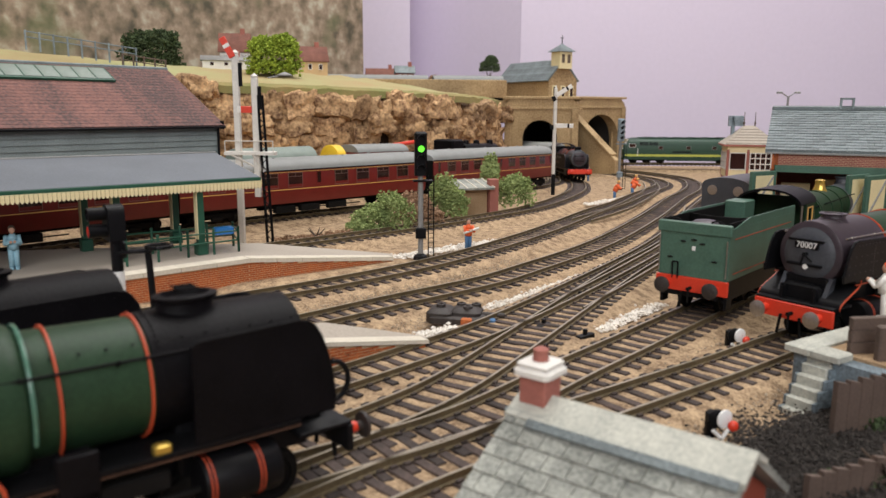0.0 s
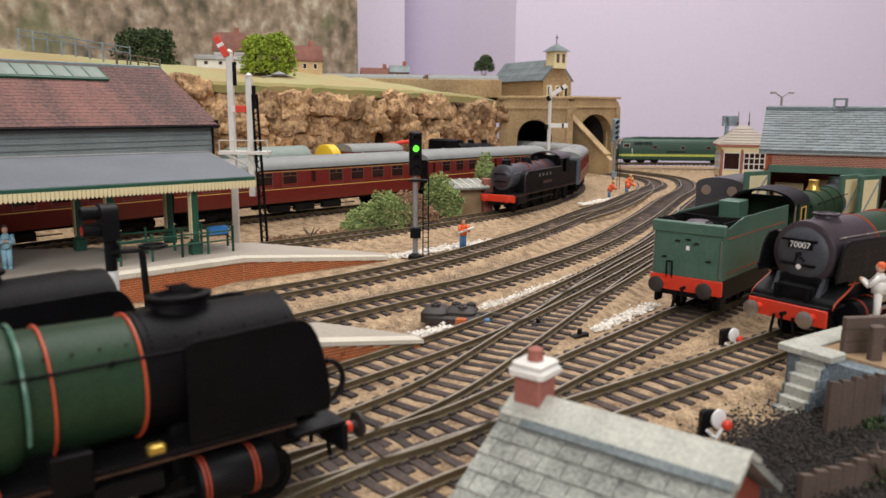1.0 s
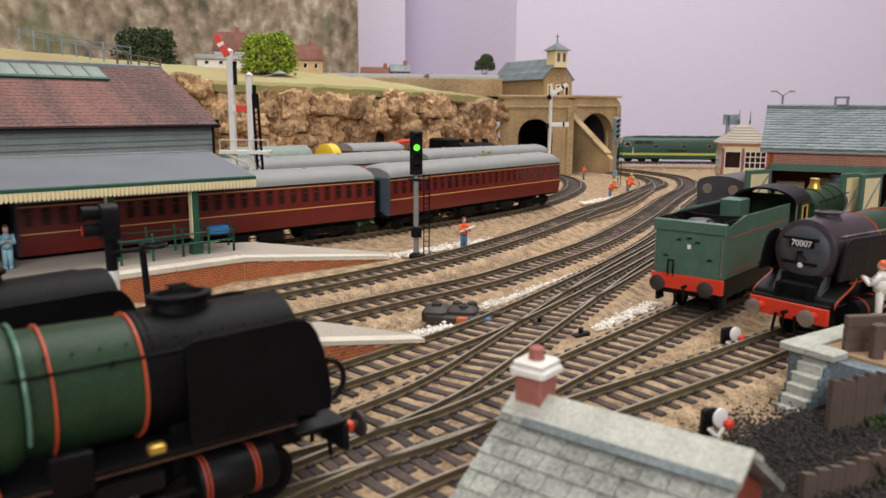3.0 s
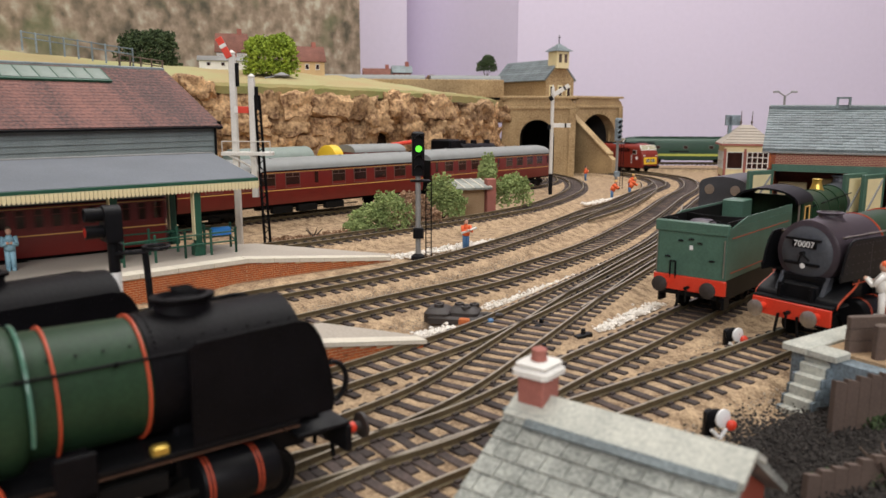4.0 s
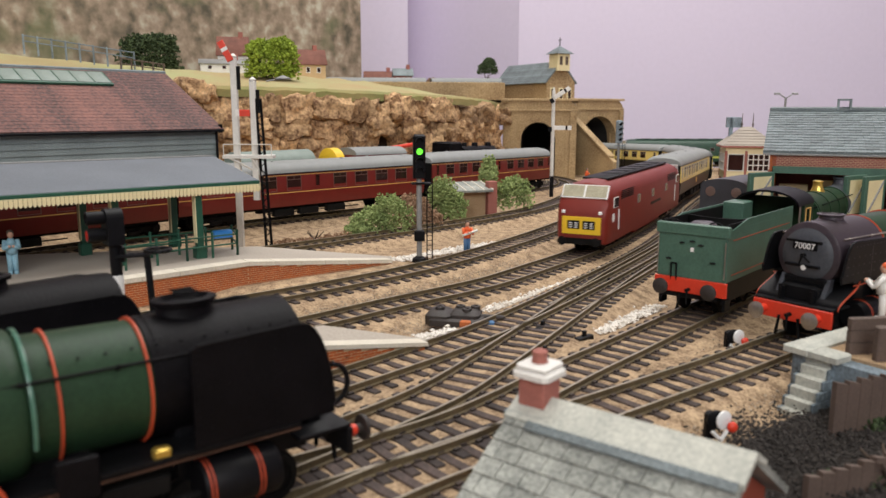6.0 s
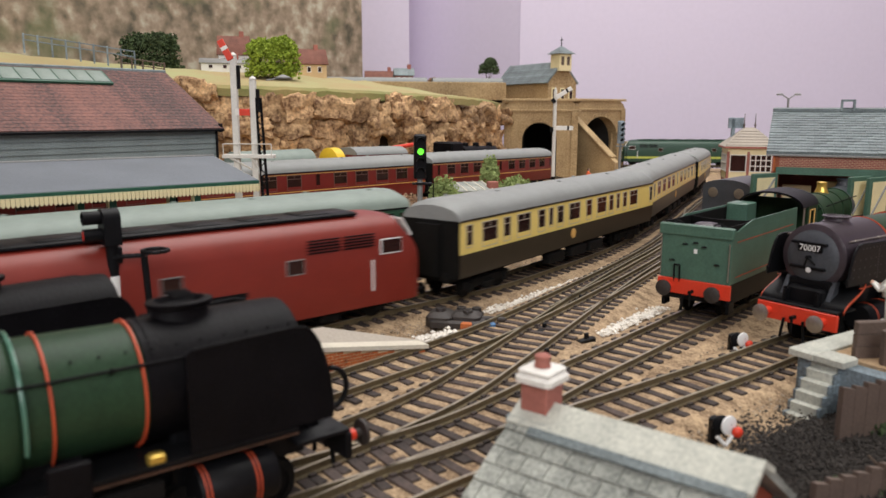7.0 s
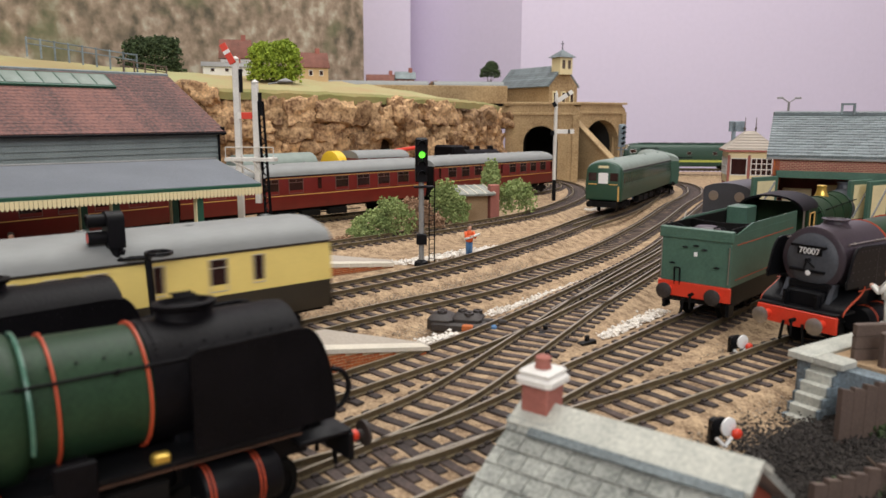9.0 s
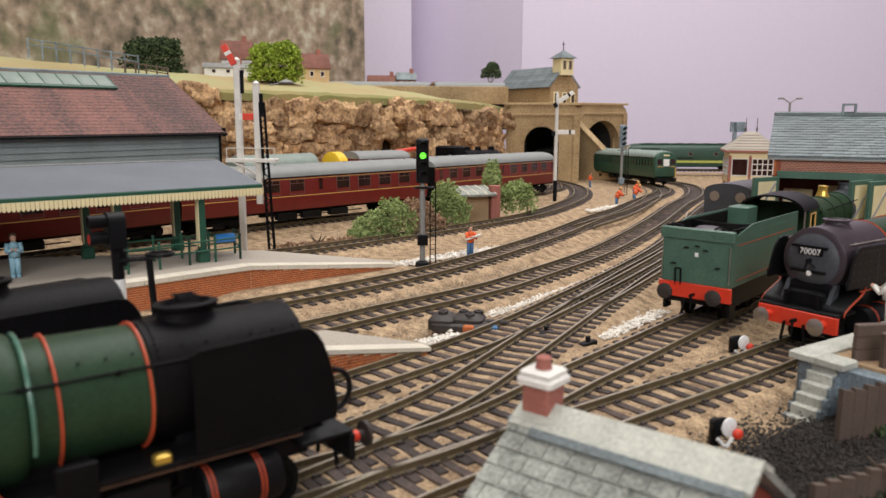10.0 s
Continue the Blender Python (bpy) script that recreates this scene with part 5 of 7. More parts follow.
def figure(label, m, top, legs, arms=1.0, lean=0.0, hat=None, carry=False):
    """A small painted model figure, one plain mesh."""
    bm = B()
    cols = [top, legs, "skin", hat or "bark", "white"]

    def paint(n0, i):
        for f in bm.faces[n0:]:
            f.material_index = i
    bm.faces.ensure_lookup_table()

    def put(i, fn, *a, **k):
        n0 = len(bm.faces)
        fn(bm, *a, **k)
        bm.faces.ensure_lookup_table()
        paint(n0, i)
    for s in (-1, 1):
        put(1, rod, (0, s * 1.3, 0), (0, s * 1.1, 11), 1.2, 1.6, 8)
        put(1, soft_box, -1.2, 2.4, s * 1.3 - 1, s * 1.3 + 1, 0, 1.4, 0.4)
    lx = lean * 8
    put(0, rod, (0, 0, 10.5), (lx * 0.6, 0, 15.5), 2.6, 3.1, 10)
    put(0, rod, (lx * 0.6, 0, 15.5), (lx, 0, 18.6), 3.1, 1.3, 10)
    for s in (-1, 1):
        put(0, rod, (lx * 0.9, s * 2.9, 17.6), (lx + 2.2 * arms, s * 3.6, 13.4), 1.1, 0.9, 7)
        put(0, rod, (lx + 2.2 * arms, s * 3.6, 13.4), (lx + 3.8 * arms, s * 1.2, 13.8 + arms), 0.9, 0.8, 7)
        put(2, blob, (lx + 4.0 * arms, s * 0.9, 13.9 + arms), 0.8, 0.8, 0.8, 6)
    put(2, blob, (lx * 1.15 + 0.3, 0, 20.6), 1.75, 1.5, 2.1, 8)
    put(3, blob, (lx * 1.15 - 0.1, 0, 21.4), 1.85, 1.65, 1.7, 8)
    if carry:
        put(4, rod, (lx + 4, -5, 13), (lx + 5, 6, 16.5), 0.8, 0.8, 8)
    bmesh.ops.recalc_face_normals(bm, faces=bm.faces[:])
    bm.transform(Matrix.Scale(MM, 4))
    me = bpy.data.meshes.new("figurine")
    for f in bm.faces:
        f.smooth = True
    bm.to_mesh(me)
    bm.free()
    for c in cols:
        me.materials.append(M[c])
    ob = new("figurine", me)
    ob.matrix_basis = m
    return tagged(ob, label, "figurine", "model figures")


def foliage(bm, c, rx, ry, rz, n, size, seed, base=True):
    rnd = random.Random(seed)
    c = Vector(c)
    for _ in range(n):
        while True:
            v = Vector((rnd.gauss(0, 1), rnd.gauss(0, 1), rnd.gauss(0, 1)))
            if v.length > 0.1:
                break
        v.normalize()
        if base and v.z < -0.35:
            v.z = -v.z
        k = rnd.uniform(0.62, 1.0) * (1 + 0.28 * noise.noise(v * 2.6 + Vector((seed, 0, 0))))
        p = c + Vector((v.x * rx, v.y * ry, v.z * rz)) * k
        q = Vector((rnd.gauss(0, 1), rnd.gauss(0, 1), rnd.gauss(0, 1))).normalized()
        a = q.orthogonal().normalized()
        b = q.cross(a)
        s = size * rnd.uniform(0.6, 1.5)
        vs = [bm.verts.new(p + w) for w in (a * s, b * s * 0.7, -a * s * 0.8, -b * s * 0.7 + q * s * 0.5, q * s * 0.8)]
        for f in ((0, 1, 4), (1, 2, 4), (2, 3, 4), (3, 0, 4)):
            bm.faces.new([vs[i] for i in f])


def bush(name, label, x, y, z, lobes, col, size, n, seed, cat="bush", trunk=None):
    b = thing(name, label, cat, "", at(x, y, z))
    bm = B()
    for i, (a, e, h, rx, ry, rz) in enumerate(lobes):
        foliage(bm, (a, e, h), rx, ry, rz, int(n / len(lobes)), size, seed + i * 7)
    part("crown" if trunk else "foliage", bm, col, b)
    bm = B()
    t = trunk or 3.0
    rod(bm, (0, 0, -2), (0.5, 0, t), max(1.2, t * 0.12), 0.7, 8)
    for i in range(5):
        a = i * 1.3
        rod(bm, (0.3, 0, t * 0.7), (math.cos(a) * 7, math.sin(a) * 7, t + 6), 0.8, 0.3, 6)
    part("trunk", bm, "bark", b)
    return b


# ---- station ----
def wall_bricks(parent, x0, x1, z0, z1, fn, bl=3.0, bh=1.2, gap=0.3):
    """Courses of brick on a wall; fn(x, z) puts a brick."""
    n = 0
    z, row = z0, 0
    while z + bh <= z1 + 0.01:
        x = x0 - (bl / 2 if row % 2 else 0)
        while x < x1 - 0.3:
            a, b = max(x, x0), min(x + bl - gap, x1)
            if b - a > 0.5:
                fn(a, b, z, z + bh - gap)
                n += 1
            x += bl
        z += bh
        row += 1
    return n


def box_mesh(name, sx, sy, sz, material):
    bm = B()
    quad_box(bm, 0, sx, 0, sy, 0, sz)
    bm.transform(Matrix.Scale(MM, 4))
    me = bpy.data.meshes.new(name)
    bm.to_mesh(me)
    bm.free()
    me.materials.append(M[material])
    return me


def brick_wall(name, label, p, q, z0, z1a, z1b=None, thick=6.0):
    """A wall from p to q whose outer face lies to the right of that way; its top may slope."""
    p, q = Vector(p), Vector(q)
    L = (q - p).length
    rz = math.degrees(math.atan2(q.y - p.y, q.x - p.x))
    z1b = z1a if z1b is None else z1b
    bm = B()
    v = [bm.verts.new(c) for c in ((0, 0.3, z0), (L, 0.3, z0), (L, 0.3, z1b), (0, 0.3, z1a), (0, thick, z0), (L, thick, z0), (L, thick, z1b), (0, thick, z1a))]
    for f in ((0, 1, 2, 3), (7, 6, 5, 4), (0, 4, 5, 1), (1, 5, 6, 2), (2, 6, 7, 3), (3, 7, 4, 0)):
        bm.faces.new([v[i] for i in f])
    w = part(name, bm, "mortar", None)
    w.matrix_basis = at(p.x, p.y, 0, rz)
    tagged(w, label, "wall", kind="structure")
    bm = B()

    def put(a, b, c, d):
        if d < z1a + (z1b - z1a) * b / L + 0.1:
            quad_box(bm, a, b, 0, 0.5, c, d)
    wall_bricks(w, 0, L, z0, max(z1a, z1b), put)
    ob = part("brickwork", bm, "brick", w, "orange brick courses")
    ob["kind"] = "stuff"
    return w


EDGE = [(-330, 222), (-167, 367), (-108, 421), (-32, 481)]
for a, b, za, zb in ((EDGE[0], EDGE[1], 8.2, 8.2), (EDGE[1], EDGE[2], 8.2, 8.2), (EDGE[2], EDGE[3], 8.2, -2.0)):
    brick_wall("platform_wall", "orange brick platform wall with pale joints", a, b, -8, za, zb)
bm = B()
top = [(-330, 222, 10), (-108, 421, 10), (-32, 481, 0), (-34, 490, 0), (-116, 470, 10), (-250, 440, 10), (-420, 330, 10)]
a = [bm.verts.new(Vector(c) + Vector((0, 3, 0))) for c in top]
b = [bm.verts.new(Vector((c[0], c[1] + 3, c[2] - 1.7))) for c in top]
bm.faces.new(a)
bm.faces.new(list(reversed(b)))
for i in range(len(top)):
    j = (i + 1) % len(top)
    bm.faces.new((a[i], b[i], b[j], a[j]))
pf = part("platform", bm, "pave", None)
tagged(pf, "pale grey station platform with a sloping ramp end", "platform", kind="structure")
cop = thing("platform_coping", "pale cream stone platform edging", "platform edge", kind="structure")
for (x0, y0), (x1, y1), za, zb in ((EDGE[0], EDGE[1], 8.2, 8.2), (EDGE[1], EDGE[2], 8.2, 8.2), (EDGE[2], EDGE[3], 8.2, -2.0)):
    d = Vector((x1 - x0, y1 - y0))
    n = int(d.length / 16)
    for i in range(n):
        bm = B()
        L = d.length / n - 0.25
        zz0, zz1 = za + (zb - za) * i / n, za + (zb - za) * (i + 1) / n
        v = [bm.verts.new(c) for c in ((0, -1.2, zz0), (L, -1.2, zz1), (L, 8.5, zz1), (0, 8.5, zz0), (0, -1.2, zz0 + 2.4), (L, -1.2, zz1 + 2.4), (L, 8.5, zz1 + 2.4), (0, 8.5, zz0 + 2.4))]
        for f in ((3, 2, 1, 0), (4, 5, 6, 7), (0, 1, 5, 4), (1, 2, 6, 5), (2, 3, 7, 6), (3, 0, 4, 7)):
            bm.faces.new([v[k] for k in f])
        ob = part("coping_stone", bm, "coping", cop)
        ob.matrix_basis = at(x0 + d.x * i / n, y0 + d.y * i / n, 0, math.degrees(math.atan2(d.y, d.x)))


def canopy():
    c = thing("platform_canopy", "grey station canopy with cream scalloped valance on green posts", "platform canopy", m=at(-109, 455, 0, 40))
    L = 330.0
    # roof: eave at y=0, ridge at y=62, falling again behind
    bm = B()
    prof = [(-1, 53.2), (62, 64.5), (124, 53.2), (124, 52.2), (62, 63.1), (-1, 52.2)]
    rings = [[bm.verts.new((x, y, z)) for y, z in prof] for x in (-L, 0)]
    skin(bm, rings, True)
    r = part("roof", bm, "felt", c)
    box_part("ridge_flashing", "postg", r, -L, 0.5, 60.5, 63.5, 64.1, 65.1, 0.2)
    box_part("fascia", "stgreen", c, -L, 0.4, -1.4, -0.2, 49.8, 52.9, 0.2)
    bm = B()
    v = []
    for x in (0.0, 0.8):
        v.append([bm.verts.new((x, y, z)) for y, z in ((0, 50), (124, 50), (124, 53), (62, 64.1), (0, 53))])
    skin(bm, v, True)
    part("end_board", bm, "stcream", c)
    bm = B()
    w = 2.1
    prof = [(0.1, 0), (w - 0.1, 0), (w - 0.1, -3.5), (w - 0.5, -4.3), (w / 2, -4.7), (0.5, -4.3), (0.1, -3.5)]
    rr = [[bm.verts.new((x, y, z)) for x, z in prof] for y in (-1.9, -1.2)]
    skin(bm, rr, True)
    first = part("valance_board", bm, "stcream", c)
    first.location = (-w * MM, 0, 50.9 * MM)
    for i in range(1, int(L / w)):
        ob = new("valance_board", first.data)
        ob.parent = c
        ob.location = (-(i + 1) * w * MM, 0, 50.9 * MM)
    for i in range(int(110 / w)):
        ob = new("valance_board", first.data)
        ob.parent = c
        ob.matrix_basis = pose((1.2) * MM, (3 + i * w) * MM, 50.9 * MM, 0, 0, 90)
    for x, y in ((-36, 4), (-80, 10), (-150, 10), (-33, 50), (-84, 56), (-150, 62)):
        bm = B()
        soft_box(bm, x - 2.0, x + 2.0, y - 2.0, y + 2.0, 10, 50.5, 0.3)
        p = part("post", bm, "stgreen", c)
        box_part("post_face", "stcream", p, x - 2.4, x - 1.9, y - 2.0, y + 2.0, 19, 50)
        box_part("post_base", "stgreen", p, x - 3.2, x + 3.2, y - 3.2, y + 3.2, 10, 17, 0.6)
        bm = B()
        for s in (-1, 1):
            rod(bm, (x, y, 44), (x + s * 6, y, 50), 0.6, n=6)
        part("bracket", bm, "stgreen", p)
    return c


canopy()


def railing(pts, z):
    f = thing("platform_railing", "dark green platform railing with two rails", "railing")
    for (x0, y0), (x1, y1) in zip(pts, pts[1:]):
        d = Vector((x1 - x0, y1 - y0))
        n = max(1, round(d.length / 17))
        for i in range(n + 1):
            p = Vector((x0, y0)) + d * i / n
            bm = B()
            rod(bm, (p.x, p.y, z), (p.x, p.y, z + 14), 0.75, n=8)
            blob(bm, (p.x, p.y, z + 14.4), 0.95, 0.95, 0.95, 6)
            part("railing_post", bm, "stgreen", f)
        for h in (7.0, 12.5):
            bm = B()
            rod(bm, (x0, y0, z + h), (x1, y1, z + h), 0.5, n=6)
            part("rail_bar", bm, "stgreen", f)


railing([(-167, 398), (-143, 424), (-120, 444), (-128, 462), (-180, 425)], 10)
figure("pale blue suited model figure standing on the platform", at(-222, 390, 10, -60), "suit", "suit")
# waiting hut behind the figure
hut = thing("platform_hut", "green and turquoise platform hut", "hut", m=at(-250, 398, 10, 42))
box_part("hut_wall", "stgreen", hut, -60, 0, 0, 36, 0, 38, 0.5)
M["turq"] = mat("turquoise_door", (0.02, 0.33, 0.42), 0.4, var=0.1)
box_part("door", "turq", hut, -14, -3, -0.8, 0.2, 1, 27, 0.2)
box_part("notice", "white", hut, -0.2, 0.6, 6, 14, 12, 26, 0.2)
bn = box_part("bench_item", "blue", None, -6, 6, -2.2, 2.2, 0, 4.5, 0.8)
bn.matrix_basis = at(-131, 452, 19, 35)
tagged(bn, "bright blue station name bundle on the railing", "bundle")
# second platform end
p2r = [(-330, 78, 8), (-52, 273, 8), (-6, 306, -1), (-8, 312, -1), (-48, 300, 8), (-330, 112, 8)]
bm = B()
a = [bm.verts.new(c) for c in p2r]
b = [bm.verts.new((c[0], c[1], -8)) for c in p2r]
bm.faces.new(a)
bm.faces.new(list(reversed(b)))
for i in range(len(p2r)):
    j = (i + 1) % len(p2r)
    bm.faces.new((a[i], b[i], b[j], a[j]))
pl2 = part("platform_2", bm, "pave", None)
tagged(pl2, "pale grey platform ramp between the tracks", "platform", kind="structure")
brick_wall("platform_2_wall", "orange brick wall of the second platform", (-330, 76), (-53, 270.5), -8, 6.5)
brick_wall("platform_2_wall", "orange brick wall of the ramp", (-53, 270.5), (-7, 303), -8, 6.5, -2)
for (x0, y0), (x1, y1), za, zb in (((-330, 75.5), (-53, 270), 7.0, 7.0), ((-53, 270), (-6, 303.5), 7.0, -1.6)):
    bm = B()
    d = Vector((x1 - x0, y1 - y0))
    L = d.length
    v = [bm.verts.new(c) for c in ((0, -1, za), (L, -1, zb), (L, 6, zb), (0, 6, za), (0, -1, za + 1.8), (L, -1, zb + 1.6), (L, 6, zb + 1.6), (0, 6, za + 1.8))]
    for f in ((3, 2, 1, 0), (4, 5, 6, 7), (0, 1, 5, 4), (1, 2, 6, 5), (2, 3, 7, 6), (3, 0, 4, 7)):
        bm.faces.new([v[k] for k in f])
    ob = part("platform_edging", bm, "coping", None)
    ob.matrix_basis = at(x0, y0, 0, math.degrees(math.atan2(d.y, d.x)))
    tagged(ob, "pale cream stone platform edging", "platform edge", kind="structure")


def goods_shed():
    g = thing("goods_shed", "grey weatherboarded goods shed with dark red tiled roof", "shed", m=at(-214, 738, -6, 50.5))
    L, W, he, hr = 330.0, 184.0, 84.0, 136.0
    bm = B()
    prism(bm, [(0, 0), (W, 0), (W, he), (W / 2, hr - 2), (0, he)], -L, 0)
    part("wall", bm, "board", g)
    for i in range(10):
        z = 34 + i * 5
        bm = B()
        v = [(-L, -0.2, z), (0.2, -0.2, z), (0.2, -1.3, z), (-L, -1.3, z), (-L, -0.2, z + 5.4), (0.2, -0.2, z + 5.4)]
        vs = [bm.verts.new(c) for c in v]
        for f in ((0, 1, 2, 3), (3, 2, 5, 4), (0, 3, 4), (1, 5, 2), (0, 4, 5, 1)):
            bm.faces.new([vs[k] for k in f])
        part("weatherboard", bm, "board", g)
    sl = math.hypot(W / 2, hr - he)
    tilt = math.atan2(hr - he, W / 2)
    m = Matrix.Translation((0, -5, he - 2.6)) @ Matrix.Rotation(tilt, 4, "X")
    r = box_part("roof", "tile", g, -L - 4, 4, 0, sl + 4, 0, 1.6, 0.0, m)
    # courses of tiles stepping down the slope
    rows = 20
    for k in range(rows):
        y0 = (sl + 3) * k / rows
        bm = B()
        mm = m @ Matrix.Translation((0, y0, 1.6)) @ Matrix.Rotation(radians(-2), 4, "X")
        quad_box(bm, -L - 4, 4, 0, (sl + 3) / rows + 0.8, -0.4, 0.3, mm)
        part("tile_course", bm, "tile", r)
    box_part("roof_back", "tile", g, -L - 4, 4, 0, sl + 2, 0, 1.6, 0.0, Matrix.Translation((0, W / 2 + 0.5, hr + 1)) @ Matrix.Rotation(-tilt, 4, "X"))
    box_part("ridge", "slate", g, -L - 4, 4.5, W / 2 - 3, W / 2 + 3, hr, hr + 3, 0.8)
    box_part("gutter", "black", g, -L, 4, -7, -4.6, he - 4, he - 1.8, 0.5)
    bm = B()
    for x in (-2, -250):
        rod(bm, (x, -2.4, he - 4), (x, -2.4, 0), 1.2, n=8)
    part("downpipe", bm, "black", g)
    # roof light with glazing bars
    x0, x1, y0, y1 = -194, -66, sl * 0.74, sl * 0.97
    rl = box_part("roof_light", "stgreen", g, x0, x1, y0, y1, 2.2, 4.4, 0.3, m)
    n = 8
    for i in range(n):
        a = x0 + 2 + (x1 - x0 - 3) * i / n
        b = a + (x1 - x0 - 3) / n - 1.2
        box_part("pane", "roofgreen", rl, a, b, y0 + 2.2, y1 - 2.2, 4.3, 4.9, 0.1, m)
    box_part("end_board", "black", g, 1.5, 3.4, -5, 0, he - 5, he + 3, 0.3)
    return g


goods_shed()


# ---- signals ----
def semaphore(name, label, x, y, z, h, arms, lattice=False, rz=0.0, foot="black"):
    s = thing(name, label, "signal", "semaphore signals", at(x, y, z, rz))
    bm = B()
    soft_box(bm, -1.7, 1.7, -1.7, 1.7, h * 0.2, h, 0.4)
    post = part("post", bm, "postw", s)
    box_part("post_foot", foot, s, -2.1, 2.1, -2.1, 2.1, 0, h * 0.2, 0.4)
    bm = B()
    lathe(bm, [(0, 1.6), (1.6, 1.2), (4.2, 0.2)], (0, 0, h), (0, 0, 1), 10)
    part("finial", bm, "postw", post)
    for za, ang, col, side in arms:
        mm = Matrix.Translation((0, -2.2, za)) @ Matrix.Rotation(radians(ang), 4, "Y")
        arm = box_part("arm", col, s, 0.5 if side > 0 else -21, 21 if side > 0 else -0.5, -0.5, 0.4, -2.4, 2.4, 0.3, mm)
        x0 = 14 * side
        box_part("arm_band", "white" if col == "red" else "black", arm, min(x0, x0 + 2.2 * side), max(x0, x0 + 2.2 * side), -0.75, -0.45, -2.4, 2.4, 0.0, mm)
        box_part("spectacle", "black", arm, min(-1.5 * side, -6 * side), max(-1.5 * side, -6 * side), -0.4, 0.4, -4.5, 1.0, 0.5, mm)
        box_part("lamp", "black", s, -1.5, 1.5, 1.7, 4.5, za - 4, za, 0.4)
    bm = B()
    for q in (-1.4, 1.4):
        rod(bm, (q, 5.0, 0), (q, 3.6, h - 6), 0.35, n=5)
    for k in range(int(h / 4)):
        rod(bm, (-1.4, 4.9 - 1.3 * k * 4 / h, k * 4 + 2), (1.4, 4.9 - 1.3 * k * 4 / h, k * 4 + 2), 0.25, n=4)
    part("ladder", bm, "postw" if not lattice else "black", s)
    return s


semaphore("semaphore_signal", "white post semaphore with two white arms by the tunnel", 128, 896, -5, 122, ((114, -32, "white", 1), (80, 0, "white", 1)))
# bracket signal by the station
bs = thing("bracket_signal", "white twin-doll bracket signal with red arms on black post", "signal", "semaphore signals", at(-132, 553, -10, 0))
bm = B()
for q in ((-2, -2), (2, -2), (2, 2), (-2, 2)):
    rod(bm, (q[0] + 6, q[1], 0), (q[0] * 0.8 + 2, q[1] * 0.8, 112), 0.6, n=6)
for k in range(26):
    s = 1 if k % 2 else -1
    rod(bm, (6 - 2 * s - 4 * k / 28, -2, k * 4.2), (6 + 2 * s - 4 * (k + 1) / 28, -2, (k + 1) * 4.2), 0.35, n=5)
    rod(bm, (4 - 4 * k / 28, -2 * s, k * 4.2), (4 - 4 * (k + 1) / 28, 2 * s, (k + 1) * 4.2), 0.35, n=5)
part("lattice_post", bm, "black", bs)
bm = B()
soft_box(bm, -24, 12, -5, 5, 70, 72.5, 0.4)
for x in (-20, -4):
    rod(bm, (x, -4, 71), (3, 0, 58), 0.9, n=6)
for x in (-23, -12, 0, 11):
    rod(bm, (x, -4.6, 72), (x, -4.6, 80), 0.35, n=5)
rod(bm, (-23, -4.6, 80), (11, -4.6, 80), 0.35, n=5)
part("gantry", bm, "postw", bs)
for x, top, red in ((-14.5, 140, True), (-1.5, 124, False)):
    bm = B()
    soft_box(bm, x - 2.2, x + 2.2, -2.2, 2.2, 0 if x < -5 else 40, top, 0.5)
    dl = part("doll_post", bm, "postw", bs)
    bm = B()
    lathe(bm, [(0, 2.4), (1.2, 2.6), (3.0, 0.5)], (x, 0, top), (0, 0, 1), 12)
    part("finial", bm, "postw", dl)
    mm = Matrix.Translation((x, -2.8, top - 4 if red else top - 22)) @ Matrix.Rotation(radians(62 if red else 0), 4, "Y")
    arm = box_part("arm", "red", bs, -17 if red else -11, -2, -0.5, 0.4, -2.3, 2.3, 0.3, mm)
    box_part("arm_band", "white", arm, -12, -9.5, -0.8, -0.4, -2.3, 2.3, 0.0, mm)
    bm = B()
    rod(bm, (x + 3.4, -1, top - 6), (x + 3.4, -1, top - 22), 1.4, n=8)
    rod(bm, (x + 2, 1, top - 12), (x - 4, 6, 72), 0.35, n=5)
    part("lamp", bm, "black", dl)
bm = B()
rod(bm, (8, 0, 124), (20, 0, 126), 0.5, n=6)
lathe(bm, [(0, 0.8), (2.0, 5.5), (2.6, 5.5)], (20, 0, 128), (0, 0, -1), 14)
part("yard_lamp", bm, "postg", bs)


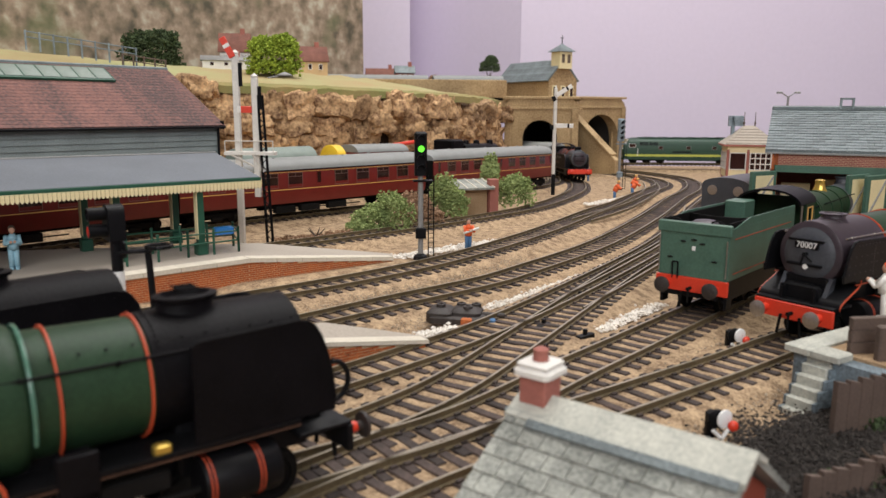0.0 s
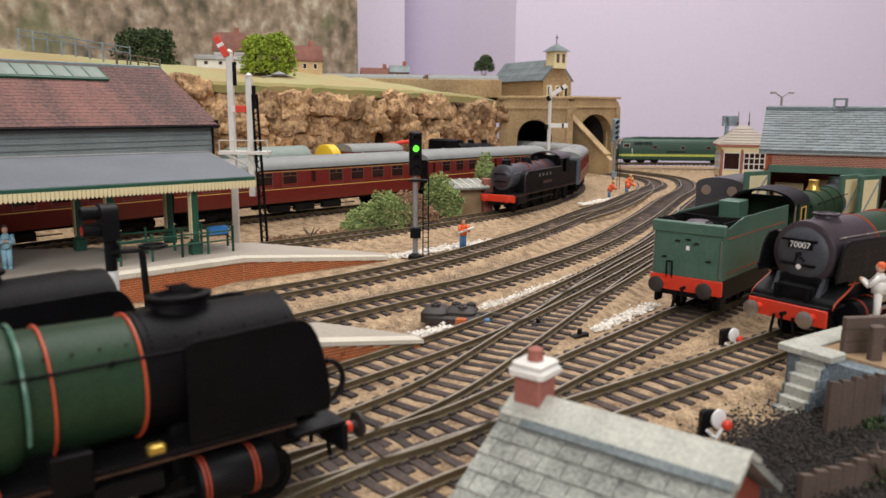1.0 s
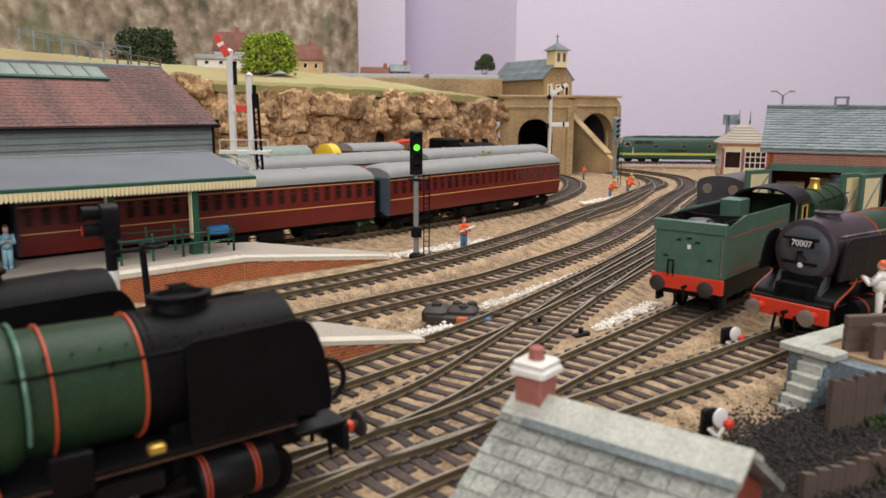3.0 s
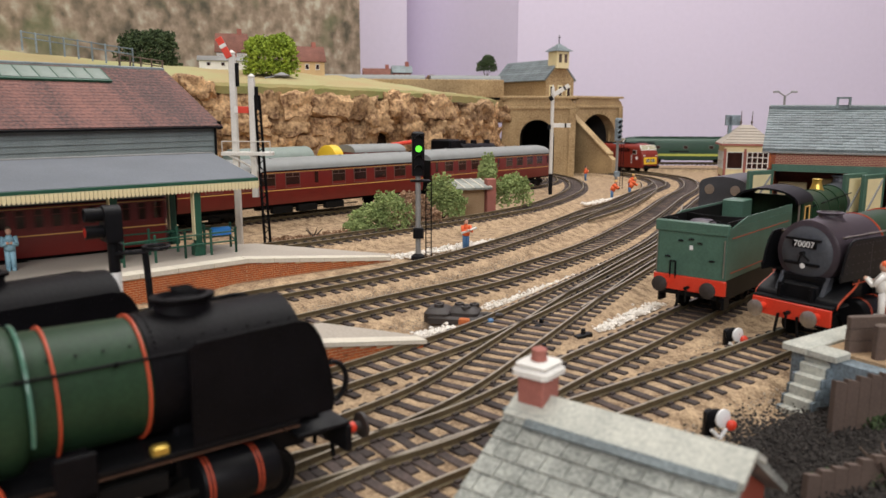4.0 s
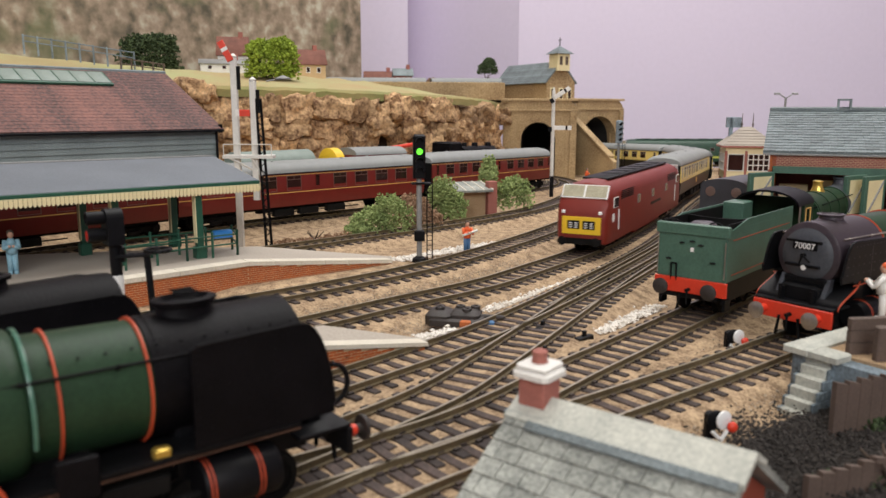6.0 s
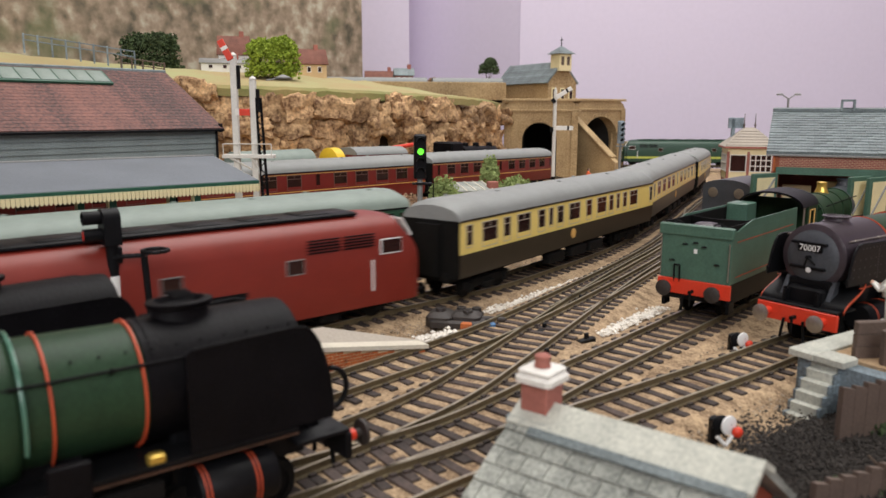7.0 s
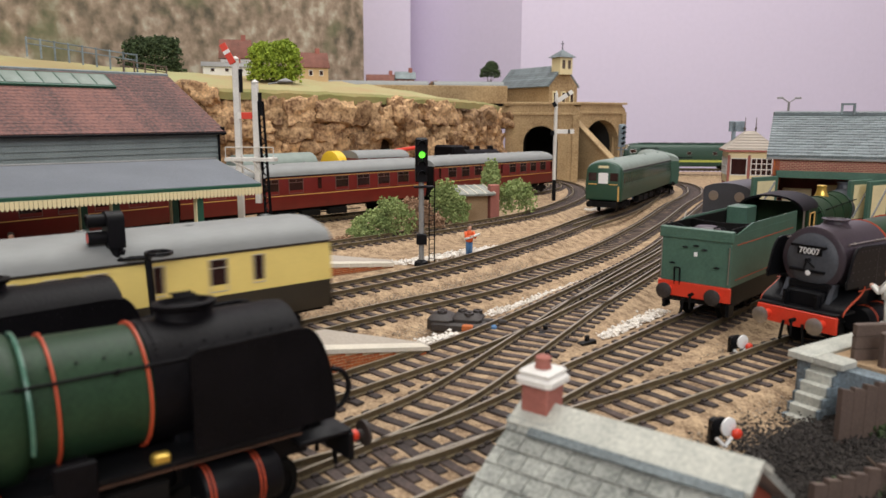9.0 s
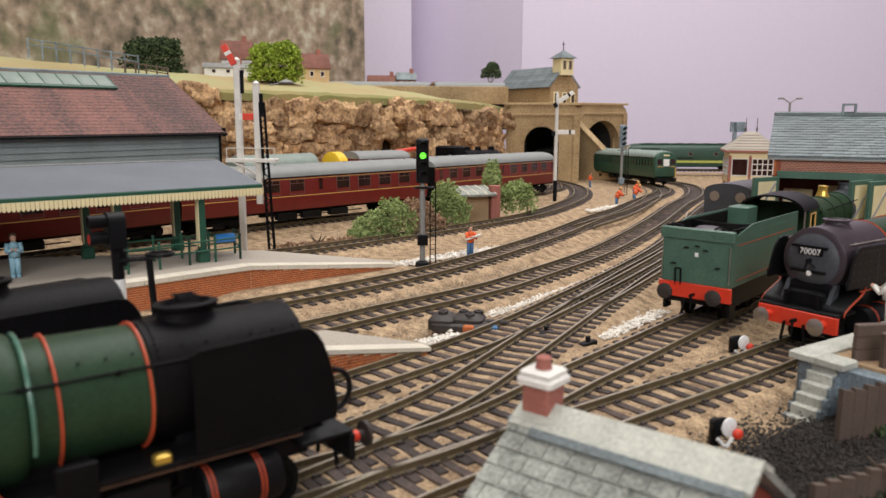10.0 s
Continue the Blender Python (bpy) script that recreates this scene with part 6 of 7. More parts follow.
def colour_light(label, x, y, z, h, lit, rz, aspects=4, head="black"):
    s = thing("colour_light_signal", label, "signal", "colour light signals", at(x, y, z, rz))
    bm = B()
    rod(bm, (0, 0, 3), (0, 0, h), 1.8, n=14)
    part("post", bm, "postg", s)
    bm = B()
    lathe(bm, [(0, 5), (2.5, 4.5), (4, 2.2)], (0, 0, 0), (0, 0, 1), 12)
    part("base", bm, "black", s)
    H = aspects * 6.4 + 3
    hb = box_part("head", head, s, -4, 4, -3.6, 2.8, h, h + H, 1.2)
    for i in range(aspects):
        zz = h + H - 4.6 - i * 6.4
        bm = B()
        lathe(bm, [(0, 2.1), (0.5, 2.1), (0.6, 0.2)], (0, -3.5, zz), (0, -1, 0), 16)
        part("lens", bm, "lampg" if i == lit else "black", hb)
        bm = B()
        n = 10
        rr = []
        for yy in (-3.5, -8.0):
            rr.append([bm.verts.new((2.8 * math.cos(math.pi * k / n), yy - (0 if yy > -5 else 0), zz + 2.8 * math.sin(math.pi * k / n))) for k in range(n + 1)] + [bm.verts.new((2.5 * math.cos(math.pi * (n - k) / n), yy, zz + 2.5 * math.sin(math.pi * (n - k) / n))) for k in range(n + 1)])
        skin(bm, rr, True)
        part("hood", bm, head, hb)
    box_part("platform_step", head, s, -5, 8, -3, 3, h - 4, h - 2.8, 0.3)
    box_part("relay_box", head, s, -3.4, 3.4, -3.6, 1, h * 0.26, h * 0.26 + 7, 0.6)
    bm = B()
    for q in (5.2, 8.8):
        rod(bm, (q, 0, 0), (q, 0, h), 0.4, n=5)
    for k in range(int(h / 3.2)):
        rod(bm, (5.2, 0, 1.5 + k * 3.2), (8.8, 0, 1.5 + k * 3.2), 0.28, n=4)
    part("ladder", bm, "black", s)
    return s


colour_light("four-aspect colour light signal showing green", -15, 505, -6, 56, 1, 8)
fs = colour_light("blue-grey colour light signal seen from behind", 226, 990, -8, 62, -1, 10, 4, "bluegrey")
# small signal before the platform, lights turned away
ls = thing("colour_light_signal", "small black two-aspect signal on a white-banded post", "signal", "colour light signals", at(-115, 266, 2, -52))
bm = B()
rod(bm, (0, 0, 0), (0, 0, 26), 2.0, n=12)
part("post", bm, "postg", ls)
bm = B()
rod(bm, (0, 0, 26), (0, 0, 34), 2.15, n=12)
part("post_band", bm, "plastic", ls)
bm = B()
rod(bm, (0, 0, 34), (0, 0, 45), 2.0, n=12)
part("post_top", bm, "black", ls)
bm = B()
prof = [(-4.2, 0), (4.2, 0), (4.2, 9.5)] + [(4.2 * math.cos(math.pi * i / 8), 9.5 + 3.2 * math.sin(math.pi * i / 8)) for i in range(1, 8)] + [(-4.2, 9.5)]
rr = [[bm.verts.new((x - 1.0, y, 45 + z)) for x, z in prof] for y in (-2.8, 2.8)]
skin(bm, rr, True)
hd = part("head", bm, "black", ls)
for i, z in enumerate((54.6, 48.6)):
    bm = B()
    lathe(bm, [(0, 2.3), (6.0, 2.4), (6.1, 2.0), (1, 1.9)], (-1.0, -2.7, z), (0, -1, 0), 16)
    h2 = part("hood", bm, "black", hd)
    if i:
        bm = B()
        lathe(bm, [(0, 1.8), (0.4, 1.8), (0.5, 0.2)], (-1.0, -8.4, z), (0, -1, 0), 14)
        part("lens", bm, "lampr", h2)
# service platform with its hoop and leg, beside the head
bm = B()
ux, uy = 0.62, 0.79
for k in (-1.4, 1.4):
    rod(bm, (-uy * k, ux * k, 40.6), (ux * 12 - uy * k, uy * 12 + ux * k, 41.4), 0.6, n=6)
for k in range(5):
    a = 2 + 2.4 * k
    rod(bm, (ux * a + uy * 1.4, uy * a - ux * 1.4, 41.2), (ux * a - uy * 1.4, uy * a + ux * 1.4, 41.2), 0.5, n=5)
rod(bm, (ux * 13, uy * 13, 0), (ux * 11, uy * 11, 41), 1.2, n=8)
for k in range(12):
    a, b = 2 * math.pi * k / 12, 2 * math.pi * (k + 1) / 12
    rod(bm, (ux * 15 + 4.4 * math.cos(a), uy * 15 + 4.4 * math.sin(a), 43), (ux * 15 + 4.4 * math.cos(b), uy * 15 + 4.4 * math.sin(b), 43), 0.7, n=6)
part("service_platform", bm, "black", ls)
bm = B()
soft_box(bm, -3.2, 1.5, -1.5, 3.2, 38.5, 44.5, 0.8)
part("junction_box", bm, "black", ls)


def ground_signal(x, y, z, rz):
    g = thing("ground_signal", "small ground disc signal with red and white faces", "signal", "ground signals", at(x, y, z, rz))
    bm = B()
    lathe(bm, [(0, 2.9), (0.8, 2.9), (1.0, 2.5)], (-0.6, 0, 6.4), (-0.25, -1, 0), 18)
    soft_box(bm, -3.2, 0.0, 0.2, 3.4, 0, 8.4, 0.8)
    part("case", bm, "black", g)
    bm = B()
    lathe(bm, [(0, 2.9), (0.6, 2.9), (0.8, 2.5)], (1.1, -0.9, 6.4), (0.3, -1, 0), 18)
    part("disc", bm, "plastic", g)
    bm = B()
    blob(bm, (3.6, -2.2, 4.4), 1.7, 1.2, 1.7, 10)
    part("red_lamp", bm, "red", g, "red painted lamp")
    bm = B()
    rod(bm, (-2.6, -1.6, 3.2), (0.2, -1.8, 0.3), 0.6, n=8)
    rod(bm, (0.2, -1.8, 0.3), (2.4, -1.6, 3.4), 0.6, n=8)
    part("weight_arm", bm, "plastic", g)
    return g


ground_signal(122, 308, -5, 10)
ground_signal(84, 220, -5, 10)

# ---- trackside ----
bush("bush", "spreading green bush beside the loop line", -47, 615, -7, ((-10, 0, 7, 19, 14, 17), (6, 4, 11, 19, 14, 24), (-18, -4, 3, 14, 12, 10)), "leafm", 1.3, 3600, 11)
bush("bush", "dry reddish brown bush", -26, 655, -7, ((0, 0, 10, 20, 14, 22), (12, 0, 6, 16, 12, 14)), "leafb", 1.5, 1800, 23)
bush("bush", "tall pale green bush by the hut", 0, 680, -7, ((0, 0, 16, 15, 12, 30), (8, 4, 12, 16, 12, 20)), "leafm", 1.5, 1800, 37)
bush("bush", "dark green bush behind the hut", 44, 752, -7, ((2, 6, 30, 11, 11, 27), (28, 6, 14, 19, 14, 25)), "leafm", 1.6, 2200, 51)
bush("grass_tuft", "low dry grass along the carriage road", -98, 585, -7, ((-10, -12, 0, 24, 10, 6), (20, 6, 0, 26, 12, 7)), "leafb", 1.1, 900, 61, "grass")
hutt = thing("lineside_hut", "brown lineside hut with pale sloping roof", "hut", m=at(13, 708, -7, 20))
box_part("wall", "bank", hutt, 0, 30, 0, 24, 0, 29, 0.4)
box_part("roof", "paleroof", hutt, -3, 34, -4, 28, 29, 31, 0.3, Matrix.Translation((0, 0, -1)) @ Matrix.Rotation(radians(10), 4, "X"))
bm = B()
for i in range(5):
    box_part("roof_seam", "coping", hutt, -3 + i * 9, -2 + i * 9, -4, 28, 31, 31.5, 0.0, Matrix.Translation((0, 0, -1)) @ Matrix.Rotation(radians(10), 4, "X"))
bm.free()
box_part("chimney", "chim", hutt, 31, 40, -4, 4, 0, 36, 0.4)
figure("model track worker in orange vest holding tools", at(18, 540, -6, -70), "hivis", "jeans", 1.2, 0.0, "bark", True)
figure("bending model track worker in orange vest", at(192, 858, -7, -20), "hivis", "jeans", 1.0, 0.45, "line")
figure("kneeling model track worker in orange vest", at(226, 915, -9, -10), "hivis", "jeans", 1.0, 0.6, "line")
figure("model track worker in orange vest by the post", at(240, 975, -10, 0), "hivis", "jeans", 1.0, 0.5, "line")
figure("model worker in orange vest by the tunnel", at(226, 1200, -16, 0), "hivis", "jeans")
figure("white overalled model figure beside the engine", at(172, 290.5, 13, 150), "white", "white", 1.6, 0.0, "hivis")


def gravel(name, label, a, b, w, n, size, seed, col="gravel", z=-5.5):
    rnd = random.Random(seed)
    a, b = Vector(a), Vector(b)
    d = (b - a).normalized()
    nrm = Vector((-d.y, d.x))
    bm = B()
    vs, fs = [], []
    for _ in range(n):
        p = a.lerp(b, rnd.random()) + nrm * rnd.gauss(0, w * 0.4)
        s = size * rnd.uniform(0.5, 1.3)
        k = len(vs)
        zz = z + abs(rnd.gauss(0, 0.9)) + fall(p.y)
        for v in ((s, 0, 0), (0, s, 0), (-s, 0, 0), (0, -s, 0), (0, 0, s * 0.8), (0, 0, -s * 0.8)):
            vs.append(((p.x + v[0] + rnd.uniform(-0.3, 0.3) * s) * MM, (p.y + v[1] + rnd.uniform(-0.3, 0.3) * s) * MM, (zz + v[2]) * MM))
        for f in ((0, 1, 4), (1, 2, 4), (2, 3, 4), (3, 0, 4), (1, 0, 5), (2, 1, 5), (3, 2, 5), (0, 3, 5)):
            fs.append([k + i for i in f])
    bm.free()
    me = bpy.data.meshes.new(name)
    me.from_pydata(vs, [], fs)
    me.materials.append(M[col])
    tagged(new(name, me), label, "gravel", kind="stuff")


gravel("white_chippings", "white stone chippings along the point rodding", (22, 372), (112, 486), 3, 900, 0.8, 1)
gravel("white_chippings", "white stone chippings beside the shed road", (70, 334), (112, 382), 4, 900, 0.8, 2)
gravel("white_chippings", "small heap of white stone chippings", (-9, 318), (6, 332), 5, 500, 0.9, 3, z=-4)
gravel("white_chippings", "white stone chippings round the signal base", (-45, 492), (40, 570), 7, 1200, 0.9, 4)
gravel("white_chippings", "white stone chippings by the far track", (150, 800), (215, 880), 5, 600, 1.1, 5)
M["grain"] = mat("loose_grains", (0.42, 0.34, 0.25), 0.95, var=0.5, scale=900)
for i, (a, b) in enumerate((((-100, 330), (60, 500)), ((-60, 300), (120, 480)), ((0, 220), (130, 330)), ((20, 200), (140, 300)), ((-60, 400), (60, 560)))):
    gravel("loose_ballast", "loose sandy ballast grains", a, b, 34, 2600, 0.45, 20 + i, "grain", -6.0)

# point machine lying beside the track
pm = thing("point_motor", "dark rusty point motor with round bosses", "point motor", m=at(8, 346, -4, -12))
bm = B()
soft_box(bm, -15, -3, -6.5, 8, 0, 6.2, 1.8)
soft_box(bm, -4, 10, -4.5, 9, 0, 6.6, 1.8)
soft_box(bm, -13, 12, -7.5, 6, 0, 3.4, 0.8)
rod(bm, (8, 2, 3), (20, 6, 2.2), 1.6, 1.2, 10)
part("casing", bm, "rust", pm)
for x, y in ((-9, 0.5), (0, 4.5), (4, -1), (7, 5)):
    bm = B()
    lathe(bm, [(0, 2.4), (1.8, 2.2), (1.9, 1.2), (0.9, 1.1)], (x, y, 5.8), (0, 0, 1), 16)
    part("boss", bm, "rust", pm)
box_part("connector", "jeans", pm, 13, 17, -2.5, 0.5, 0, 2.4, 0.6)
box_part("brick_stub", "brick", pm, 2, 7, -9, -6, 0, 3.5, 0.4)
for x, y, r in ((72, 392, 50), (62, 322, 40), (96, 430, 50), (42, 300, 50), (206, 690, 60), (46, 338, 55)):
    p = thing("point_lever", "small black point lever box", "point lever", "point levers", at(x, y, -5, r))
    box_part("box", "black", p, -5, 5, -1.6, 1.6, 0, 2.2, 0.4)
    box_part("lever", "black", p, -1, 1, -0.8, 0.8, 2, 4.6, 0.3)

# ---- engine shed and signal box ----
def engine_shed():
    g = thing("engine_shed", "brick engine shed with blue-grey slate roof and open green doors", "engine shed", m=at(240, 556, -4, -24))
    # front wall along +x, building behind along +y
    L, W, he, hr = 250.0, 232.0, 68.5, 97.0
    box_part("front_lintel", "mortar", g, -2, L, 0.3, 5, 56, he - 1, 0.0)
    bm = B()
    wall_bricks(g, -2, L, 57, he - 1, lambda a, b, c, d: quad_box(bm, a, b, 0, 0.6, c, d))
    part("brickwork", bm, "chim", g)["kind"] = "stuff"
    box_part("door_head", "tgreen", g, -1, L, -2.5, -0.2, 54, 59, 0.3)
    for x0, x1 in ((-4, 0), (60, 67), (130, 137)):
        box_part("pier", "chim", g, x0, x1, 0, 6, 0, 56)
    box_part("rear_wall", "chim", g, 0, L, W - 4, W, 0, he)
    for x in (-3, L - 3):
        bm = B()
        prism(bm, [(0, 0), (W, 0), (W, he), (W / 2, hr - 3), (0, he)], x, x + 4)
        part("gable_wall", bm, "brick", g)
    tilt = math.atan2(hr - he, W / 2)
    sl = math.hypot(W / 2, hr - he)
    m = Matrix.Translation((0, -1.5, he - 0.6)) @ Matrix.Rotation(tilt, 4, "X")
    r = box_part("roof", "slate", g, -8, L + 6, 0, sl + 6, 0, 1.4, 0.0, m)
    rnd = random.Random(4)
    cols, rows = 30, 17
    w, h = (L + 14) / cols, (sl + 6) / rows
    mes = []
    for k in range(3):
        mes.append(box_mesh("slate", w - 0.35, h + 1.4, 0.7, "slate"))
    count = 0
    for j in range(rows):
        for i in range(cols):
            x = -8 + i * w - (w / 2 if j % 2 else 0)
            if x < -8.1:
                x = -8
            if count < 300 and x < 130:
                ob = new("slate", rnd.choice(mes))
                ob.parent = r
                mm = m @ Matrix.Translation((x, j * h, 1.5 + rnd.uniform(0, 0.25))) @ Matrix.Rotation(radians(-4.0), 4, "X") @ Matrix.Rotation(radians(rnd.uniform(-1, 1)), 4, "Z")
                ob.matrix_basis = Matrix.Translation(mm.translation * MM) @ mm.to_3x3().to_4x4()
                count += 1
    box_part("roof_back", "slate", g, -8, L + 6, 0, sl + 4, 0, 1.4, 0.0, Matrix.Translation((0, W / 2 + 1, hr + 1.5)) @ Matrix.Rotation(-tilt, 4, "X"))
    box_part("ridge", "slate", g, -8, L + 6, W / 2 - 4, W / 2 + 4, hr + 1, hr + 4.5, 1.0)
    bm = B()
    for a, b, c, d in ((43, 44.5, 0, 9), (52, 53.5, 0, 9), (43, 53.5, 7.5, 9)):
        quad_box(bm, a, b, W / 2 - 5, W / 2 + 5, hr + 2 + c, hr + 2 + d)
    part("roof_vent", bm, "slate", g)
    box_part("eave_board", "postg", g, -8, L + 6, -2.6, -1.3, he - 1.6, he - 0.4, 0.2)
    for x, ang in ((0, -128), (59, -124), (70, -124), (129, -60)):
        mm = Matrix.Translation((x, -3.5, 0)) @ Matrix.Rotation(radians(ang), 4, "Z")
        d = box_part("door", "tgreen", g, 0, 25, -1.4, 1.4, 2, 55, 0.3, mm)
        for s in (-1, 1):
            for z0, z1 in ((29, 52), (5, 26)):
                box_part("door_panel", "stcream", d, 3.5, 21.5, min(s * 1.2, s * 1.65), max(s * 1.2, s * 1.65), z0, z1, 0.0, mm, "cream door panel")
            bm = B()
            rod(bm, mm @ Vector((21, s * 1.7, 30)), mm @ Vector((4, s * 1.7, 51)), 0.8, n=6)
            part("brace", bm, "postg", d)
    box_part("floor_slab", "coal", g, 0, L, 4, W, 0.2, 0.8)
    bm = B()
    soft_box(bm, 4, 24, 30, 34, 1, 44, 0.5)
    soft_box(bm, 34, 46, 34, 38, 1, 47, 0.5)
    part("workbench", bm, "stcream", g)
    return g


engine_shed()


def signal_box():
    g = thing("signal_box", "cream and brick signal box with white window frames and pale roof", "signal box", m=at(352, 958, -10, -12))
    W, D, he = 54.0, 46.0, 62.0
    box_part("base_wall", "chim", g, 0, W, 0, D, 0, 22, 0.3)
    box_part("lower_panel", "stcream", g, -0.5, W + 0.5, -0.5, D + 0.5, 22, 31, 0.3)
    box_part("interior", "bark", g, 1, W - 1, 1, D - 1, 31, 52)
    for x0, x1 in ((-0.8, 2.2), (W * 0.42, W * 0.42 + 3), (W - 2.2, W + 0.8)):
        box_part("corner_post", "chim", g, x0, x1, -0.8, 2, 22, 56, 0.2)
        box_part("corner_post", "chim", g, x0, x1, D - 2, D + 0.8, 22, 56, 0.2)
    for x0, x1, n in ((3, W * 0.42 - 1, 1), (W * 0.42 + 4, W - 3, 4)):
        f = box_part("window", "glass", g, x0, x1, -0.2, 0.6, 31.5, 52, label="dark window glazing")
        for i in range(n + 1):
            x = x0 + (x1 - x0) * i / n
            box_part("glazing_bar", "white", f, x - 0.5, x + 0.5, -1.4, -0.25, 31, 52)
        for z in (31, 38, 45, 51.4) if n > 1 else (31, 51.4):
            box_part("glazing_bar", "white", f, x0, x1, -1.5, -0.3, z, z + 1)
    f = box_part("window", "glass", g, -0.2, 0.6, 2, D - 2, 31.5, 52, label="dark window glazing")
    for i in range(6):
        y = 2 + (D - 4) * i / 5
        box_part("glazing_bar", "white", f, -1.4, -0.25, y - 0.5, y + 0.5, 31, 52)
    for z in (31, 41, 51.4):
        box_part("glazing_bar", "white", f, -1.5, -0.3, 2, D - 2, z, z + 1)
    box_part("upper_panel", "stcream", g, -0.6, W + 0.6, -0.6, D + 0.6, 52.4, 60, 0.3)
    box_part("eave", "chim", g, -5, W + 5, -5, D + 5, 60, 62.4, 0.4)
    bm = B()
    v = [bm.verts.new(c) for c in ((-5, -5, 62.4), (W + 5, -5, 62.4), (W + 5, D + 5, 62.4), (-5, D + 5, 62.4), (W * 0.38, D * 0.5, 85), (W * 0.62, D * 0.5, 85))]
    for f in ((0, 1, 5, 4), (1, 2, 5), (2, 3, 4, 5), (3, 0, 4), (3, 2, 1, 0)):
        bm.faces.new([v[k] for k in f])
    r = part("roof", bm, "pave", g)
    for k in range(6):
        z = 64 + k * 3.3
        q = (z - 62.4) / 22.6
        bm = B()
        quad_box(bm, -5 + q * (W * 0.38 + 5), W + 5 - q * (W * 0.38 + 5), -5 + q * (D / 2 + 5) - 0.8, -5 + q * (D / 2 + 5) + 0.8, z - 0.4, z + 0.5)
        part("roof_course", bm, "pave", r)
    for x in (W * 0.38, W * 0.62):
        bm = B()
        rod(bm, (x, D * 0.5, 84), (x, D * 0.5, 102), 0.8, 0.3, 8)
        blob(bm, (x, D * 0.5, 88), 1.4, 1.4, 1.6, 6)
        part("finial", bm, "bark", r)
    bm = B()
    soft_box(bm, W * 0.12, W * 0.2, D * 0.6, D * 0.75, 62, 96, 0.4)
    soft_box(bm, W * 0.05, W * 0.38, D * 0.6, D * 0.75, 84, 97, 0.4)
    part("chimney_cowl", bm, "bluegrey", r)
    return g


signal_box()
# little dark engine beyond the tender
tk = thing("shunting_engine", "black shunting engine cab end with round windows", "locomotive", m=at(238, 645, -4, -42))
bm = B()
prism(bm, [(-20, 8), (20, 8), (20, 36)] + [(20 * math.cos(math.pi * i / 10), 36 + 6 * math.sin(math.pi * i / 10)) for i in range(1, 10)] + [(-20, 36)], -2, 60)
o = part("cab", bm, "purple", tk)
o.matrix_basis = pose(0, 0, 0, 0, 0, 90)
for x in (-11, 11):
    bm = B()
    lathe(bm, [(0, 4.2), (0.7, 4.2), (0.8, 3.2)], (x, -2, 31), (0, -1, 0), 18)
    part("round_window", bm, "steel", tk)
box_part("underframe", "under", tk, -17, 17, 0, 56, 1, 9)

# yard lamp behind the shed
yl = thing("yard_lamp", "grey twin-armed yard lamp", "lamp post", m=at(398, 905, -8, 0))
bm = B()
rod(bm, (0, 0, 0), (0, 0, 118), 2.0, 1.2, 10)
part("post", bm, "postg", yl)
for s in (-1, 1):
    bm = B()
    rod(bm, (0, 0, 117), (s * 8, 0, 122), 0.7, n=6)
    soft_box(bm, min(s * 7, s * 13.5), max(s * 7, s * 13.5), -2.5, 2.5, 121, 123.4, 0.8)
    part("lamp_arm", bm, "postg", yl)

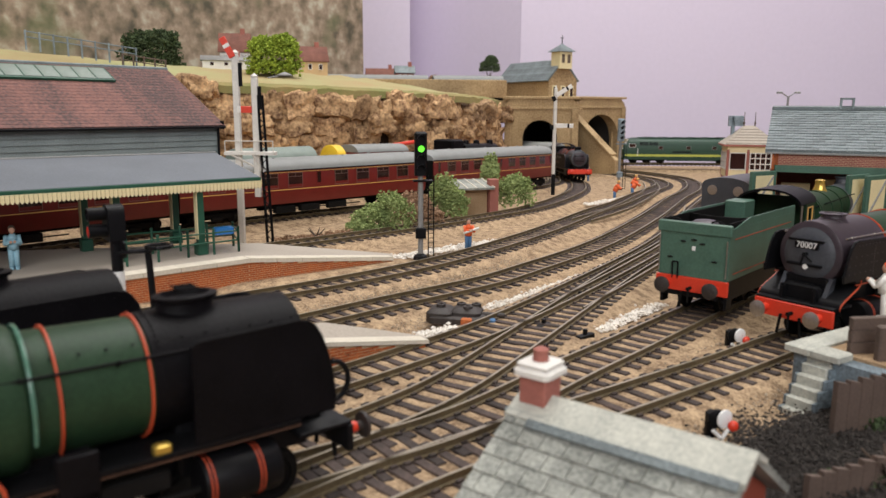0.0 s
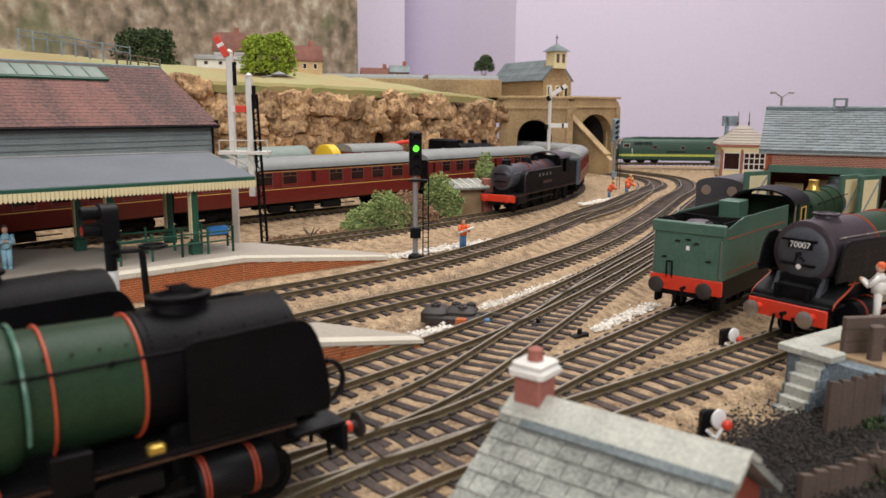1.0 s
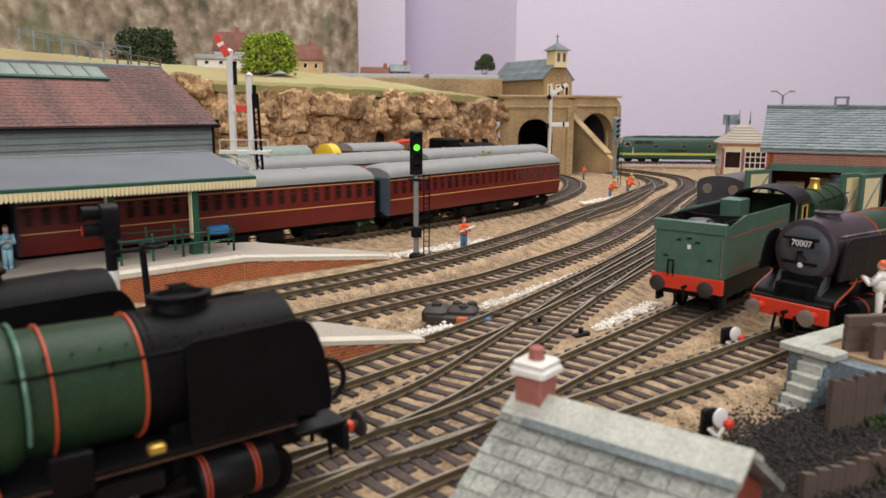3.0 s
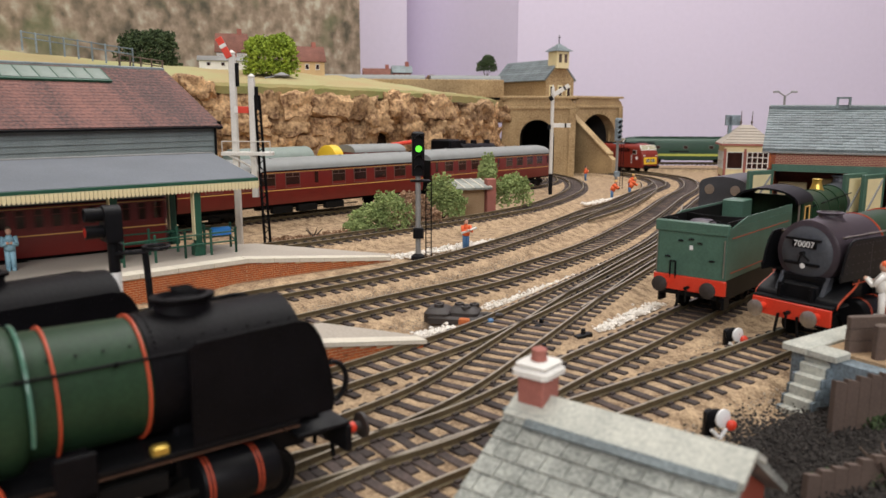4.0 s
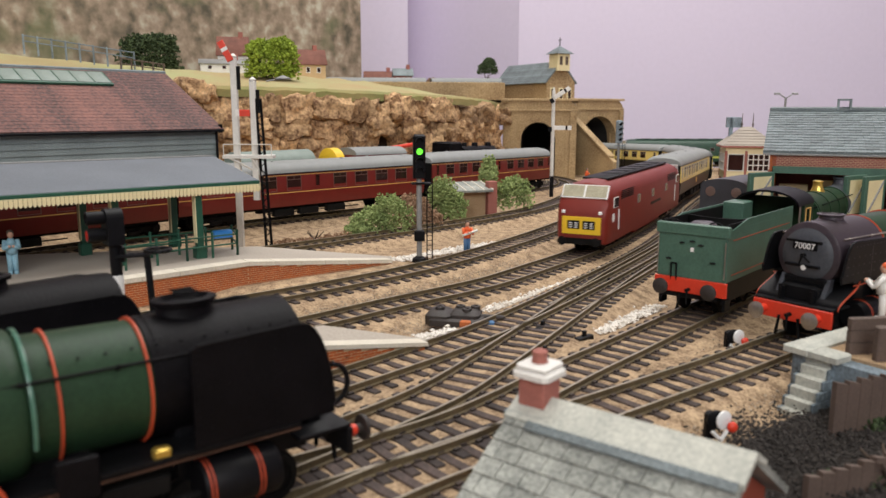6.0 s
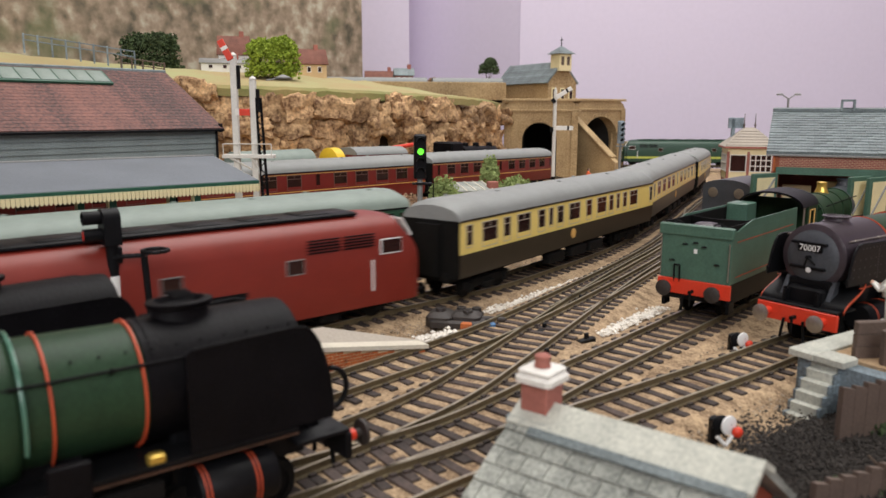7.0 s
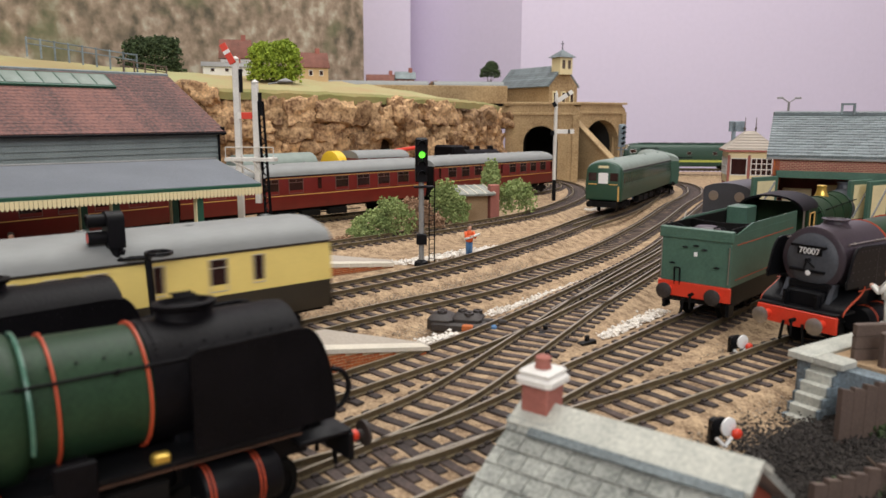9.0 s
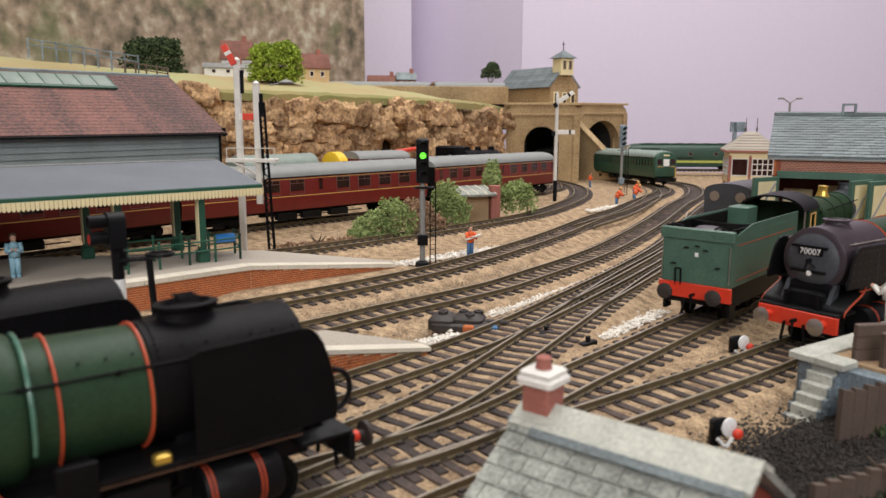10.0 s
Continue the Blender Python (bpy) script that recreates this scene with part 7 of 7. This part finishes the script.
# ---- foreground hut, steps and fences ----
def hut_roof():
    g = thing("brick_hut", "small hut with pale weathered slate roof and red chimney", "hut", m=at(21, 173, -8.5, -39.2))
    # ridge runs along +x from the origin; eaves at +-y
    L, W, hr, he = 50.0, 27.0, 35.0, 17.0
    bm = B()
    prism(bm, [(-W + 3, 0), (W - 3, 0), (W - 3, he + 1), (0, hr - 2), (-W + 3, he + 1)], 2, L - 2)
    part("wall", bm, "redend", g)
    tilt = math.atan2(hr - he, W)
    sl = math.hypot(W, hr - he)
    rnd = random.Random(9)
    for s in (1, -1):
        base = Matrix.Rotation(math.pi if s < 0 else 0, 4, "Z")
        base = (Matrix.Translation((L, 0, 0)) @ base) if s < 0 else base
        m = base @ Matrix.Translation((0, -W, he)) @ Matrix.Rotation(tilt, 4, "X")
        r = box_part("roof_slope", "paleroof", g, -2, L + 2, 0, sl, -0.6, 0.6, 0.0, m)
        rows, cols = 7, 9
        for j in range(rows):
            for i in range(cols + 1):
                w = (L + 4) / cols
                x0 = -2 + i * w - (w / 2 if j % 2 else 0)
                a, b = max(-2, x0), min(L + 2, x0 + w - 0.25)
                if b - a < 0.6:
                    continue
                mm = m @ Matrix.Translation((0, j * sl / rows, 0.6)) @ Matrix.Rotation(radians(-5 + rnd.uniform(-0.8, 0.8)), 4, "X")
                box_part("slate", "paleroof", r, a, b, 0, sl / rows + 0.8, 0, 0.75, 0.0, mm)
    bm = B()
    v = []
    for x in (-2.5, L + 2.5):
        v.append([bm.verts.new((x, y, z)) for y, z in ((-7, hr - 4.2), (0, hr - 0.2), (7, hr - 4.2), (7, hr - 2.8), (0, hr + 1.4), (-7, hr - 2.8))])
    skin(bm, v, True)
    part("ridge_cap", bm, "stepstone", g)
    for s in (1, -1):
        base = (Matrix.Translation((L, 0, 0)) @ Matrix.Rotation(math.pi, 4, "Z")) if s < 0 else Matrix.Identity(4)
        m = base @ Matrix.Translation((0, -W, he)) @ Matrix.Rotation(tilt, 4, "X")
        box_part("lead_strip", "slate", g, 4, L + 1.5, sl - 9.6, sl - 7.4, 1.5, 1.9, 0.0, m)
    ch = box_part("chimney", "chim", g, -1.0, 6.0, -3.6, 3.6, hr - 10, hr + 6.0, 0.3)
    box_part("chimney_cap", "white", ch, -2.3, 7.3, -4.9, 4.9, hr + 6.0, hr + 8.2, 1.0)
    box_part("chimney_cap_top", "white", ch, -1.6, 6.6, -4.2, 4.2, hr + 8.2, hr + 9.2, 0.6)
    bm = B()
    lathe(bm, [(0, 2.0), (2.4, 1.7), (2.8, 1.9), (3.2, 1.2)], (2.5, 0, hr + 9), (0, 0, 1), 14)
    part("chimney_pot", bm, "chim", ch)
    box_part("flashing", "slate", g, -3.5, 8.5, -6.2, 6.2, hr - 9, hr - 2.0, 0.5)
    return g


hut_roof()
cin = thing("cinder_ground", "dark cinder yard surface", "ground", kind="structure")
bm = B()
xs = [(88, 215), (124, 246), (190, 300), (330, 330), (330, 90), (20, 90), (40, 150)]
bm.faces.new([bm.verts.new((x, y, -5.6)) for x, y in xs])
bmesh.ops.triangulate(bm, faces=bm.faces[:])
bmesh.ops.subdivide_edges(bm, edges=bm.edges[:], cuts=6, use_grid_fill=True)
for v in bm.verts:
    v.co.z += 0.8 * noise.noise(v.co * 0.08)
part("cinder_sheet", bm, "coal", cin)
for i, (a, b) in enumerate((((70, 200), (130, 225)), ((60, 180), (130, 200)), ((90, 215), (150, 240)))):
    gravel("cinders", "loose dark cinders", a, b, 22, 2200, 0.55, 60 + i, "coal", -5.4)
# loading dock with steps
dk = thing("loading_dock", "blue-grey stone loading dock with pale steps", "loading dock", m=at(117.5, 244, -9, 33))
box_part("dock_wall", "bluegrey", dk, 14, 120, -26, 10, 0, 19.5, 0.4)
box_part("dock_top", "stepstone", dk, 11, 122, 2.5, 12, 19.5, 22, 0.5)
box_part("dock_edge", "stepstone", dk, 11, 20, -8, 2.5, 19.5, 22, 0.5)
box_part("dock_surface", "bank", dk, 20, 120, -26, 2.4, 19.5, 20.6)
for i in range(6):
    box_part("step", "stepstone", dk, 0 + i * 2.6, 16, -4.6, 4.5, 0 + i * 3.4, 3.4 + i * 3.4, 0.4)
for s in (-5.7, 4.6):
    for i in range(6):
        for j in range(i + 1):
            box_part("wall_stone", "bluegrey", dk, 0.6 + i * 2.6, 3.0 + i * 2.6, s, s + 1.1, j * 3.4 + 0.15, j * 3.4 + 3.2, 0.3)
for i in range(12):
    for j in range(5):
        box_part("wall_stone", "bluegrey", dk, 15 + i * 7.4 - (3 if j % 2 else 0), 21.8 + i * 7.4 - (3 if j % 2 else 0), -27.0, -25.9, 0.3 + j * 3.8, 3.7 + j * 3.8, 0.3)


def fence(label, p, q, z, h, n, step):
    d = Vector((q[0] - p[0], q[1] - p[1]))
    f = thing("board_fence", label, "fence", "board fences", at(p[0], p[1], z, math.degrees(math.atan2(d.y, d.x))))
    L = d.length
    rnd = random.Random(int(L * 7))
    for i in range(n):
        x0, x1 = L * i / n, L * (i + 1) / n - 0.15
        hh = h + rnd.uniform(-0.2, 0.2)
        bm = B()
        rr = []
        for y in (-0.9, 0.9):
            rr.append([bm.verts.new((x, y, zz)) for x, zz in ((x0, 0), (x1, 0), (x1, hh - step), (x0, hh))])
        skin(bm, rr, True)
        part("board", bm, "brownwood", f)
    return f


fence("dark brown stepped board fence", (92, 180), (165, 214), -6, 9, 16, 1.2)
fence("dark brown stepped board fence close by", (78, 164), (140, 172), -6, 6, 14, 1.2)
fence("dark brown fence before the loading dock", (120, 223), (168, 243), -6, 18, 10, 1.4)
hp = thing("brown_partition", "brown boarded partition with a thick post", "partition", m=at(145, 245, -11, 8))
for j in range(5):
    box_part("plank", "brownwood", hp, -5, 60, 7, 9.5, 14 + j * 4.3, 18.1 + j * 4.3, 0.3)
box_part("post", "brownwood", hp, -1, 3.2, -1.5, 1.5, 8, 34.5, 0.5)
box_part("red_box", "red", hp, -1.5, 3.5, -4.5, -1.8, 12, 14.6, 0.4)
bm = B()
foliage(bm, (18, 4, 25), 8, 4, 6, 200, 1.4, 71)
part("planter", bm, "leafd", hp)
bm = B()
blob(bm, (15, 0, 22.5), 1.8, 1.8, 1.5, 8)
part("flower", bm, "yellow", hp)
wd = bush("weeds", "dark weeds along the fence foot", 120, 192, -6, ((0, 0, 0, 26, 3, 5),), "leafd", 1.2, 300, 81, "weeds")
bush("weeds", "dark weeds by the dock fence", 150, 228, -6, ((0, 0, 0, 22, 3, 5),), "leafd", 1.2, 300, 83, "weeds")

# ---- stock on the back siding ----
def wagon(label, s, L, col, shape):
    w = thing("wagon", label, "wagon", "back siding wagons")
    if shape == "tank":
        bm = B()
        lathe(bm, [(0, 11), (2, 15.5), (L - 2, 15.5), (L, 11)], (-L / 2, 0, 31), (1, 0, 0), 24)
        part("tank", bm, col, w)
    elif shape == "van":
        box_part("body", "maroon", w, -L / 2, L / 2, -15.5, 15.5, 12, 38, 0.4)
        bm = B()
        prism(bm, [(16 * math.cos(math.pi * i / 10), 38 + 8 * math.sin(math.pi * i / 10)) for i in range(11)], -L / 2, L / 2)
        part("roof", bm, col, w)
    elif shape == "crane":
        box_part("body", col, w, -L / 2, L / 2, -12, 12, 12, 34, 0.6)
        bm = B()
        rod(bm, (-L / 2 - 8, 0, 44), (L / 2 + 6, 0, 49), 2.4, n=8)
        part("jib", bm, "red", w)
    else:
        bm = B()
        lathe(bm, [(0, 10.5), (1, 11), (L * 0.62, 11.5), (L * 0.63, 11)], (L / 2 - 8, 0, 33), (-1, 0, 0), 24)
        for x in (L * 0.36, L * 0.1, -L * 0.1):
            lathe(bm, [(0, 4.5), (5, 3.8), (5.5, 2.5)], (x, 0, 43), (0, 0, 1), 14)
        soft_box(bm, -L / 2, -L / 2 + 26, -15, 15, 16, 50, 2)
        part("engine_body", bm, col, w)
    box_part("underframe", "under", w, -L / 2, L / 2, -12, 12, 5, 12, 0.3)
    bm = B()
    for e in (-1, 1):
        for q in (-1, 1):
            wheel(bm, e * (L / 2 - 16), q * 9.6, 6)
    part("wheels", bm, "under", w)
    w.matrix_basis = TC.on(s, L / 2 - 16)


for x, y, L, col, shape, lab in ((-168, 757, 92, "roofgreen", "tank", "pale grey tank wagon"), (-117, 816, 15, "yellow", "tank", "yellow tank wagon end"), (-79, 861, 80, "roofgrey", "van", "van with a dark grey roof"), (-42, 906, 44, "postg", "crane", "small crane wagon with red jib"), (34, 1004, 128, "sooty", "engine", "black tank engine on the back siding")):
    wagon(lab, TC.near(x, y), L, col, shape)

# ---- hilltop ----
def church():
    g = thing("stone_chapel", "tan stone chapel with slate roof and cream bell turret", "chapel", m=at(146, 1500, 104, -62) @ Matrix.Scale(1.25, 4))
    prof = [(0, 0), (50, 0), (50, 34), (25, 62), (0, 34)]
    bm = B()
    prism(bm, prof, -60, 74)
    w = part("wall", bm, "stone", g)
    for s in (0, 1):
        tl = math.atan2(28, 25)
        m = (Matrix.Translation((0, -3, 31.5)) @ Matrix.Rotation(tl, 4, "X")) if s == 0 else (Matrix.Translation((10, 53, 31.5)) @ Matrix.Rotation(math.pi, 4, "Z") @ Matrix.Rotation(tl, 4, "X"))
        r = box_part("roof", "slate", g, -64, 76, 0, 41, 0, 1.6, 0.2, m)
        for k in range(9):
            box_part("slate_course", "slate", r, -64, 76, 0, 5.2, 0, 0.7, 0.0, m @ Matrix.Translation((0, k * 4.5, 1.7)) @ Matrix.Rotation(radians(-4), 4, "X"))
    for y in (10, 25, 40):
        box_part("window", "stcream", g, 73.6, 75, y - 4, y + 4, 6, 26, 0.4)
        box_part("pane", "glass", g, 74.6, 75.4, y - 2.4, y + 2.4, 8, 24)
    t = box_part("bell_turret", "stcream", g, 58, 80, 14, 36, 50, 74, 0.6)
    for y in (20, 30):
        box_part("louvre", "brownwood", t, 79.6, 80.4, y - 2.5, y + 2.5, 58, 70, 0.3)
    bm = B()
    v = [bm.verts.new(c) for c in ((54, 10, 74), (84, 10, 74), (84, 40, 74), (54, 40, 74), (69, 25, 86))]
    for f in ((0, 1, 4), (1, 2, 4), (2, 3, 4), (3, 0, 4), (3, 2, 1, 0)):
        bm.faces.new([v[k] for k in f])
    part("turret_roof", bm, "slate", t)
    bm = B()
    rod(bm, (69, 25, 85), (69, 25, 98), 0.8, 0.4, 6)
    rod(bm, (66, 25, 94), (72, 25, 94), 0.6, n=6)
    part("finial", bm, "black", t)
    box_part("annexe", "stone", g, -100, -60, 6, 44, 0, 24)
    box_part("annexe_roof", "slate", g, -104, -58, 0, 30, 0, 1.6, 0.2, Matrix.Translation((0, 3, 22)) @ Matrix.Rotation(radians(38), 4, "X"))
    return g


church()


def house(label, x, y, z, rz, L, W, h, hr, wallm, roofm, group=""):
    g = thing("house", label, "house", group, at(x, y, z, rz))
    bm = B()
    prism(bm, [(0, -6), (W, -6), (W, h), (W / 2, hr), (0, h)], 0, L)
    part("wall", bm, wallm, g)
    tl = math.atan2(hr - h, W / 2)
    sl = math.hypot(W / 2, hr - h)
    for s in (0, 1):
        m = (Matrix.Translation((0, -2, h - 1.4)) @ Matrix.Rotation(tl, 4, "X")) if s == 0 else (Matrix.Translation((L, W + 2, h - 1.4)) @ Matrix.Rotation(math.pi, 4, "Z") @ Matrix.Rotation(tl, 4, "X"))
        box_part("roof", roofm, g, -3, L + 3, 0, sl + 3, 0, 1.6, 0.2, m)
    for i in range(3):
        wx = L * (0.2 + 0.3 * i)
        fr = box_part("window", "white", g, wx - 3.5, wx + 3.5, -0.7, 0.4, h * 0.35, h * 0.8, 0.2)
        box_part("pane", "glass", fr, wx - 2.6, wx + 2.6, -0.9, -0.5, h * 0.4, h * 0.75)
    box_part("chimney", "chim", g, L * 0.7, L * 0.7 + 7, W / 2 - 3, W / 2 + 3, hr - 6, hr + 9, 0.3)
    return g


house("buff cottage with red tiled roof on the hill", -256, 1330, 150, 20, 60, 40, 22, 46, "buff", "roofred")
house("dark red roofed cottage on the hill", -352, 1240, 156, 10, 44, 40, 24, 52, "white", "roofred")
house("low white outbuilding on the hill", -368, 1200, 152, 16, 70, 22, 13, 19, "white", "postg")
house("small red-roofed cottage beyond the track", -150, 1540, 146, 8, 60, 34, 10, 24, "white", "roofred")
box = house("small brick house beyond the track", -92, 1520, 144, 8, 34, 26, 18, 30, "chim", "slate")

tree_lobes = ((0, 0, 30, 36, 30, 27), (-11, 4, 46, 24, 22, 20), (12, -2, 47, 22, 20, 20), (0, 0, 14, 34, 28, 16))
bush("tree", "round dark green tree on the hill", -462, 1250, 150, tuple((a * 1.35, b, c * 0.92, d * 1.4, e * 1.2, f) for a, b, c, d, e, f in tree_lobes), "leafd", 2.6, 5200, 101, "tree", 14)
bush("tree", "bright yellow-green tree above the rock face", -240, 1110, 132, tuple((a, b, c * 0.9, d * 1.1, e, f) for a, b, c, d, e, f in tree_lobes), "leafl", 2.4, 5200, 113, "tree", 12)
bush("tree", "small dark tree behind the chapel", 86, 1500, 130, ((0, 0, 40, 20, 18, 18), (4, 0, 52, 12, 12, 12)), "leafd", 2.2, 1600, 127, "tree", 28)
bush("tree", "small autumn tree far along the hill", -18, 1530, 128, ((0, 0, 20, 12, 12, 10),), "leafb", 2.0, 600, 131, "tree", 14)

# coaches on the high-level line
for i, (x, y, up) in enumerate(((-150, 1440, "stcream"), (44, 1462, "stcream"))):
    g = thing("railway_coach", "cream and green coach on the high-level line", "railway coach", "high-level coaches", at(x, y, 111, 7))
    L = 240 if i == 0 else 130
    box_part("lower_panel", "stgreen", g, -L / 2, L / 2, -16, 16, 8, 22, 0.3)
    box_part("upper_panel", up, g, -L / 2, L / 2, -15.8, 15.8, 22, 36, 0.3)
    bm = B()
    prism(bm, [(16.4 * math.cos(math.pi * k / 10), 35.6 + 8 * math.sin(math.pi * k / 10)) for k in range(11)], -L / 2, L / 2)
    part("roof", bm, "roofgrey", g)
    for k in range(int(L / 15)):
        box_part("window", "glass", g, -L / 2 + 5 + k * 15, -L / 2 + 12 + k * 15, -16.2, -15.6, 24, 34)
    box_part("underframe", "under", g, -L / 2, L / 2, -12, 12, -4, 8)
ret = thing("parapet_wall", "long tan stone parapet along the high-level line", "wall", kind="structure")
box_part("wall_body", "stone", ret, -330, 205, -3, 3, -16, 15, 0.6, Matrix.Translation((-90, 1390, 130)) @ Matrix.Rotation(radians(8), 4, "Z"))


def hill_fence(p, q, z0, z1, n, h, col, name, label):
    f = thing(name, label, "fence")
    for i in range(n + 1):
        t = i / n
        x, y, z = p[0] + (q[0] - p[0]) * t, p[1] + (q[1] - p[1]) * t, z0 + (z1 - z0) * t
        bm = B()
        soft_box(bm, x - 1, x + 1, y - 1, y + 1, z - 10, z + h, 0.3)
        part("fence_post", bm, col, f)
    for k in (0.45, 0.9):
        bm = B()
        rod(bm, (p[0], p[1], z0 + h * k), (q[0], q[1], z1 + h * k), 0.8, n=6)
        part("fence_rail", bm, col, f)


hill_fence((-560, 1060), (-425, 1090), 178, 158, 8, 16, "bluegrey", "field_fence", "grey post and rail field fence")
hill_fence((-440, 1080), (-385, 1090), 150, 142, 4, 16, "brownwood", "field_fence", "brown post and rail fence by the tree")


# ---- what moves ----
def run(train, lengths, halfs, line, s_front, speed, low, high):
    """Key a train along its line: its head runs from s_front at speed (mm a second) and stands still past low and high."""
    sign = 1 if speed > 0 else -1
    off = 0.0
    for ob, L, hf in zip(train, lengths, halfs):
        rows = []
        for k in range(0, 101):
            t = k / 10
            s = max(low, min(high, s_front + speed * t)) - sign * (off + L / 2)
            rows.append((t, line.on(s, hf, sign < 0)))
        walk(ob, rows)
        off += L


def motions():
    run(maroon_train, [164, 250, 250, 250], [48, 82, 82, 82], TB, 1134.9, -408.1, -900, 3000)
    run(cream_train, [280, 266, 266, 266], [86, 92, 92, 92], T2, 3267.5, -429.4, -1000, 1960)
    run(green_train, [256, 260], [90, 90], T1, -2459.3, 426.6, -1000, 3000)


motions()
